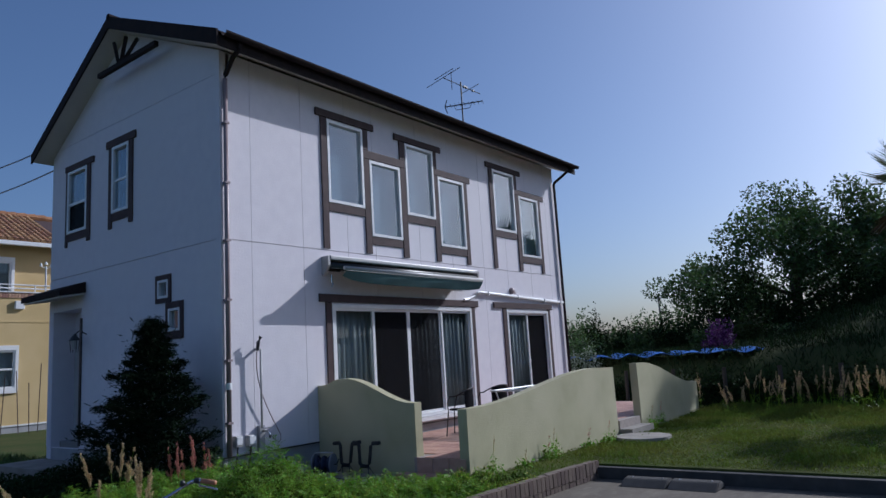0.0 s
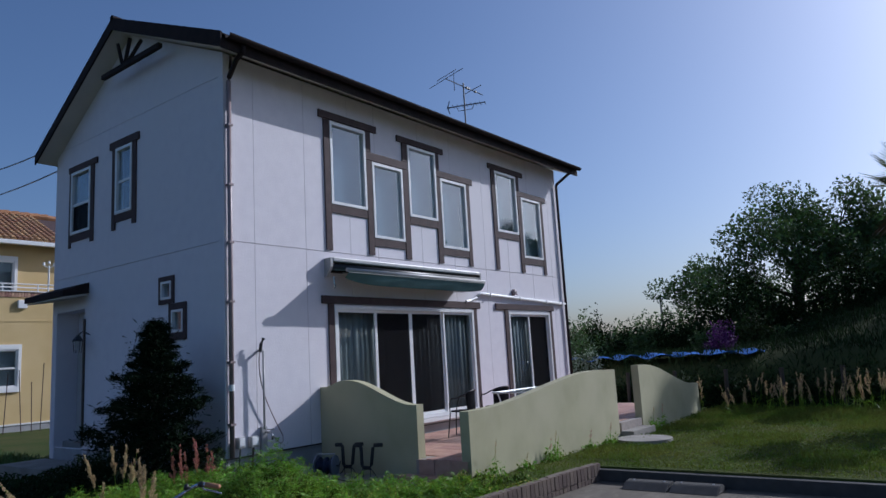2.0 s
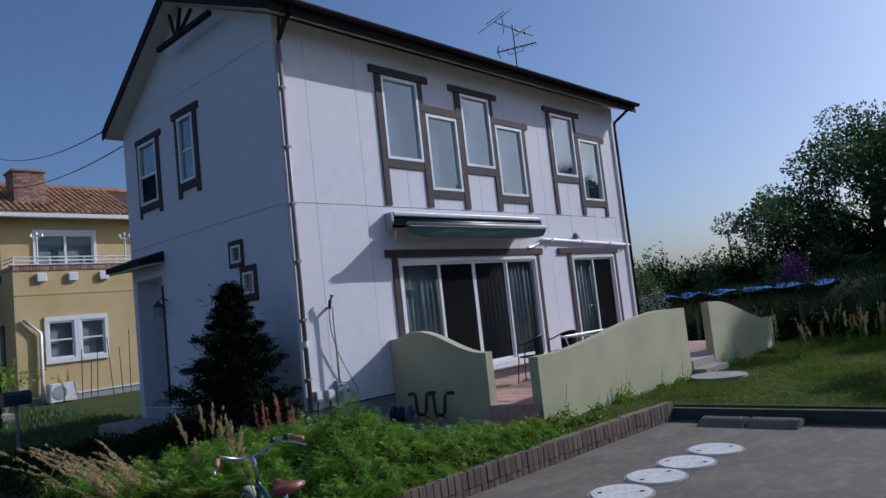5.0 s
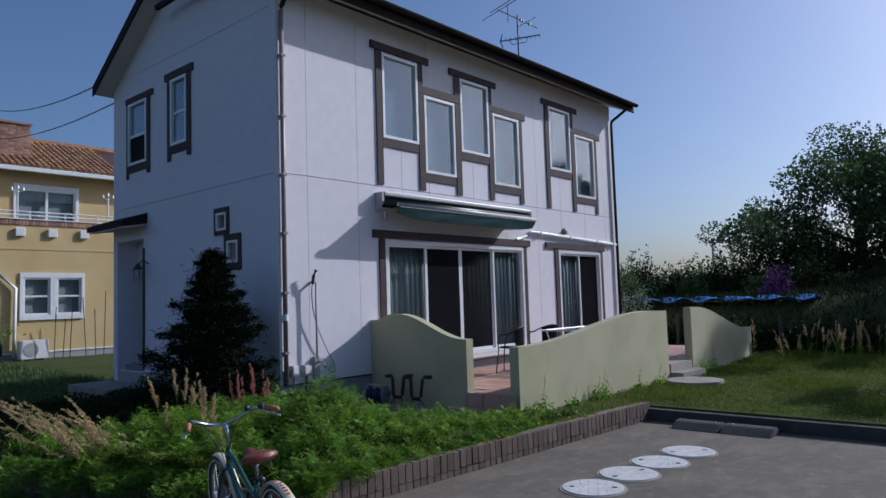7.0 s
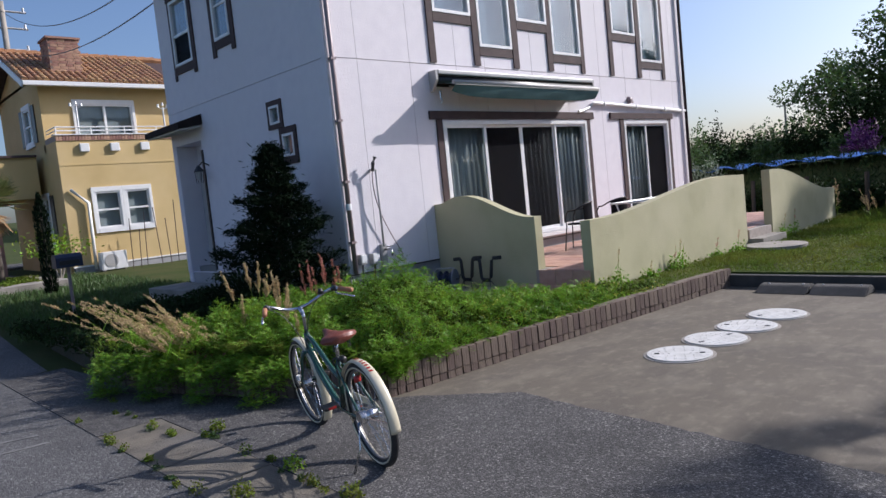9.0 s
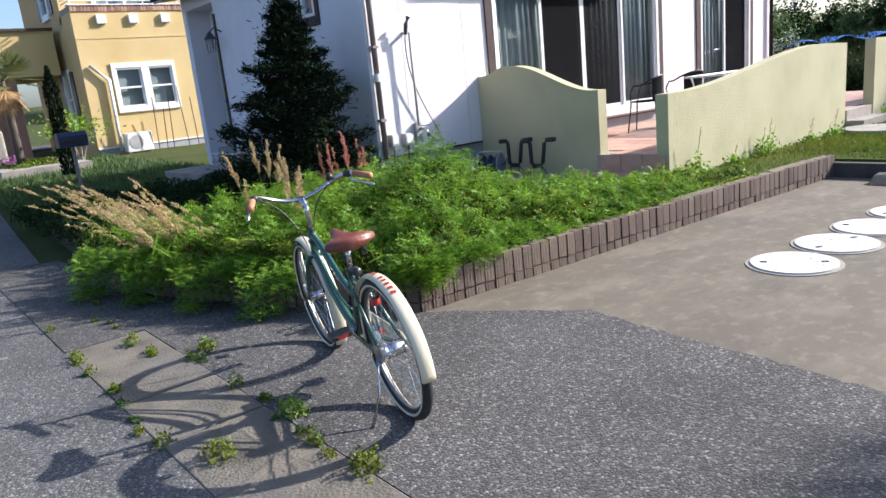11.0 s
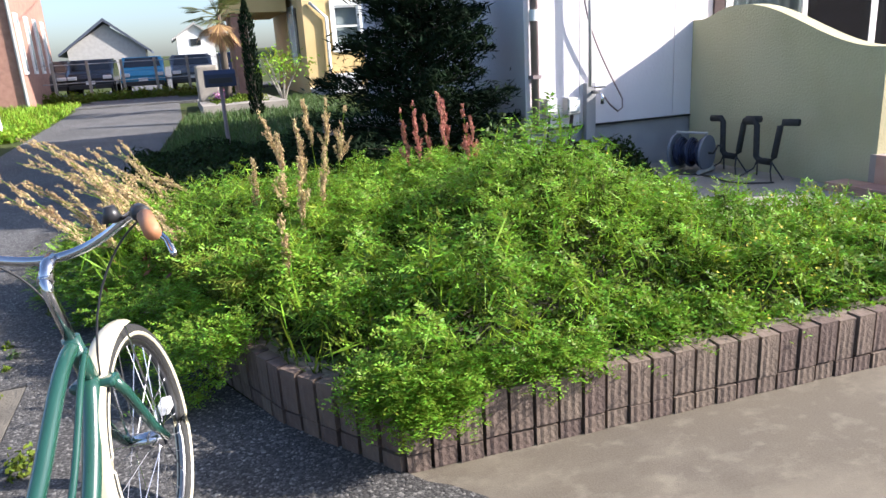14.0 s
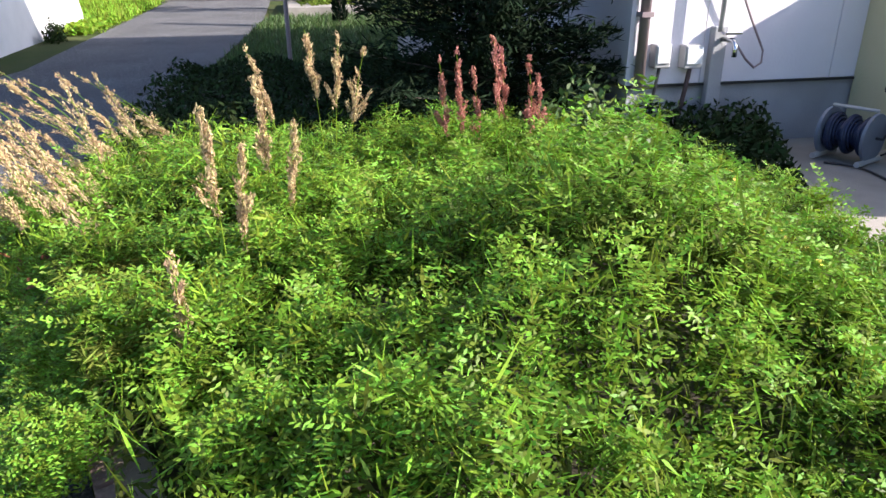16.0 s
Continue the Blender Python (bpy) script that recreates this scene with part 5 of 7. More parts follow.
part("annexe_coping", B((-23.3, -18.8, -1.0, 0.93, 4.30, 4.38)), M_TRIM, yh)
for x in (-19.2, -21.0):
    part("porch_pillar", B((x - 0.25, x + 0.25, -0.85, -0.4, 0.2, 2.9)), M_BRICK, yh, "brown porch pillar")


def yellow_window(side, q, split, bars):
    u0, u1, v0, v1 = q
    w = part("window", WB(side, (u0 - 0.098, u0, 0.0, 0.05, v0 - 0.16, v1 + 0.16), (u1, u1 + 0.098, 0.0, 0.05, v0 - 0.16, v1 + 0.16), (u0, u1, 0.0, 0.05, v1, v1 + 0.16), (u0, u1, 0.0, 0.06, v0 - 0.16, v0)), M_WHITE, yh, "white window surround")
    f = 0.06
    part("frame", WB(side, (u0, u0 + f, -0.08, 0.02, v0, v1), (u1 - f, u1, -0.08, 0.02, v0, v1), (u0 + f, u1 - f, -0.08, 0.02, v0, v0 + f), (u0 + f, u1 - f, -0.08, 0.02, v1 - f, v1)), M_WHITE, w)
    if split == "h":
        m = (v0 + v1) / 2
        part("rail", WB(side, (u0 + f, u1 - f, -0.06, 0.015, m - 0.03, m + 0.03)), M_WHITE, w)
    else:
        m = (u0 + u1) / 2
        part("rail", WB(side, (m - 0.04, m + 0.04, -0.06, 0.015, v0 + f, v1 - f)), M_WHITE, w)
    g = part("pane", WB(side, (u0 + f, u1 - f, -0.045, -0.04, v0 + f, v1 - f)), M_GLASS_DARK, w)
    g.visible_shadow = False
    part("blind", WB(side, (u0 + 0.01, u1 - 0.01, -0.16, -0.15, v0, v1)), M_CURTAIN, w, "drawn grey blind")


yellow_window(YF, LOW[0], "h", 0)
yellow_window(YF, LOW[1], "h", 0)
yellow_window(YU, UPW[0], "v", 0)
yellow_window(YS, SIDEW[0], "h", 0)
yellow_window(YS, SIDEW[1], "h", 0)
for q in SIDEW:
    for u in (q[0] - 0.55, q[1] + 0.17):
        part("shutter", WB(YS, (u, u + 0.38, 0.0, 0.04, q[2] - 0.05, q[3] + 0.05)), M_BLACK, yh, "black window shutter")
# balcony with brick coping and white rail
part("balcony_floor", B((-18.4, -17.4, 1.35, 9.5, 4.30, 4.42)), M_YSTUCCO, yh)
part("parapet_core", B((-17.4, -17.22, 1.15, 9.5, 4.64, 4.82), (-18.4, -17.4, 1.15, 1.33, 4.64, 4.82)), M_GROUT, yh)
BR = finish(B((-0.03, 0.03, -0.045, 0.045, -0.09, 0.09)), "brick", M_BRICK)
for k in range(46):
    ob = new("brick", BR)
    ob.parent = yh
    ob.location = (-17.2 + 20, 1.2 + 0.1 * k - 4, 4.735 - 0.2)
part("coping", B((-17.44, -17.14, 1.1, 9.5, 4.825, 4.86)), M_WHITE, yh)
for z in (4.98, 5.10):
    part("rail", T([(-18.3, 1.2, z), (-17.25, 1.2, z), (-17.25, 9.4, z)], 0.022, 7), M_WHITE, yh, "white balcony rail")
for k in range(8):
    part("rail_post", T([(-17.25, 1.2 + 1.1 * k, 4.86), (-17.25, 1.2 + 1.1 * k, 5.10)], 0.02, 7), M_WHITE, yh)
for y in (1.94, 4.86):
    part("balcony_lamp_post", T([(-17.3, y, 4.86), (-17.3, y, 5.8)], 0.03, 8), M_WHITE, yh)
    for d in (-0.17, 0.17, 0.0):
        part("lamp_globe", T([(-17.3, y + d, 5.80 + 0.06 * (d == 0)), (-17.3, y + d, 5.90 + 0.06 * (d == 0))], 0.05, 8, 0.03), M_WHITE, yh)
    part("lamp_arm", T([(-17.3, y - 0.17, 5.79), (-17.3, y, 5.72), (-17.3, y + 0.17, 5.79)], 0.014, 6), M_WHITE, yh)
for y in (1.99, 2.97, 3.99):
    part("vent_cover", B((-17.2, -17.10, y - 0.15, y + 0.15, 4.26, 4.54), bevel=0.02), M_WHITE, yh, "square white vent cover")
part("downpipe", T([(-17.12, 1.36, 3.02), (-17.1, 1.86, 2.55), (-17.1, 1.82, 0.3)], 0.055, 10), M_WHITE, yh, "white elbowed downpipe", True)
# roof
EVX, EVZ, RGX, RGZ = -17.95, 6.72, -21.2, 8.28
part("roof_deck", prism([(EVX, 0.62, EVZ), (RGX, 0.62, RGZ), (-24.5, 0.62, 6.72), (-24.5, 0.62, 6.6), (RGX, 0.62, RGZ - 0.12), (EVX, 0.62, EVZ - 0.12)], (0, 9.4, 0)), M_TRIM, yh)
part("eave_gutter", B((EVX - 0.02, EVX + 0.12, 0.6, 9.9, EVZ - 0.15, EVZ - 0.0), bevel=0.02), M_WHITE, yh, "white eaves gutter")
part("barge_board", prism([(EVX, 0.58, EVZ + 0.03), (RGX, 0.58, RGZ + 0.03), (-24.5, 0.58, 6.75), (-24.5, 0.58, 6.52), (RGX, 0.58, RGZ - 0.2), (EVX, 0.58, EVZ - 0.2)], (0, 0.035, 0)), M_WHITE, yh, "white barge board")
sl = math.hypot(RGX - EVX, RGZ - EVZ)
rows_n, L_t = 11, sl / 11
bm = bmesh.new()
a_ = []
for e, r in ((0, 0.105), (1, 0.085)):
    a_.append([bm.verts.new((-e * (L_t + 0.05), r * math.cos(math.pi * k / 6), r * math.sin(math.pi * k / 6))) for k in range(7)])
for k in range(6):
    bm.faces.new((a_[0][k], a_[0][k + 1], a_[1][k + 1], a_[1][k]))
bm.faces.new(a_[0])
TILE_R = finish(bm, "roof_tile", material("orange_roof_tile", (0.37, 0.21, 0.105), (0.26, 0.135, 0.065), 5, 0.75, 0.3, 40, objrand=0.25))
pitch = math.atan2(RGZ - EVZ, EVX - RGX)
for i in range(24):
    for j in range(rows_n):
        ob = new("roof_tile", TILE_R)
        ob.parent = yh
        f = j / rows_n
        ob.location = (EVX + (RGX - EVX) * f + 0.04 + 20, 0.70 + 0.215 * i - 4, EVZ + (RGZ - EVZ) * f + 0.02 - 0.2)
        ob.rotation_euler = (0, pitch, 0)
part("ridge_tiles", T([(RGX, 0.6, RGZ + 0.05), (RGX, 9.9, RGZ + 0.05)], 0.13, 8), M_ROOFTILE, yh)
for k in range(16):
    part("ridge_tile", T([(RGX, 0.62 + 0.36 * k, RGZ + 0.055), (RGX, 0.96 + 0.36 * k, RGZ + 0.075)], 0.135, 8, 0.15), M_ROOFTILE, yh)
part("chimney_core", B((-19.79, -18.91, 1.81, 2.79, 6.9, 8.41)), M_GROUT, yh)
CB = finish(B((-0.012, 0.012, -0.115, 0.115, -0.042, 0.042)), "chimney_brick", M_BRICK)
for r in range(14):
    for k in range(4):
        ob = new("chimney_brick", CB)
        ob.parent = yh
        ob.location = (-18.9 + 20, 1.93 + 0.245 * k + (0.06 if r % 2 else -0.0) - 4, 7.12 + 0.095 * r - 0.2)
        ob = new("chimney_brick", CB)
        ob.parent = yh
        ob.location = (-18.98 - 0.245 * k * 0.9 + 20 - (0.06 if r % 2 else 0), 1.80 - 4, 7.12 + 0.095 * r - 0.2)
        ob.rotation_euler = (0, 0, radians(90))
part("chimney_cap", B((-19.86, -18.84, 1.74, 2.86, 8.41, 8.48)), M_BRICK, yh)

acu = thing("air_conditioner", "white outdoor air-conditioning unit against the yellow wall", "air conditioner", at=(-16.85, 2.3, 0.25))
loc_part("case", B((-0.16, 0.16, -0.42, 0.42, 0.0, 0.6), bevel=0.015), M_WHITE, acu)
loc_part("fan_grille", disc(bmesh.new(), (0.16, -0.1, 0.3), 0.22, 0.012, 28, "x"), M_GREYMETAL, acu)
loc_part("foot", B((-0.14, 0.14, -0.36, -0.30, -0.06, 0.0)), M_CONC, acu)
loc_part("foot", B((-0.14, 0.14, 0.30, 0.36, -0.06, 0.0)), M_CONC, acu)
for k, y in enumerate((2.75, 3.05, 3.3, 3.75, 4.1, 4.4, 4.75)):
    solo("plant_stake", T([(-16.3 - 0.1 * (k % 3), y, 0.15), (-16.35, y + random.uniform(-0.1, 0.1), 1.4 + 0.5 * (k % 3 != 1) + 0.1 * k)], 0.014, 5), M_TRIM, "thin brown garden stake before the yellow wall", "stake", group="garden stakes")

# ---- along the lane ----
mb = thing("letter_box", "dark blue letter box on a slim post beside the lane", "letter box", at=(-5.1, -2.22, 0.1))
M_NAVY = material("navy_paint", (0.015, 0.025, 0.06), (0.02, 0.03, 0.07), 5, 0.4)
bm = prism([(-0.13, -0.21, 0.93), (0.13, -0.21, 0.93), (0.13, -0.21, 1.10), (0.06, -0.21, 1.16), (-0.06, -0.21, 1.16), (-0.13, -0.21, 1.10)], (0, 0.42, 0))
loc_part("box", bm, M_NAVY, mb)
loc_part("post", T([(0, 0, -0.1), (0, 0, 0.93)], 0.028, 8), M_PIPE, mb)
loc_part("flap", B((0.131, 0.14, -0.16, 0.16, 0.98, 1.05), bevel=0.003), M_BLACK, mb)

M_PLASTER = material("white_plaster", (0.78, 0.78, 0.77), (0.7, 0.7, 0.69), 2, 0.85, 0.3, 40)
n = 40
pts = []
for k in range(n + 1):
    x = -12.3 + 7.5 * k / n
    pts.append((x, -6.5, 0.88 + 0.22 * k / n + 0.85 * smooth01((x + 9.3) / 2.6) - 0.5 * (1 - math.sqrt(1 - (1 - min(1, k / 4)) ** 2))))
solo("boundary_wall", prism([(-12.3, -6.5, 0.0), *pts, (-4.8, -6.5, -0.05)], (0, -0.28, 0)), M_PLASTER, "white plastered boundary wall with a rounded low end", "wall")
bush("wall_bush", -9.4, -6.25, 0.05, 0.5, 0.2, 0.42, M_HEDGE_SHADE, "dark low bush at the foot of the white boundary wall", 900, 0.06, 3)
for k in range(11):
    bush("verge_grass", -18.5 + 0.8 * k, -6.15, 0.12, 0.55, 0.4, 0.2, M_WEED2, "bright grass beside the lane past the white wall", 800, 0.1, 20 + k, "grass")["kind"] = "stuff"
bk = thing("brick_house", "pink-brown brick house with tall white windows", "house", at=(-20, -10, 0.3))
part("wall", B((-27, -20, -16, -7.3, 0.2, 6.0)), M_BRICK, bk)
for x in (-26.2, -24.6, -23.0, -21.3):
    w = part("window", B((x, x + 0.5, -7.3, -7.24, 1.4, 3.3)), M_WHITE, bk, "tall white window")
    part("pane", B((x + 0.09, x + 0.41, -7.24, -7.235, 1.5, 3.2)), M_GLASS_DARK, w)
for y in (-8.4, -10.2, -12.2):
    w = part("window", B((-20.0, -19.94, y, y + 0.5, 1.4, 3.3)), M_WHITE, bk, "tall white window")
    part("pane", B((-19.94, -19.935, y + 0.09, y + 0.41, 1.5, 3.2)), M_GLASS_DARK, w)
part("downpipe", T([(-19.93, -7.25, 0.3), (-19.93, -7.25, 6.0)], 0.05, 8), M_GREYMETAL, bk)
part("roof", prism([(-27.4, -16, 6.0), (-19.6, -16, 6.0), (-23.5, -16, 8.4)], (0, 9.1, 0)), M_ROOF, bk)

# lane turning behind the yellow house: cross lane, parked cars, post-and-wire fence
flat("cross_lane", [(-21.6, -12), (-18.4, -12), (-18.4, 0.0), (-21.6, 0.0)], 0.0, 0.31, M_LANE, "grey asphalt cross lane", "road")
for k in range(12):
    bush("verge", -23.0, -8.5 + 0.75 * k, 0.3, 0.5, 0.6, 0.45, M_GRASS, "green verge below the wire fence", 500, 0.12, 50 + k, "grass")["kind"] = "stuff"
fence = thing("wire_fence", "concrete posts with thin rails beside the car park", "fence", at=(-23.6, -4, 0.3))
for k in range(8):
    y = -9.2 + 1.15 * k
    loc_part("post", B((-0.05, 0.05, y + 4 - 0.05, y + 4 + 0.05, -0.1, 1.45), bevel=0.01), M_CONC, fence)
for z in (0.7, 1.35):
    loc_part("rail", T([(0.0, -5.2, z), (0.0, 3.0, z)], 0.018, 6), M_GREYMETAL, fence)

M_CARGLASS = material("car_glass", (0.02, 0.025, 0.03), (0.03, 0.035, 0.04), 3, 0.08)


def car(x, y, col, label):
    c = thing("car", label, "car", "parked cars", at=(x, y, 0.42))
    paint = material("car_paint", col, tuple(v * 0.85 for v in col), 3, 0.3, coat=0.8)
    side = [(1.95, 0.35), (1.98, 0.65), (1.75, 0.88), (0.95, 0.98), (0.45, 1.42), (-1.2, 1.46), (-1.75, 1.02), (-1.98, 0.95), (-2.0, 0.35)]
    bm = prism([(px, -0.82, pz) for px, pz in side], (0, 1.64, 0))
    bmesh.ops.bevel(bm, geom=list(bm.edges), offset=0.07, segments=2, affect="EDGES")
    loc_part("body", bm, paint, c, smooth=False)
    loc_part("windscreen", prism([(0.93, -0.70, 1.02), (0.93, 0.70, 1.02), (0.52, 0.62, 1.38), (0.52, -0.62, 1.38)], (0.02, 0, 0.015)), M_CARGLASS, c)
    for s in (-1, 1):
        loc_part("side_window", prism([(0.80, 0.825 * s, 1.02), (0.42, 0.825 * s, 1.36), (-1.12, 0.825 * s, 1.38), (-1.55, 0.825 * s, 1.05)], (0, 0.008 * s, 0)), M_CARGLASS, c)
        loc_part("headlight", B((1.86, 1.99, s * 0.62 - 0.16, s * 0.62 + 0.16, 0.66, 0.80), bevel=0.02), M_WHITE, c)
        for px in (1.25, -1.25):
            w = loc_part("wheel", T([(px, 0.66 * s, 0.30), (px, 0.84 * s, 0.30)], 0.30, 20), M_RUBBER, c)
            loc_part("hubcap", T([(px, 0.84 * s, 0.30), (px, 0.85 * s, 0.30)], 0.18, 14), M_GREYMETAL, w)
    loc_part("number_plate", B((1.98, 2.0, -0.17, 0.17, 0.45, 0.6)), M_WHITE, c)
    loc_part("bumper", B((1.90, 2.03, -0.78, 0.78, 0.30, 0.48), bevel=0.03), M_BLACK, c)


for y, col, lab in ((-7.5, (0.05, 0.055, 0.06), "dark grey parked car behind the fence"), (-4.0, (0.03, 0.25, 0.42), "bright blue parked car behind the fence"), (-5.9, (0.02, 0.02, 0.025), "black parked car behind the fence"),
                    (-2.1, (0.06, 0.07, 0.08), "dark parked car behind the fence"), (-0.2, (0.04, 0.03, 0.07), "dark purple parked car behind the fence"), (-9.4, (0.25, 0.26, 0.28), "silver parked car behind the fence")):
    car(-27.2, y, col, lab)
flat("car_park", [(-33, -13), (-24.6, -13), (-24.6, 3), (-33, 3)], 0.2, 0.43, M_ASPHALT, "grey car park behind the fence", "pavement")
M_SLATE = material("blue_slate", (0.07, 0.085, 0.12), (0.055, 0.068, 0.095), 2, 0.6)
bh = thing("distant_house", "distant house with a blue-grey gabled roof", "house", at=(-46, -6.6, 0.8))
part("wall", prism([(-46, -9.0, 0.6), (-46, -4.4, 0.6), (-46, -4.4, 2.8), (-46, -6.6, 4.3), (-46, -9.0, 2.8)], (-5, 0, 0)), M_GREYMETAL, bh)
part("roof", prism([(-45.6, -9.5, 2.55), (-45.6, -6.6, 4.65), (-45.6, -4.0, 2.55), (-45.6, -4.0, 2.4), (-45.6, -6.6, 4.45), (-45.6, -9.5, 2.4)], (-6, 0, 0)), M_SLATE, bh)
wh = thing("distant_house", "distant white gabled house", "house", at=(-42, -1.4, 0.8))
part("wall", prism([(-42, -2.4, 0.6), (-42, -0.2, 0.6), (-42, -0.2, 3.1), (-42, -1.3, 3.8), (-42, -2.4, 3.1)], (-4, 0, 0)), M_PLASTER, wh)
part("window", B((-42.0, -41.95, -1.6, -1.0, 2.6, 3.0)), M_CARGLASS, wh)
part("roof", prism([(-41.8, -2.7, 3.0), (-41.8, -1.3, 3.95), (-41.8, 0.1, 3.0), (-41.8, 0.1, 2.9), (-41.8, -1.3, 3.83), (-41.8, -2.7, 2.9)], (-4.4, 0, 0)), M_GREYMETAL, wh)
up = thing("utility_pole", "grey concrete utility pole with crossarms", "utility pole", at=(-26, 2.2, 0.4))
part("pole", T([(-26, 2.2, 0.2), (-26, 2.2, 11.6)], 0.17, 12, 0.11), M_CONC, up, smooth=True)
for z in (11.2, 10.5, 9.6):
    part("crossarm", T([(-26, 1.3, z), (-26, 3.1, z)], 0.045, 6), M_GREYMETAL, up)
    for d in (-0.8, 0.0, 0.8):
        part("insulator", T([(-26, 2.2 + d, z), (-26, 2.2 + d, z + 0.2)], 0.05, 8), M_PLASTER, up)
part("transformer", T([(-25.75, 2.2, 8.0), (-25.75, 2.2, 8.8)], 0.24, 14), M_GREYMETAL, up, smooth=True)

# planted corner before the yellow house
flat("planter", [(-16.6, -2.3), (-12.2, -2.3), (-12.2, -0.3), (-16.6, -0.3)], 0.0, 0.40, M_CONC, "low concrete planter kerb before the yellow house", "planter")
bush("planter_grass", -14.4, -1.3, 0.38, 2.0, 0.9, 0.16, M_GRASS, "grass in the low planter", 2500, 0.09, 9, "grass")
bush("pink_flowers", -14.6, -1.7, 0.40, 0.7, 0.35, 0.3, material("pink_petal", (0.4, 0.1, 0.32), (0.5, 0.2, 0.4), 8, 0.7, island=0.3), "small pink flowers in the planter", 350, 0.06, 11, "flowers")["kind"] = "stuff"
gp = thing("gate_pillar", "pale rounded gate pillar by the lane", "pillar", at=(-14.9, -1.95, 0.35))
loc_part("body", B((-0.12, 0.12, -0.35, 0.25, 0.0, 1.0), bevel=0.06), M_CONC, gp)
M_PALM = material("palm_frond", (0.09, 0.13, 0.035), (0.16, 0.15, 0.05), 3, 0.6, island=0.35, translucent=0.25)
M_DEADPALM = material("dead_frond", (0.27, 0.16, 0.07), (0.2, 0.11, 0.05), 4, 0.8, island=0.3)


def palm(x, y, z, h, r, label, lean=0.0, seed=2, fronds=22, dead=8, trunk=0.09):
    rg = np.random.default_rng(seed)
    p = thing("palm_tree", label, "tree", at=(x, y, z))
    loc_part("trunk", T([(lean * (k / 8) ** 1.5, 0, h * k / 8) for k in range(9)], trunk * 1.2, 10, trunk * 0.8), M_BARK, p, smooth=True)
    for nm, cnt, mat, lo, hi in (("frond", fronds, M_PALM, -0.3, 1.1), ("dead_frond", dead, M_DEADPALM, -1.35, -0.5)):
        for k in range(cnt):
            a, e = 2 * math.pi * k / cnt * 1.618 + rg.uniform(-0.3, 0.3), rg.uniform(lo, hi)
            d = np.array([math.cos(a) * math.cos(e), math.sin(a) * math.cos(e), math.sin(e)])
            stem_end = np.array([lean, 0, h]) + d * r * 0.5
            side = np.cross(d, [0, 0, 1.0])
            side /= np.linalg.norm(side)
            up_ = np.cross(side, d)
            m = 22
            t = np.linspace(-1.25, 1.25, m)
            ax = d * np.cos(t)[:, None] + side * np.sin(t)[:, None] + up_ * 0.1 - np.array([0, 0, 0.25])
            L_ = r * 0.62 * (0.75 + 0.25 * np.cos(t))
            c = stem_end + ax / np.linalg.norm(ax, axis=1, keepdims=True) * (L_ * 0.5)[:, None]
            f = loc_part(nm, leaves(nm, c, ax, L_, np.full(m, r * 0.035), mat, normal=np.tile(up_, (m, 1)) + rg.normal(size=(m, 3)) * 0.2), mat, p)
            loc_part("stalk", T([(lean, 0, h - 0.05), tuple(stem_end)], 0.012, 5), mat, f)
    return p


palm(-14.0, -1.55, 0.38, 2.2, 0.9, "small fan palm with drooping brown fronds in the planter", -0.1, 4)
# unseen palm, put here for the shadow on the lawn
palm(9.1, 11.6, 0.18, 3.8, 1.3, "tall fan palm with hanging brown fronds, added out of view to shade the lawn", 0.0, 6, 20, 16, 0.12)
palm(7.5, 18.6, 2.4, 3.4, 1.75, "fan palm with hanging brown fronds on the bank", 0.0, 26, 18, 22, 0.13)
# another palm outside the view, only to throw shade onto the drive
palm(10.0, 5.0, 0.18, 4.1, 1.1, "tall fan palm added out of view to cast shade on the drive", 0.0, 16, 18, 8, 0.12)
# slim dark cypress and a small pale-barked shrub
bm_c = np.random.default_rng(5)
cy = thing("cypress", "slim dark columnar cypress beside the lane", "tree", at=(-10.4, -1.24, 0.12))
loc_part("trunk", T([(0, 0, -0.1), (0, 0, 2.2)], 0.05, 7, 0.02), M_BARK, cy)
nn_ = 2600
hh = bm_c.uniform(0.15, 2.5, nn_)
rr_ = 0.15 * np.minimum(1, (2.55 - hh) / 0.5) * bm_c.uniform(0.5, 1.1, nn_)
aa = bm_c.uniform(0, 2 * np.pi, nn_)
cc = np.stack([rr_ * np.cos(aa), rr_ * np.sin(aa), hh], 1)
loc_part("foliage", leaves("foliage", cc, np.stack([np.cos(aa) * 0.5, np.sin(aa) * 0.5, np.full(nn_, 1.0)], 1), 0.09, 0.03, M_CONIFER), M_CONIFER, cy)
sh = thing("shrub", "small pale-barked shrub with bright leaves before the yellow house", "shrub", at=(-13.6, -0.2, 0.35))
for k in range(7):
    a = k * 0.9
    loc_part("branch", T([(0, 0, -0.1), (0.15 * math.cos(a), 0.15 * math.sin(a), 0.3), (0.5 * math.cos(a), 0.5 * math.sin(a), 0.75 + 0.06 * k)], 0.03, 6, 0.008), M_CONC, sh)
c = np.random.default_rng(8).normal(size=(420, 3)) * np.array([0.42, 0.42, 0.2]) + np.array([0, 0, 0.95])
loc_part("foliage", leaves("foliage", c, unit(420), 0.12, 0.06, M_WEED2), M_WEED2, sh)

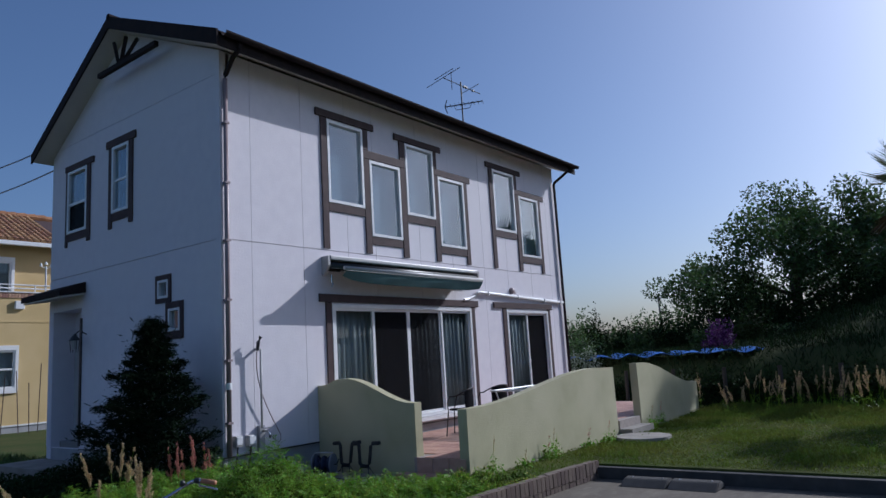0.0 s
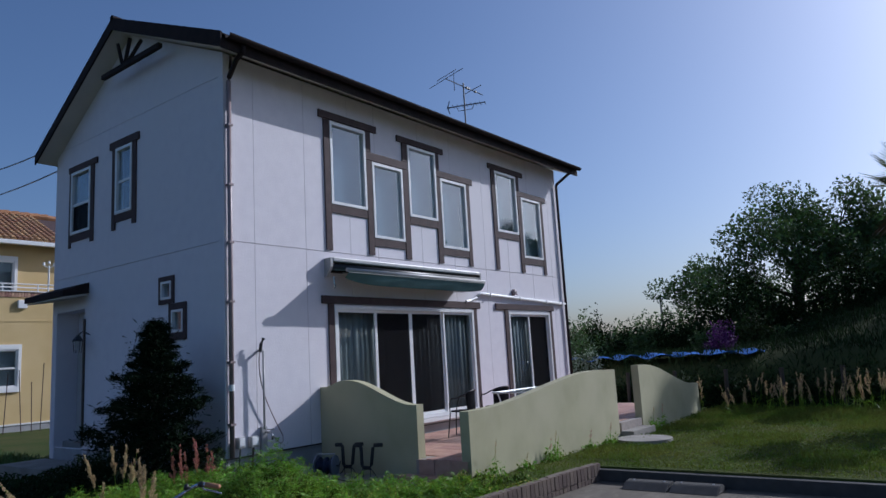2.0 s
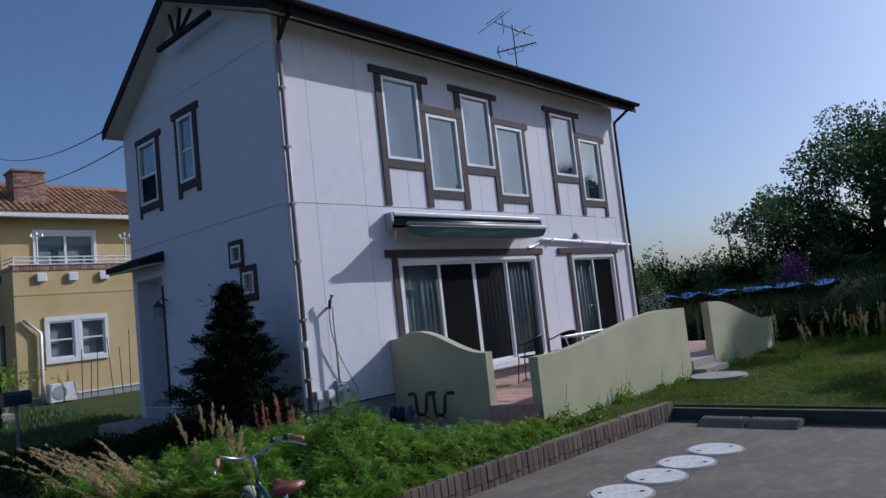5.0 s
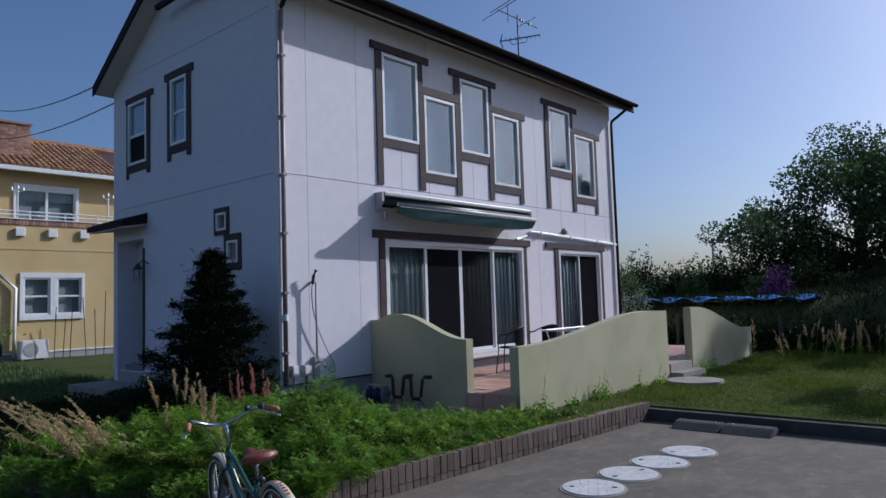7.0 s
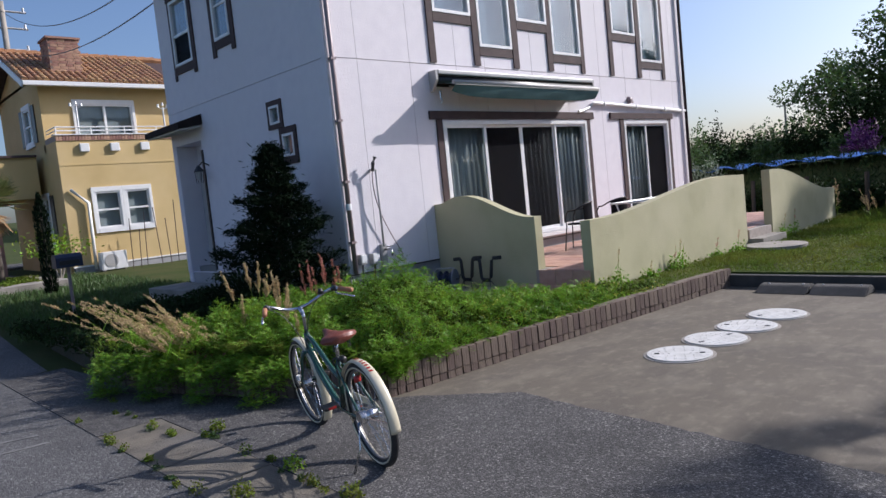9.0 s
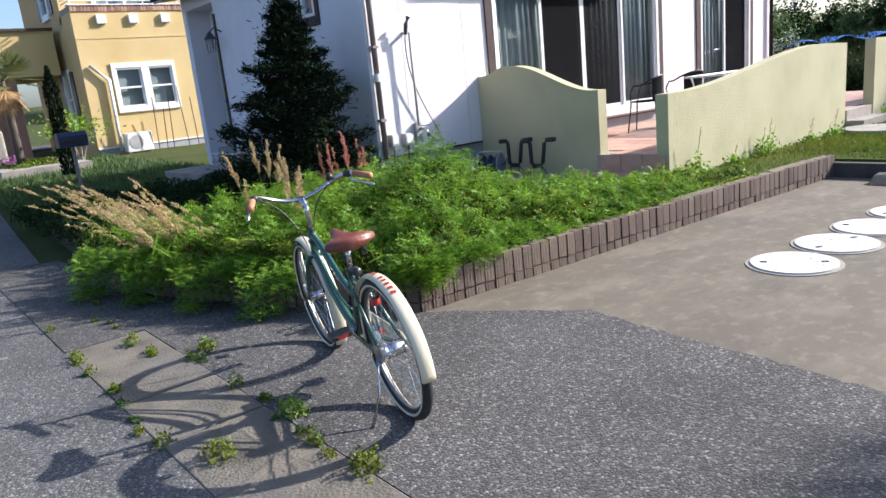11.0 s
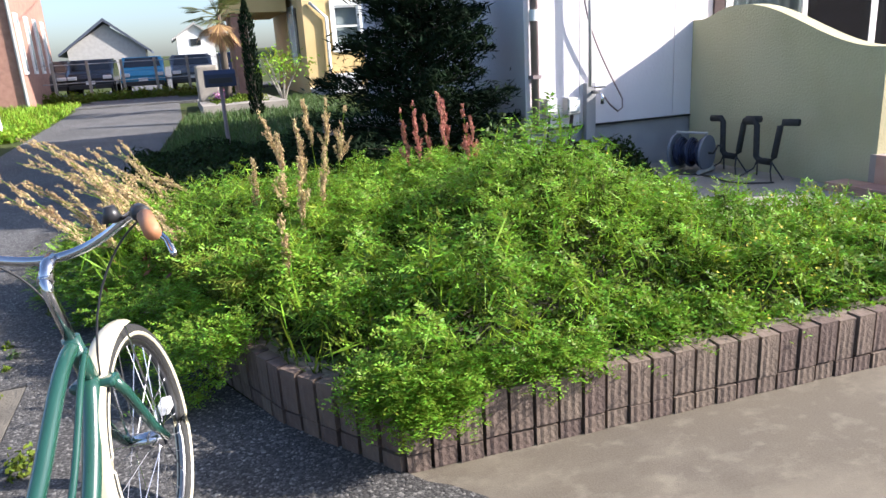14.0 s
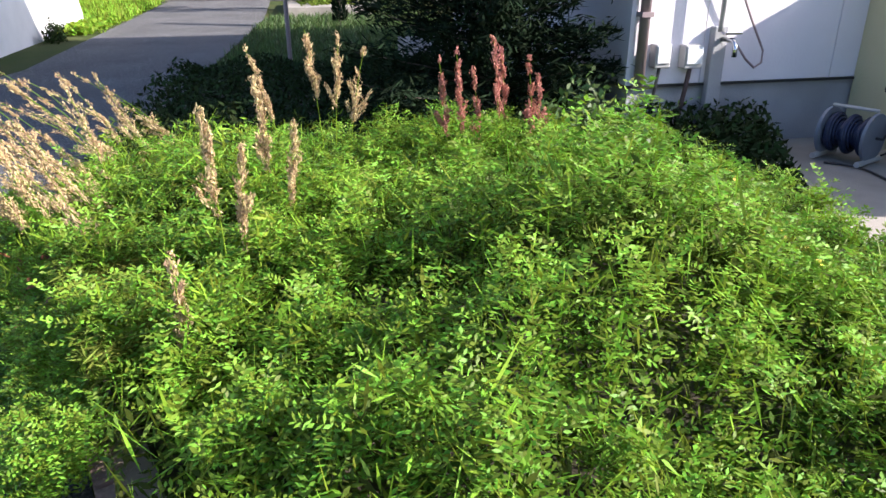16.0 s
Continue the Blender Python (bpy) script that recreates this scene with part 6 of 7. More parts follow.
# ---- planted bed ----
def bed_inside(p):
    x, y = p[:, 0], p[:, 1]
    ok = (x < 3.55 + 0.057 * (y + 2.29)) & (x > -4.2) & (y < 2.0)
    ok &= ~((x > 3.05) & (y < -2.27 + (x - 3.55) * 0.62))
    ok &= ~((x > 1.35) & (x <= 3.05) & (y < -2.58 + (x - 3.05) * 0.385))
    ok &= ~((x <= 1.35) & (y < -3.25 + (x - 1.35) * 0.05))
    ok &= ~((x > -0.1) & (x < 2.35) & (y > -0.05 + 0.14 * x))
    ok &= ~((x <= -0.1) & (y > -0.02))
    ok &= ~((x > 2.3) & (y > 0.2) & (x < 2.45 + 0.12 * y))
    return ok


def bed_height(x, y):
    """How tall the plants stand."""
    h = 0.19 + 0.52 * np.exp(-(((x - 2.45) / 0.62) ** 2 + ((y + 1.25) / 0.62) ** 2))
    h += 0.10 * np.exp(-(((x - 3.2) / 0.4) ** 2 + ((y + 1.9) / 0.4) ** 2))
    h += 0.26 * np.exp(-(((x - 1.55) / 0.8) ** 2 + ((y + 2.4) / 0.6) ** 2))
    h += 0.22 * np.exp(-(((x - 0.9) / 0.6) ** 2 + ((y + 1.2) / 0.6) ** 2))
    h -= 0.10 * smooth_np((y - 0.2) / 0.8)
    h += 0.06 * np.sin(x * 5.1 + 1) * np.sin(y * 4.3) + 0.11 * np.sin(x * 11 + y * 7) * np.sin(y * 13 - x * 3) + 0.04 * np.sin(x * 23) * np.sin(y * 27 + x * 5)
    edge = smooth_np((3.56 + 0.057 * (y + 2.29) - x) / 0.4) * 0.75 + 0.25
    h *= np.where(y > -1.75, edge, 1.0)
    return np.maximum(h, 0.06)


def smooth_np(t):
    t = np.clip(t, 0, 1)
    return t * t * (3 - 2 * t)


def scatter(n, x0, x1, y0, y1, test):
    out = np.empty((0, 2))
    while len(out) < n:
        p = RNG.uniform((x0, y0), (x1, y1), size=(n, 2))
        out = np.vstack([out, p[test(p)]])
    return out[:n]


def sprays(p, z, length, pairs, leaf, width):
    """Pinnate leaves: each a row of small leaflet pairs along a rising midrib."""
    n = len(p)
    ang = RNG.uniform(0, 2 * np.pi, n)
    lift = RNG.uniform(-0.15, 0.9, n)
    d = np.stack([np.cos(ang) * np.cos(lift), np.sin(ang) * np.cos(lift), np.sin(lift)], 1)
    s = np.cross(d, np.array([0, 0, 1.0]))
    s /= np.linalg.norm(s, axis=1, keepdims=True)
    nrm = np.cross(s, d) + unit(n) * 0.35
    base = np.column_stack([p, z])
    ln = length * RNG.uniform(0.7, 1.2, n)
    C, A, NN = [], [], []
    for k in range(pairs):
        f = (k + 0.6) / pairs
        at = base + d * (ln * f)[:, None] - np.array([0, 0, 1.0]) * (0.25 * ln * f * f)[:, None]
        for sg in (1, -1):
            ax = s * sg * 0.9 + d * 0.45 + unit(n) * 0.38
            C.append(at + ax * leaf * 0.45)
            A.append(ax)
            NN.append(nrm)
    return np.vstack(C), np.vstack(A), np.vstack(NN)


# dark-coloured fill low down for the shade inside, fresh sprays on top with gaps
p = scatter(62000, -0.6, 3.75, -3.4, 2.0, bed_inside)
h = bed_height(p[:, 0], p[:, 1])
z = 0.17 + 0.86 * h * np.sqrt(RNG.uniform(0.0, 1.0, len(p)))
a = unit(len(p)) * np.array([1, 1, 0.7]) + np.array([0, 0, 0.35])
solo("weeds", leaves("weeds", np.column_stack([p, z]), a, RNG.uniform(0.03, 0.075, len(p)), RNG.uniform(0.008, 0.017, len(p)), M_SHADEFILL),
     M_SHADEFILL, "dense undergrowth in the raised bed, coloured dark as inner shade", "weeds", "stuff")


def tufts(p):
    """Where fresh growth stands thick: uneven clumps with gaps."""
    x, y = p[:, 0], p[:, 1]
    n_ = np.sin(x * 8.3 + 2.1 * np.sin(y * 5.7)) * np.sin(y * 9.1 + 1.7 * np.sin(x * 6.3)) + 0.6 * np.sin(x * 19 + y * 5) * np.sin(y * 21 - x * 8)
    front = np.where(x > 3.05, -2.27 + (x - 3.55) * 0.62, -2.58 + (x - 3.05) * 0.385)
    return bed_inside(p) & ~((x > 2.62) & (x < 3.28) & (y < front + 0.15)) & (RNG.uniform(0, 1, len(p)) < np.clip(0.62 + 0.55 * n_, 0.10, 1.0))


def lowish(p):
    return tufts(p) & (np.exp(-(((p[:, 0] - 2.45) / 0.75) ** 2 + ((p[:, 1] + 1.25) / 0.75) ** 2)) < RNG.uniform(0.1, 0.9, len(p)))


p = scatter(19000, 0.2, 3.6, -3.4, 1.2, tufts)
h = bed_height(p[:, 0], p[:, 1])
c, a, nn = sprays(p, 0.17 + h * RNG.uniform(0.66, 1.08, len(p)), 0.105, 6, 0.024, 0.009)
nn = nn + unit(len(nn)) * 0.35
solo("vetch", leaves("vetch", c, a, RNG.uniform(0.016, 0.032, len(c)), RNG.uniform(0.0065, 0.012, len(c)), M_WEED, normal=nn),
     M_WEED, "vetch with fine feathered leaves over the bed", "weeds", "stuff")
# brighter narrow-leaved weeds where the bed lies low
p = scatter(30000, -0.4, 3.75, -3.4, 2.0, lowish)
h = bed_height(p[:, 0], p[:, 1])
a = unit(len(p)) * np.array([1, 1, 0.8]) + np.array([0, 0, 0.45])
solo("weeds", leaves("fresh_weeds", np.column_stack([p, 0.17 + h * RNG.uniform(0.62, 1.08, len(p))]), a, RNG.uniform(0.03, 0.075, len(p)), RNG.uniform(0.006, 0.013, len(p)), M_WEED2),
     M_WEED2, "fresh bright green narrow-leaved weeds in the raised bed", "weeds", "stuff")
# thin climbing stems
p = scatter(2600, 0.4, 3.6, -3.3, 1.0, bed_inside)
h = bed_height(p[:, 0], p[:, 1])
a = unit(len(p)) * np.array([1, 1, 0.5]) + np.array([0, 0, 0.75])
solo("stems", leaves("stems", np.column_stack([p, 0.17 + h * RNG.uniform(0.75, 1.08, len(p))]), a, RNG.uniform(0.12, 0.24, len(p)), 0.0045, M_WEED2),
     M_WEED2, "thin pale green stems twining through the weeds", "weeds", "stuff")
# small yellow flowers in the low strip, and withered dock leaves by the lane
M_YELLOW = material("yellow_petal", (0.62, 0.50, 0.04), (0.5, 0.42, 0.05), 9, 0.7, island=0.3)
p = scatter(900, 2.5, 3.75, -0.9, 2.0, lambda q: bed_inside(q) & (np.sin(q[:, 0] * 7) * np.sin(q[:, 1] * 4 + 1) > 0.1))
solo("yellow_flowers", leaves("yellow_flowers", np.column_stack([p, 0.185 + 1.03 * bed_height(p[:, 0], p[:, 1])]), unit(len(p)), 0.014, 0.012, M_YELLOW), M_YELLOW, "tiny yellow flowers among the low weeds", "flowers", "stuff")
M_WITHER = material("withered_leaf", (0.15, 0.04, 0.018), (0.11, 0.055, 0.022), 9, 0.7, island=0.4)
p = RNG.normal(size=(150, 2)) * np.array([0.13, 0.10]) + np.array([1.80, -2.98])
solo("withered_leaves", leaves("withered_leaves", np.column_stack([p, RNG.uniform(0.22, 0.42, len(p))]), unit(len(p)), RNG.uniform(0.03, 0.065, len(p)), 0.018, M_WITHER), M_WITHER, "withered red-brown dock leaves at the edge of the bed", "leaves", "stuff")
# creepers that hang over the block edging
n = 9500
t = RNG.uniform(0, 1, n)
ex = np.where(t < 0.3, 3.57, 3.57 - (t - 0.3) / 0.7 * 3.0)
ey = np.where(t < 0.3, -2.29 + (t / 0.3) ** 1.5 * 0.75, np.where(ex > 3.07, -2.29 - (3.57 - ex) * 0.62, -2.60 - (3.07 - ex) * 0.38))
reach = np.where(t > 0.47, 0.24 + 0.13 * np.sin(t * 46 - 22.6), 0.05 + 0.03 * np.sin(t * 30))
reach = np.where((t < 0.14) | ((t > 0.3) & (t < 0.335)), 0.095, reach)
keep = (t < 0.14) | ((t > 0.3) & (t < 0.335)) | (t > 0.47) | ((t < 0.3) & (RNG.uniform(0, 1, n) < 0.3))
t, ex, ey, reach = t[keep], ex[keep], ey[keep], reach[keep]
n = len(t)
out = RNG.uniform(-0.15, 1.0, n) * reach
p = np.column_stack([ex + out * np.where(t < 0.3, 0.9, 0.38), ey - out * np.where(t < 0.3, 0.1, 0.92)])
z = 0.36 - np.abs(RNG.normal(0, 0.06, n)) - np.clip(out, 0, 1) * RNG.uniform(0.1, 1.4, n)
z = np.maximum(z, 0.04)
c, a, nn = sprays(p, z, 0.08, 6, 0.017, 0.006)
solo("vetch", leaves("vetch_trail", c, a, RNG.uniform(0.013, 0.022, len(c)), RNG.uniform(0.006, 0.009, len(c)), M_WEED, normal=nn),
     M_WEED, "vetch trailing over the block edging", "weeds", "stuff")
# ground cover towards the road, house shade put into its dark leaf colour
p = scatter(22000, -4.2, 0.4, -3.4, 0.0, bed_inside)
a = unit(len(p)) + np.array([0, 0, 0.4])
solo("ground_cover", leaves("ground_cover", np.column_stack([p, 0.17 + RNG.uniform(0, 1, len(p)) * (0.12 + 0.16 * np.abs(np.sin(p[:, 0] * 2.3) * np.sin(p[:, 1] * 3.1)) + 0.08 * smooth_np((p[:, 0] + 4.2) / 1.5))]), a, 0.07, 0.025, M_HEDGE_SHADE), M_HEDGE_SHADE, "ground cover coloured dark green for the shade of the house", "weeds", "stuff")



# dry thin patch by the front edge and mixed grass coloured for shade
p = scatter(5200, 1.5, 2.75, -3.2, -2.4, lambda q: bed_inside(q) & (((q[:, 0] - 2.1) / 0.6) ** 2 + ((q[:, 1] + 2.78) / 0.26) ** 2 < 1))
solo("dry_grass", leaves("dry_grass", np.column_stack([p, 0.36 + RNG.uniform(0, 0.10, len(p))]), unit(len(p)) * np.array([1, 1, 0.35]), RNG.uniform(0.05, 0.1, len(p)), 0.006, M_GRASS), M_GRASS, "thin pale dry grass at the edge of the bed", "grass", "stuff")
p = scatter(16000, -16.0, -4.0, -3.6, 1.0, lambda q: (q[:, 1] > -3.5 - 0.075 * np.maximum(q[:, 0] + 1.2, -11.0)) & ~((q[:, 0] < -12.1) & (q[:, 1] < -0.2)) & ~((q[:, 0] > -5.7) & (q[:, 1] > -0.8)))
hh = RNG.uniform(0.10, 0.28, len(p))
zz = np.array([rise(q) for q in p[:, 0]])
# tree-leaf green here stands in for shadow over the side grass
solo("side_grass", leaves("side_grass", np.column_stack([p, zz + hh * 0.4 - 0.02]), RNG.normal(size=(len(p), 3)) * 0.4 + np.array([0, 0, 1.0]), hh, 0.02, M_TREELEAF), M_TREELEAF, "rough grass between the lane and the yellow house", "grass", "stuff")
p = scatter(7000, -20.0, -12.0, -9.5, -5.6, lambda q: (q[:, 1] < -5.75) & ((q[:, 0] < -12.4) | (q[:, 1] > -6.45) | (q[:, 1] < -6.85)))
hh = RNG.uniform(0.12, 0.3, len(p))
solo("verge_meadow", leaves("verge_meadow", np.column_stack([p, np.array([rise(q) for q in p[:, 0]]) + hh * 0.4]), RNG.normal(size=(len(p), 3)) * 0.4 + np.array([0, 0, 1.0]), hh, 0.03, M_WEED2), M_WEED2, "bright green grass beyond the white wall", "grass", "stuff")
p = scatter(2600, 0.4, 3.5, -3.2, 1.6, bed_inside)
h = bed_height(p[:, 0], p[:, 1])
ln = RNG.uniform(0.10, 0.24, len(p))
solo("long_grass", leaves("long_grass", np.column_stack([p, 0.17 + h * RNG.uniform(0.7, 1.0, len(p))]), RNG.normal(size=(len(p), 3)) * 0.55 + np.array([0, 0, 1.0]), ln, RNG.uniform(0.005, 0.011, len(p)), M_WEED2), M_WEED2, "long bright grass blades among the weeds", "grass", "stuff")

# ---- conifer at the house corner ----
cf = thing("conifer", "conical conifer growing beside the house corner, needles darkened for shade", "tree", at=(-0.42, -0.80, 0.17))
loc_part("trunk", T([(0, 0, -0.1), (0.03, 0, 2.25)], 0.06, 8, 0.015), M_BARK, cf)
rg = np.random.default_rng(12)
C_, A_ = [], []
bm = bmesh.new()
for k in range(84):
    f = (k / 83) ** 0.9
    z0 = 0.12 + 2.2 * f
    ln = (0.92 * (1 - f) ** 0.85 + 0.06) * rg.choice((0.72, 0.85, 1.0, 1.12)) * rg.uniform(0.92, 1.08)
    a = k * 2.399 + rg.uniform(-0.3, 0.3)
    up_ = rg.uniform(0.08, 0.42)
    d = np.array([math.cos(a), math.sin(a), up_])
    tube(bm, [(0.02, 0, z0), tuple(d * ln + np.array([0, 0, z0]))], 0.010, 4, 0.003)
    m = int(640 * ln + 130)
    t = rg.uniform(0.12, 1.08, m)
    base = np.array([0, 0, z0]) + d * (t * ln)[:, None]
    spread = (0.17 * (1.1 - t) + 0.03)[:, None] * rg.normal(size=(m, 3)) * np.array([1, 1, 0.5]) * (0.4 + ln)
    C_.append(base + spread)
    A_.append(d * 0.8 + rg.normal(size=(m, 3)) * 0.5)
tagged(loc_part("branch_framework", bm, M_BARK, cf), kind="stuff")
C_, A_ = np.vstack(C_), np.vstack(A_)
# dark needle colour carries the shade within the crown
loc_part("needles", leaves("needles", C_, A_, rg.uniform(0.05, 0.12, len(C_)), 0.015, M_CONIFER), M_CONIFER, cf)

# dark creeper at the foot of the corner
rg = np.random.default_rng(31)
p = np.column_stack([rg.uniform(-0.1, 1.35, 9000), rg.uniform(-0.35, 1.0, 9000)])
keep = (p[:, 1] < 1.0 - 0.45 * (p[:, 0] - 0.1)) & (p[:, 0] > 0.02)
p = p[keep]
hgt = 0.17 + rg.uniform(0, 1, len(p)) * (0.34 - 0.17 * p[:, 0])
solo("creeper", leaves("creeper", np.column_stack([p, hgt]), unit(len(p)), 0.06, 0.028, M_HEDGE_SHADE), M_HEDGE_SHADE, "dark low creeper at the foot of the house wall", "plants", "stuff")
bush("shrub", 0.55, -0.55, 0.15, 0.55, 0.45, 0.62, M_TREELEAF, "leafy green shrub near the house corner", 2600, 0.055, 13)
bush("shrub", 1.05, -0.75, 0.15, 0.5, 0.45, 0.55, M_WEED, "leafy light green shrub near the red grass", 2600, 0.05, 14)


# ---- tall grasses ----
def plume(x, y, z0, h, mat, label, lean=(0, 0), head=0.32, fat=0.028, n=240, seed=0, cat="grass", grain=1.35):
    rg_ = np.random.default_rng(seed)
    g = thing("seed_grass", label, cat, at=(x, y, z0))
    def at(f):
        return np.array([lean[0] * f * f, lean[1] * f * f, h * f])
    loc_part("stalk", T([tuple(at(k / 8)) for k in range(9)], 0.0035, 5, 0.0015), M_WEED2, g)
    # side branchlets in loose whorls up the head, each beaded with seeds
    m = max(7, int(head / 0.022))
    k = np.sort(rg_.uniform(0, 1, m))
    root = np.array([at(1 - head / h * (1 - q)) for q in k])
    axis = np.array([lean[0] * 1.6, lean[1] * 1.6, h])
    axis /= np.linalg.norm(axis)
    out = rg_.normal(size=(m, 3))
    out -= (out @ axis)[:, None] * axis
    out /= np.linalg.norm(out, axis=1, keepdims=True)
    way = axis + out * rg_.uniform(0.15, 0.55, m)[:, None] * (1.15 - 0.7 * k)[:, None]
    reach = (0.025 + fat * 4.2 * (1 - k) * rg_.uniform(0.5, 1.2, m))
    pick = rg_.choice(m, n, p=reach / reach.sum())
    f = rg_.uniform(0, 1, n)
    base = root[pick] + way[pick] * (reach[pick] * f)[:, None]
    off = rg_.normal(size=(n, 3)) * (0.0022 + fat * 0.16)
    ax = way[pick] + rg_.normal(size=(n, 3)) * 0.45
    loc_part("seed_head", leaves("seed_head", base + off, ax, grain * rg_.uniform(0.008, 0.017, n), grain * rg_.uniform(0.003, 0.0055, n), mat), mat, g)
    m = 6
    c = np.array([at(q) for q in rg_.uniform(0.1, 0.45, m)]) + rg_.normal(size=(m, 3)) * 0.03
    loc_part("blade", leaves("blade", c, rg_.normal(size=(m, 3)) + np.array([0, 0, 1.2]), 0.26, 0.009, M_WEED2), M_WEED2, g)
    return g


STR, RD = "tall dry straw-coloured grass with a feathery seed head", "rust-red dock stalk with a dense seed head"
for k, (x, y, top, ln) in enumerate(((2.2, -2.39, 0.98, (0.02, -0.02)), (2.22, -2.34, 0.86, (-0.03, 0.03)), (1.9, -2.24, 1.01, (-0.02, -0.03)), (1.92, -2.2, 0.88, (0.03, 0.05)), (1.0, -2.02, 1.10, (-0.04, -0.06)),
                                     (1.02, -1.98, 1.06, (-0.02, 0.05)), (1.0, -1.92, 1.00, (0.02, 0.10)), (1.0, -2.2, 1.02, (-0.05, -0.15)), (2.6, -2.48, 0.68, (0, 0)), (1.6, -2.5, 0.8, (0.02, 0.02)))):
    plume(x, y, 0.17, top - 0.17, M_STRAW, STR, ln, 0.34, 0.022, 900, 100 + k)
for k, (y, top) in enumerate(((-1.43, 0.96), (-1.36, 1.0), (-1.19, 1.06), (-1.14, 1.0), (-1.01, 0.97), (-0.98, 0.9), (-1.27, 0.92))):
    plume(1.12 + 0.03 * (k % 3), y, 0.17, top - 0.17, M_REDSEED, RD, (0.02 * (k % 2), -0.05), 0.36, 0.018, 850, 140 + k, "dock")
rg = np.random.default_rng(77)
for k in range(34):
    x, y = rg.uniform(0.0, 1.9), rg.uniform(-3.22, -2.7)
    plume(x, y, 0.17, rg.uniform(0.50, 0.80), M_STRAW, "dry feathery grass leaning out over the lane", (-rg.uniform(0.05, 0.40), -rg.uniform(0.20, 0.75)), 0.40, 0.022, 620, 200 + k)

# ---- lawn ----
def on_lawn(p):
    return ((p[:, 0] > 2.92) & (p[:, 1] > 3.48)) | ((p[:, 0] > 2.9) & (p[:, 0] < 3.46 + 0.057 * (p[:, 1] + 2.29)) & (p[:, 1] > 1.0))


p = scatter(80000, 2.9, 9.5, 1.0, 12.0, on_lawn)
tall = 0.03 + 0.05 * (np.sin(p[:, 0] * 2.1) * np.sin(p[:, 1] * 1.7) > 0.2) + 0.10 * smooth_np((p[:, 1] - 8.0) / 3.0)
hh = tall * RNG.uniform(0.6, 1.4, len(p))
a = RNG.normal(size=(len(p), 3)) * 0.45 + np.array([0, 0, 1.0])
solo("grass_blades", leaves("grass_blades", np.column_stack([p, 0.18 + hh * 0.42]), a, hh, RNG.uniform(0.006, 0.014, len(p)), M_GRASS), M_GRASS, "short green grass blades of the lawn", "grass", "stuff")
p = scatter(6000, 2.9, 9.5, 3.6, 12.0, on_lawn)
solo("clover", leaves("clover", np.column_stack([p, 0.19 + RNG.uniform(0, 0.05, len(p))]), unit(len(p)) * np.array([1, 1, 0.3]), 0.045, 0.026, M_GRASS), M_GRASS, "broad-leaved weeds in the lawn", "weeds", "stuff")
rg = np.random.default_rng(99)
for k in range(80):
    x, y = rg.uniform(2.6, 9.0), rg.uniform(10.2, 11.7)
    plume(x, y, 0.17, rg.uniform(0.5, 0.95), M_STRAW, "dry seeding grass at the back of the lawn", (rg.uniform(-0.15, 0.15), rg.uniform(-0.1, 0.1)), 0.34, 0.03, 190, 300 + k, grain=2.4)
for k, (x, y, s) in enumerate(((2.98, 2.1, 0.5), (2.97, 3.6, 0.35), (2.98, 3.75, 0.45), (2.99, 4.9, 0.3), (3.02, 7.6, 0.45), (3.05, 8.0, 0.5), (2.98, 2.9, 0.25), (3.03, 5.6, 0.35))):
    bush("wall_weed", x, y, 0.15, 0.13, 0.28, s * 0.6, M_WEED, "green weed clump against the stucco wall", 170, 0.05, 400 + k, "weeds")["kind"] = "stuff"
    plume(x, y, 0.17, s, M_REDSEED if k % 2 else M_STRAW, "thin weed stalk against the stucco wall", (0.02, 0.04), 0.2, 0.012, 70, 420 + k)
rg = np.random.default_rng(64)
for k in range(44):
    x = 0.5 + 4.6 * rg.uniform() if k < 30 else 0.6 + 3.4 * rg.uniform()
    y = (-3.62 if k < 30 else -4.12) + rg.uniform(-0.05, 0.05) - (0.16 if 1.6 < x < 2.8 and k < 30 else 0)
    q = rg.choice((0.35, 0.5, 0.6, 0.85))
    bush("crack_weed", x, y, 0.0, 0.10 * q, 0.07 * q, 0.10 * q, (M_GRASS, M_GRASS, M_TREELEAF)[k % 3], "small yellow-green weed in a crack of the paving", int(60 * q + 25), 0.022, 450 + k, "weeds")
for k, (x, y) in enumerate(((2.98, -3.49), (4.21, -3.57), (4.32, -3.98), (4.89, -3.62))):
    bush("crack_weed", x, y, 0.0, 0.10, 0.08, 0.11, M_WEED2 if k == 1 else M_GRASS, "leafy weed tuft growing between the concrete slabs", 170, 0.026, 480 + k, "weeds")

# ---- bank, hedge and trees behind ----
tree("tree", 2.4, 25.3, 1.5, 6.4, 4.5, M_TREELEAF, "broad spreading leafy tree on the bank behind the lawn", 27000, 0.17, (0.3, 0), 0.28, 0.12, 3, 0.8)
tree("tree", 6.9, 25.7, 2.0, 5.8, 3.8, M_TREELEAF, "leafy tree on the grassy bank", 26000, 0.17, (0.3, 0), 0.16, 0.12, 5, 0.8)
tree("tree", 11.6, 25.0, 2.4, 5.6, 3.5, M_TREELEAF, "leafy tree on the grassy bank", 14000, 0.17, (0.3, 0), 0.16, 0.15, 8, 0.8)
rg = np.random.default_rng(55)
# near-black leaves give these bank shrubs their shade by colour
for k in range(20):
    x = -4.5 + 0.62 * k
    bush("bank_shrub", x, 12.2 + 0.3 * math.sin(k * 1.7), 0.15, 0.6, 0.5, 1.05 + 0.15 * math.sin(k * 2.3), M_HEDGE_SHADE, "shrub covering the bank behind the lawn, darkened for shade", 1500, 0.09, 500 + k)
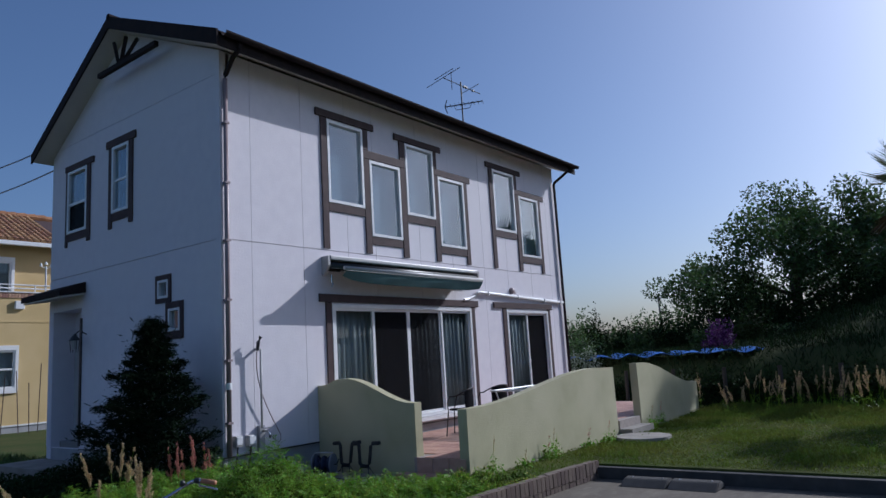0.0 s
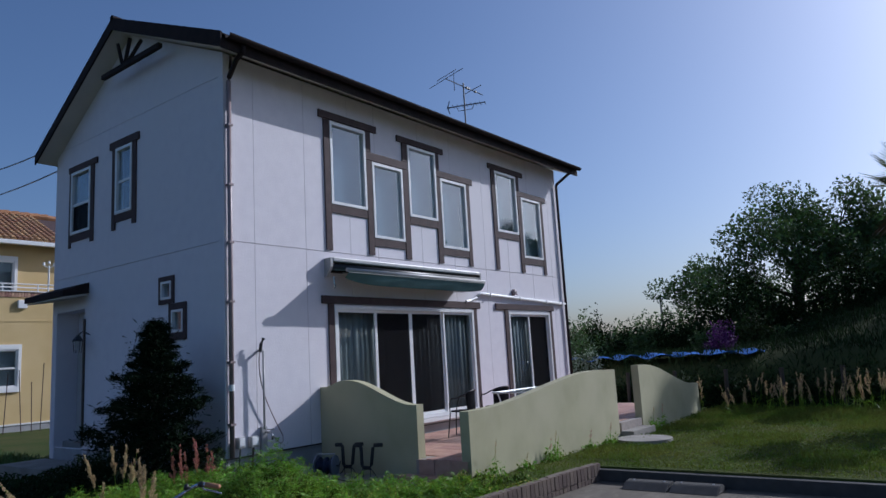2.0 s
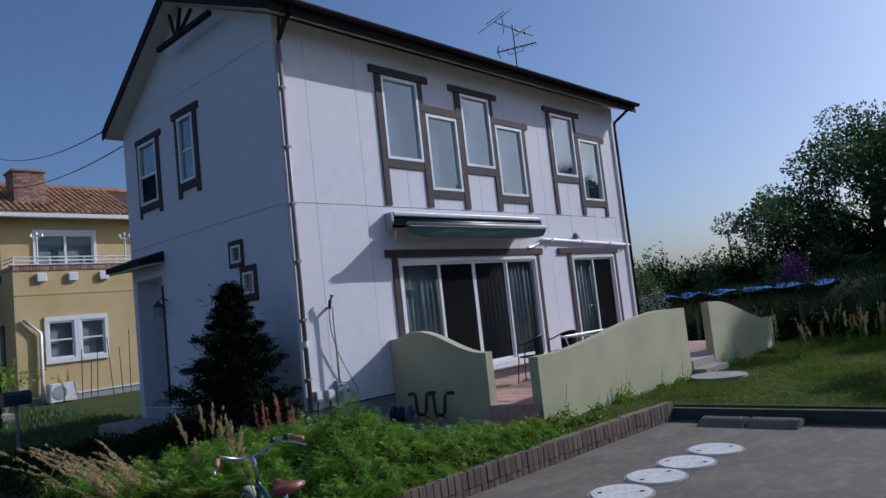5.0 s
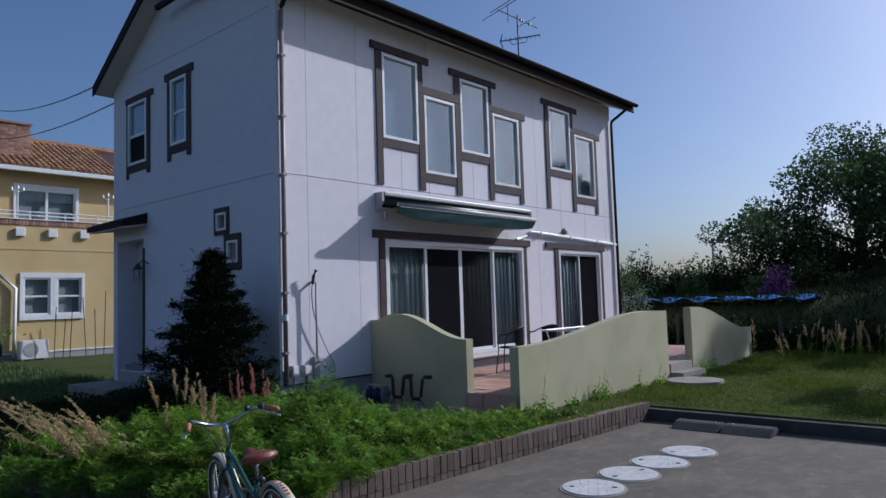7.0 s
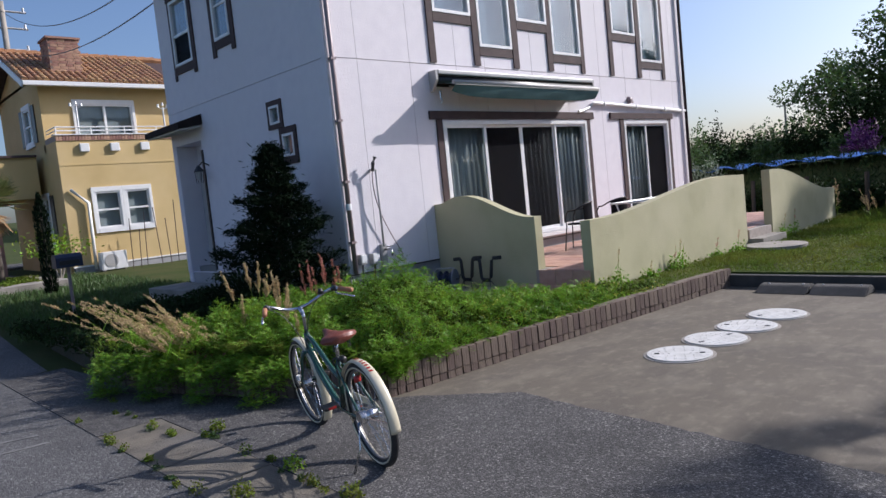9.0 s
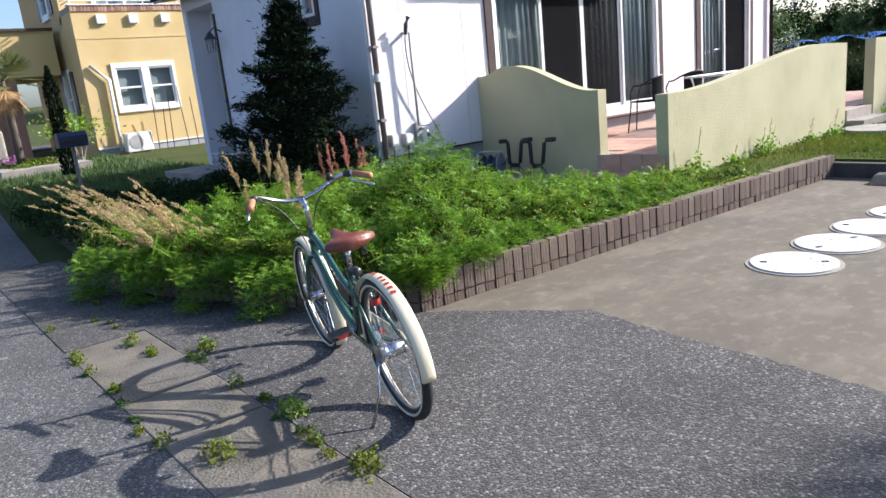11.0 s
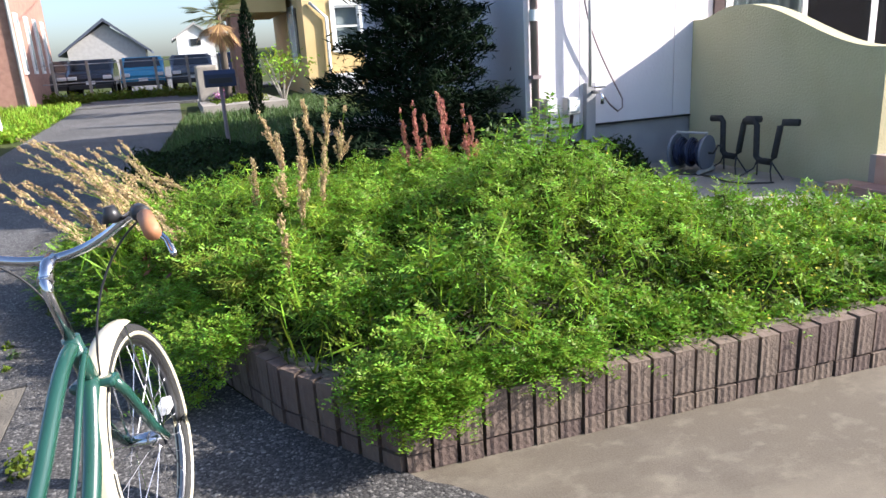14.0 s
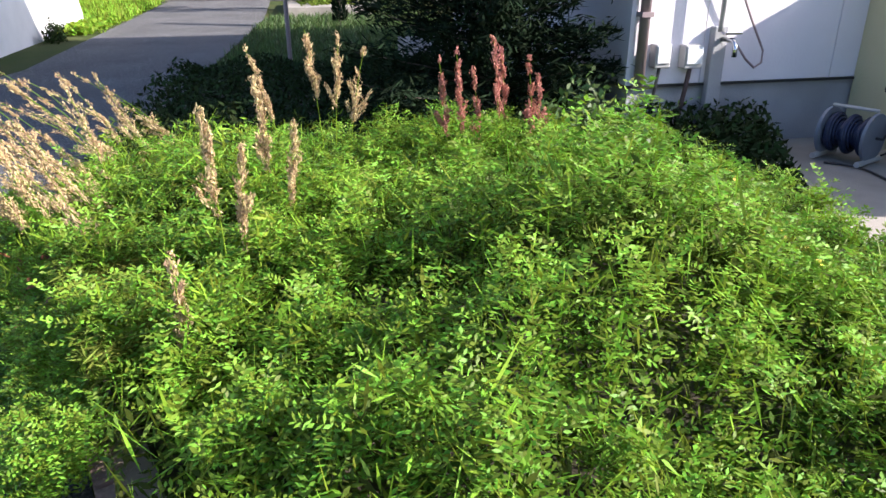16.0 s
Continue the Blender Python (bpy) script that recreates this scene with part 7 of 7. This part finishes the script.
for k in range(14):
    x = -5.5 + 0.75 * k
    h = 1.5 + 0.35 * math.sin(k * 1.9) - 0.03 * k
    bush("hedge_tree", x, 17.5 + 0.6 * math.sin(k * 2.7), 1.4, 0.75, 0.7, h, M_HEDGE_SHADE if k % 3 else M_TREELEAF, "dark evergreen hedge behind the bank", 2200, 0.11, 540 + k)
for k in range(12):
    bush("hedge_tree", -14 + 2.3 * k, 33 + 1.3 * math.sin(k), 1.6, 1.7, 1.5, 2.2 + 0.5 * math.sin(k * 2.1), M_TREELEAF, "distant row of leafy bushes", 1700, 0.2, 580 + k)
# the understorey's shade is likewise in its leaf colour
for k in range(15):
    bush("bank_shrub", 0.4 + 0.95 * k, 20.5 + 0.7 * math.sin(k * 2.1), 2.0 + 0.06 * k, 0.95, 0.8, 1.9 + 0.45 * math.sin(k * 1.7), M_HEDGE_SHADE, "understorey shrub beneath the trees, darkened for shade", 2200, 0.12, 620 + k)
bush("azalea", 2.25, 15.2, 1.5, 0.55, 0.5, 1.0, material("purple_petal", (0.10, 0.022, 0.12), (0.15, 0.035, 0.17), 5, 0.8, island=0.3), "purple flowering azalea under the tree", 2600, 0.07, 71)
bush("blossom_bush", -1.2, 13.4, 0.9, 0.75, 0.6, 1.0, material("white_petal", (0.5, 0.52, 0.42), (0.2, 0.28, 0.12), 9, 0.8, island=0.4), "white flowering bush behind the house", 2200, 0.06, 72)
bush("shrub", -1.6, 13.9, 1.0, 0.9, 0.7, 1.7, M_TREELEAF, "green shrub behind the house corner", 2600, 0.09, 73)
# bank grass takes the dark leaf colour in place of tree shadow
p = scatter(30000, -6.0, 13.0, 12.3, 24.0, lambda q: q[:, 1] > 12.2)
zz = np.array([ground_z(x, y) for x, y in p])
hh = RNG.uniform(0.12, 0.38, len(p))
solo("bank_grass", leaves("bank_grass", np.column_stack([p, zz + hh * 0.4]), RNG.normal(size=(len(p), 3)) * 0.5 + np.array([0, 0, 1.0]), hh, RNG.uniform(0.015, 0.035, len(p)), M_HEDGE_SHADE), M_HEDGE_SHADE, "rough grass covering the bank, coloured dark for tree shade", "grass", "stuff")
fp = thing("utility_pole", "distant thin utility pole above the hedge", "utility pole", at=(-8.7, 40.0, 2.2))
loc_part("pole", T([(0, 0, -0.6), (0, 0, 2.9)], 0.09, 8, 0.06), M_CONC, fp)
loc_part("crossarm", T([(-0.5, 0, 2.7), (0.5, 0, 2.7)], 0.04, 6), M_GREYMETAL, fp)
# blue sheet on the bank
bm = bmesh.new()
g = []
for i in range(50):
    x = -2.6 + 6.2 * i / 49
    g.append([bm.verts.new((x, 13.5 + 1.0 * k / 6, 1.50 + 0.07 * noise.noise((x * 2.2, k * 0.8, 3)) + 0.05 * math.sin(x * 7 + k) + 0.04 * k / 6)) for k in range(7)])
for i in range(49):
    for k in range(6):
        bm.faces.new((g[i][k], g[i + 1][k], g[i + 1][k + 1], g[i][k + 1]))
ob = solo("tarpaulin", bm, M_TARP, "crumpled blue tarpaulin lying on the bank", "tarpaulin", smooth=False)
ob.modifiers.new("solid", "SOLIDIFY").thickness = 0.01
for k in range(9):
    solo("fence_post", T([(-3.0 + 1.25 * k, 11.75, 0.0), (-3.0 + 1.25 * k + 0.02, 11.78, 1.15)], 0.05, 8), M_BARK, "weathered wooden fence post before the bank", "post", group="fence posts")
# trees across the garden, mirrored in the upper windows
tree("tree", 19.0, 25.0, 0.3, 9.0, 4.2, M_TREELEAF, "tall leafy tree across the garden", 24000, 0.3, (0, 0), 0.3, 0.3, 21)
tree("tree", 15.0, 35.0, 1.5, 7.5, 3.6, M_TREELEAF, "tall leafy tree across the garden", 24000, 0.3, (0, 0), 0.3, 0.3, 22)

# ---- block edging pieces ----
def block_mesh(width, h, seed):
    """One ribbed face block, its face towards +x, standing on z = 0."""
    r = random.Random(seed)
    pts = []
    ribs = 3
    for i in range(ribs + 1):
        y = -width / 2 + width * i / ribs
        pts.append((0.012 + r.uniform(-0.001, 0.001), y))
        if i < ribs:
            pts.append((0.0105, y + width / ribs * 0.5))
    poly = [(-0.05, -width / 2, 0)] + [(x, y, 0) for x, y in pts] + [(-0.05, width / 2, 0)]
    return finish(prism(poly, (0, 0, h)), "block", M_BLOCK)


edging = thing("block_edging", "low edging of ribbed brown concrete blocks around the planted bed", "edging", kind="structure", at=(3.5, -2.0, 0))
BLOCKS = {(hh, s): block_mesh(0.079, hh, s) for hh in (0.065, 0.165) for s in range(3)}
for (xa, ya), (xb, yb) in zip(BEDLINE[:-1], BEDLINE[1:]):
    dx, dy = xb - xa, yb - ya
    ln = math.hypot(dx, dy)
    k = int(ln / 0.09)
    nx, ny = -dy / ln, dx / ln
    if nx * 1 + ny * -1 < 0:
        nx, ny = -nx, -ny
    turn = math.atan2(ny, nx)
    core = prism([(xa - nx * 0.045, ya - ny * 0.045, -0.05), (xb - nx * 0.045, yb - ny * 0.045, -0.05), (xb - nx * 0.13, yb - ny * 0.13, -0.05), (xa - nx * 0.13, ya - ny * 0.13, -0.05)], (0, 0, 0.255))
    part("core", core, M_SOIL, edging)
    for i in range(k):
        f = (i + 0.5) / k
        for row, (z0, hh) in enumerate(((0.0, 0.065), (0.072, 0.165))):
            ob = new("block", BLOCKS[hh, random.randrange(3)])
            ob.parent = edging
            j = random.uniform(-0.004, 0.004)
            ob.location = (xa + dx * f + nx * j - 3.5, ya + dy * f + ny * j + 2.0, z0 + random.uniform(-0.003, 0.003))
            ob.rotation_euler = (0, 0, turn + random.uniform(-0.02, 0.02))
    m = int(ln / 0.4)
    for i in range(m):
        f0, f1 = i / m + 0.001, (i + 1) / m - 0.001
        cap = prism([(xa + dx * f0 - nx * 0.03, ya + dy * f0 - ny * 0.03, 0.205), (xa + dx * f1 - nx * 0.03, ya + dy * f1 - ny * 0.03, 0.205),
                     (xa + dx * f1 - nx * 0.13, ya + dy * f1 - ny * 0.13, 0.205), (xa + dx * f0 - nx * 0.13, ya + dy * f0 - ny * 0.13, 0.205)], (0, 0, 0.020 + random.uniform(0, 0.012)))
        part("cap", cap, M_CAP, edging)
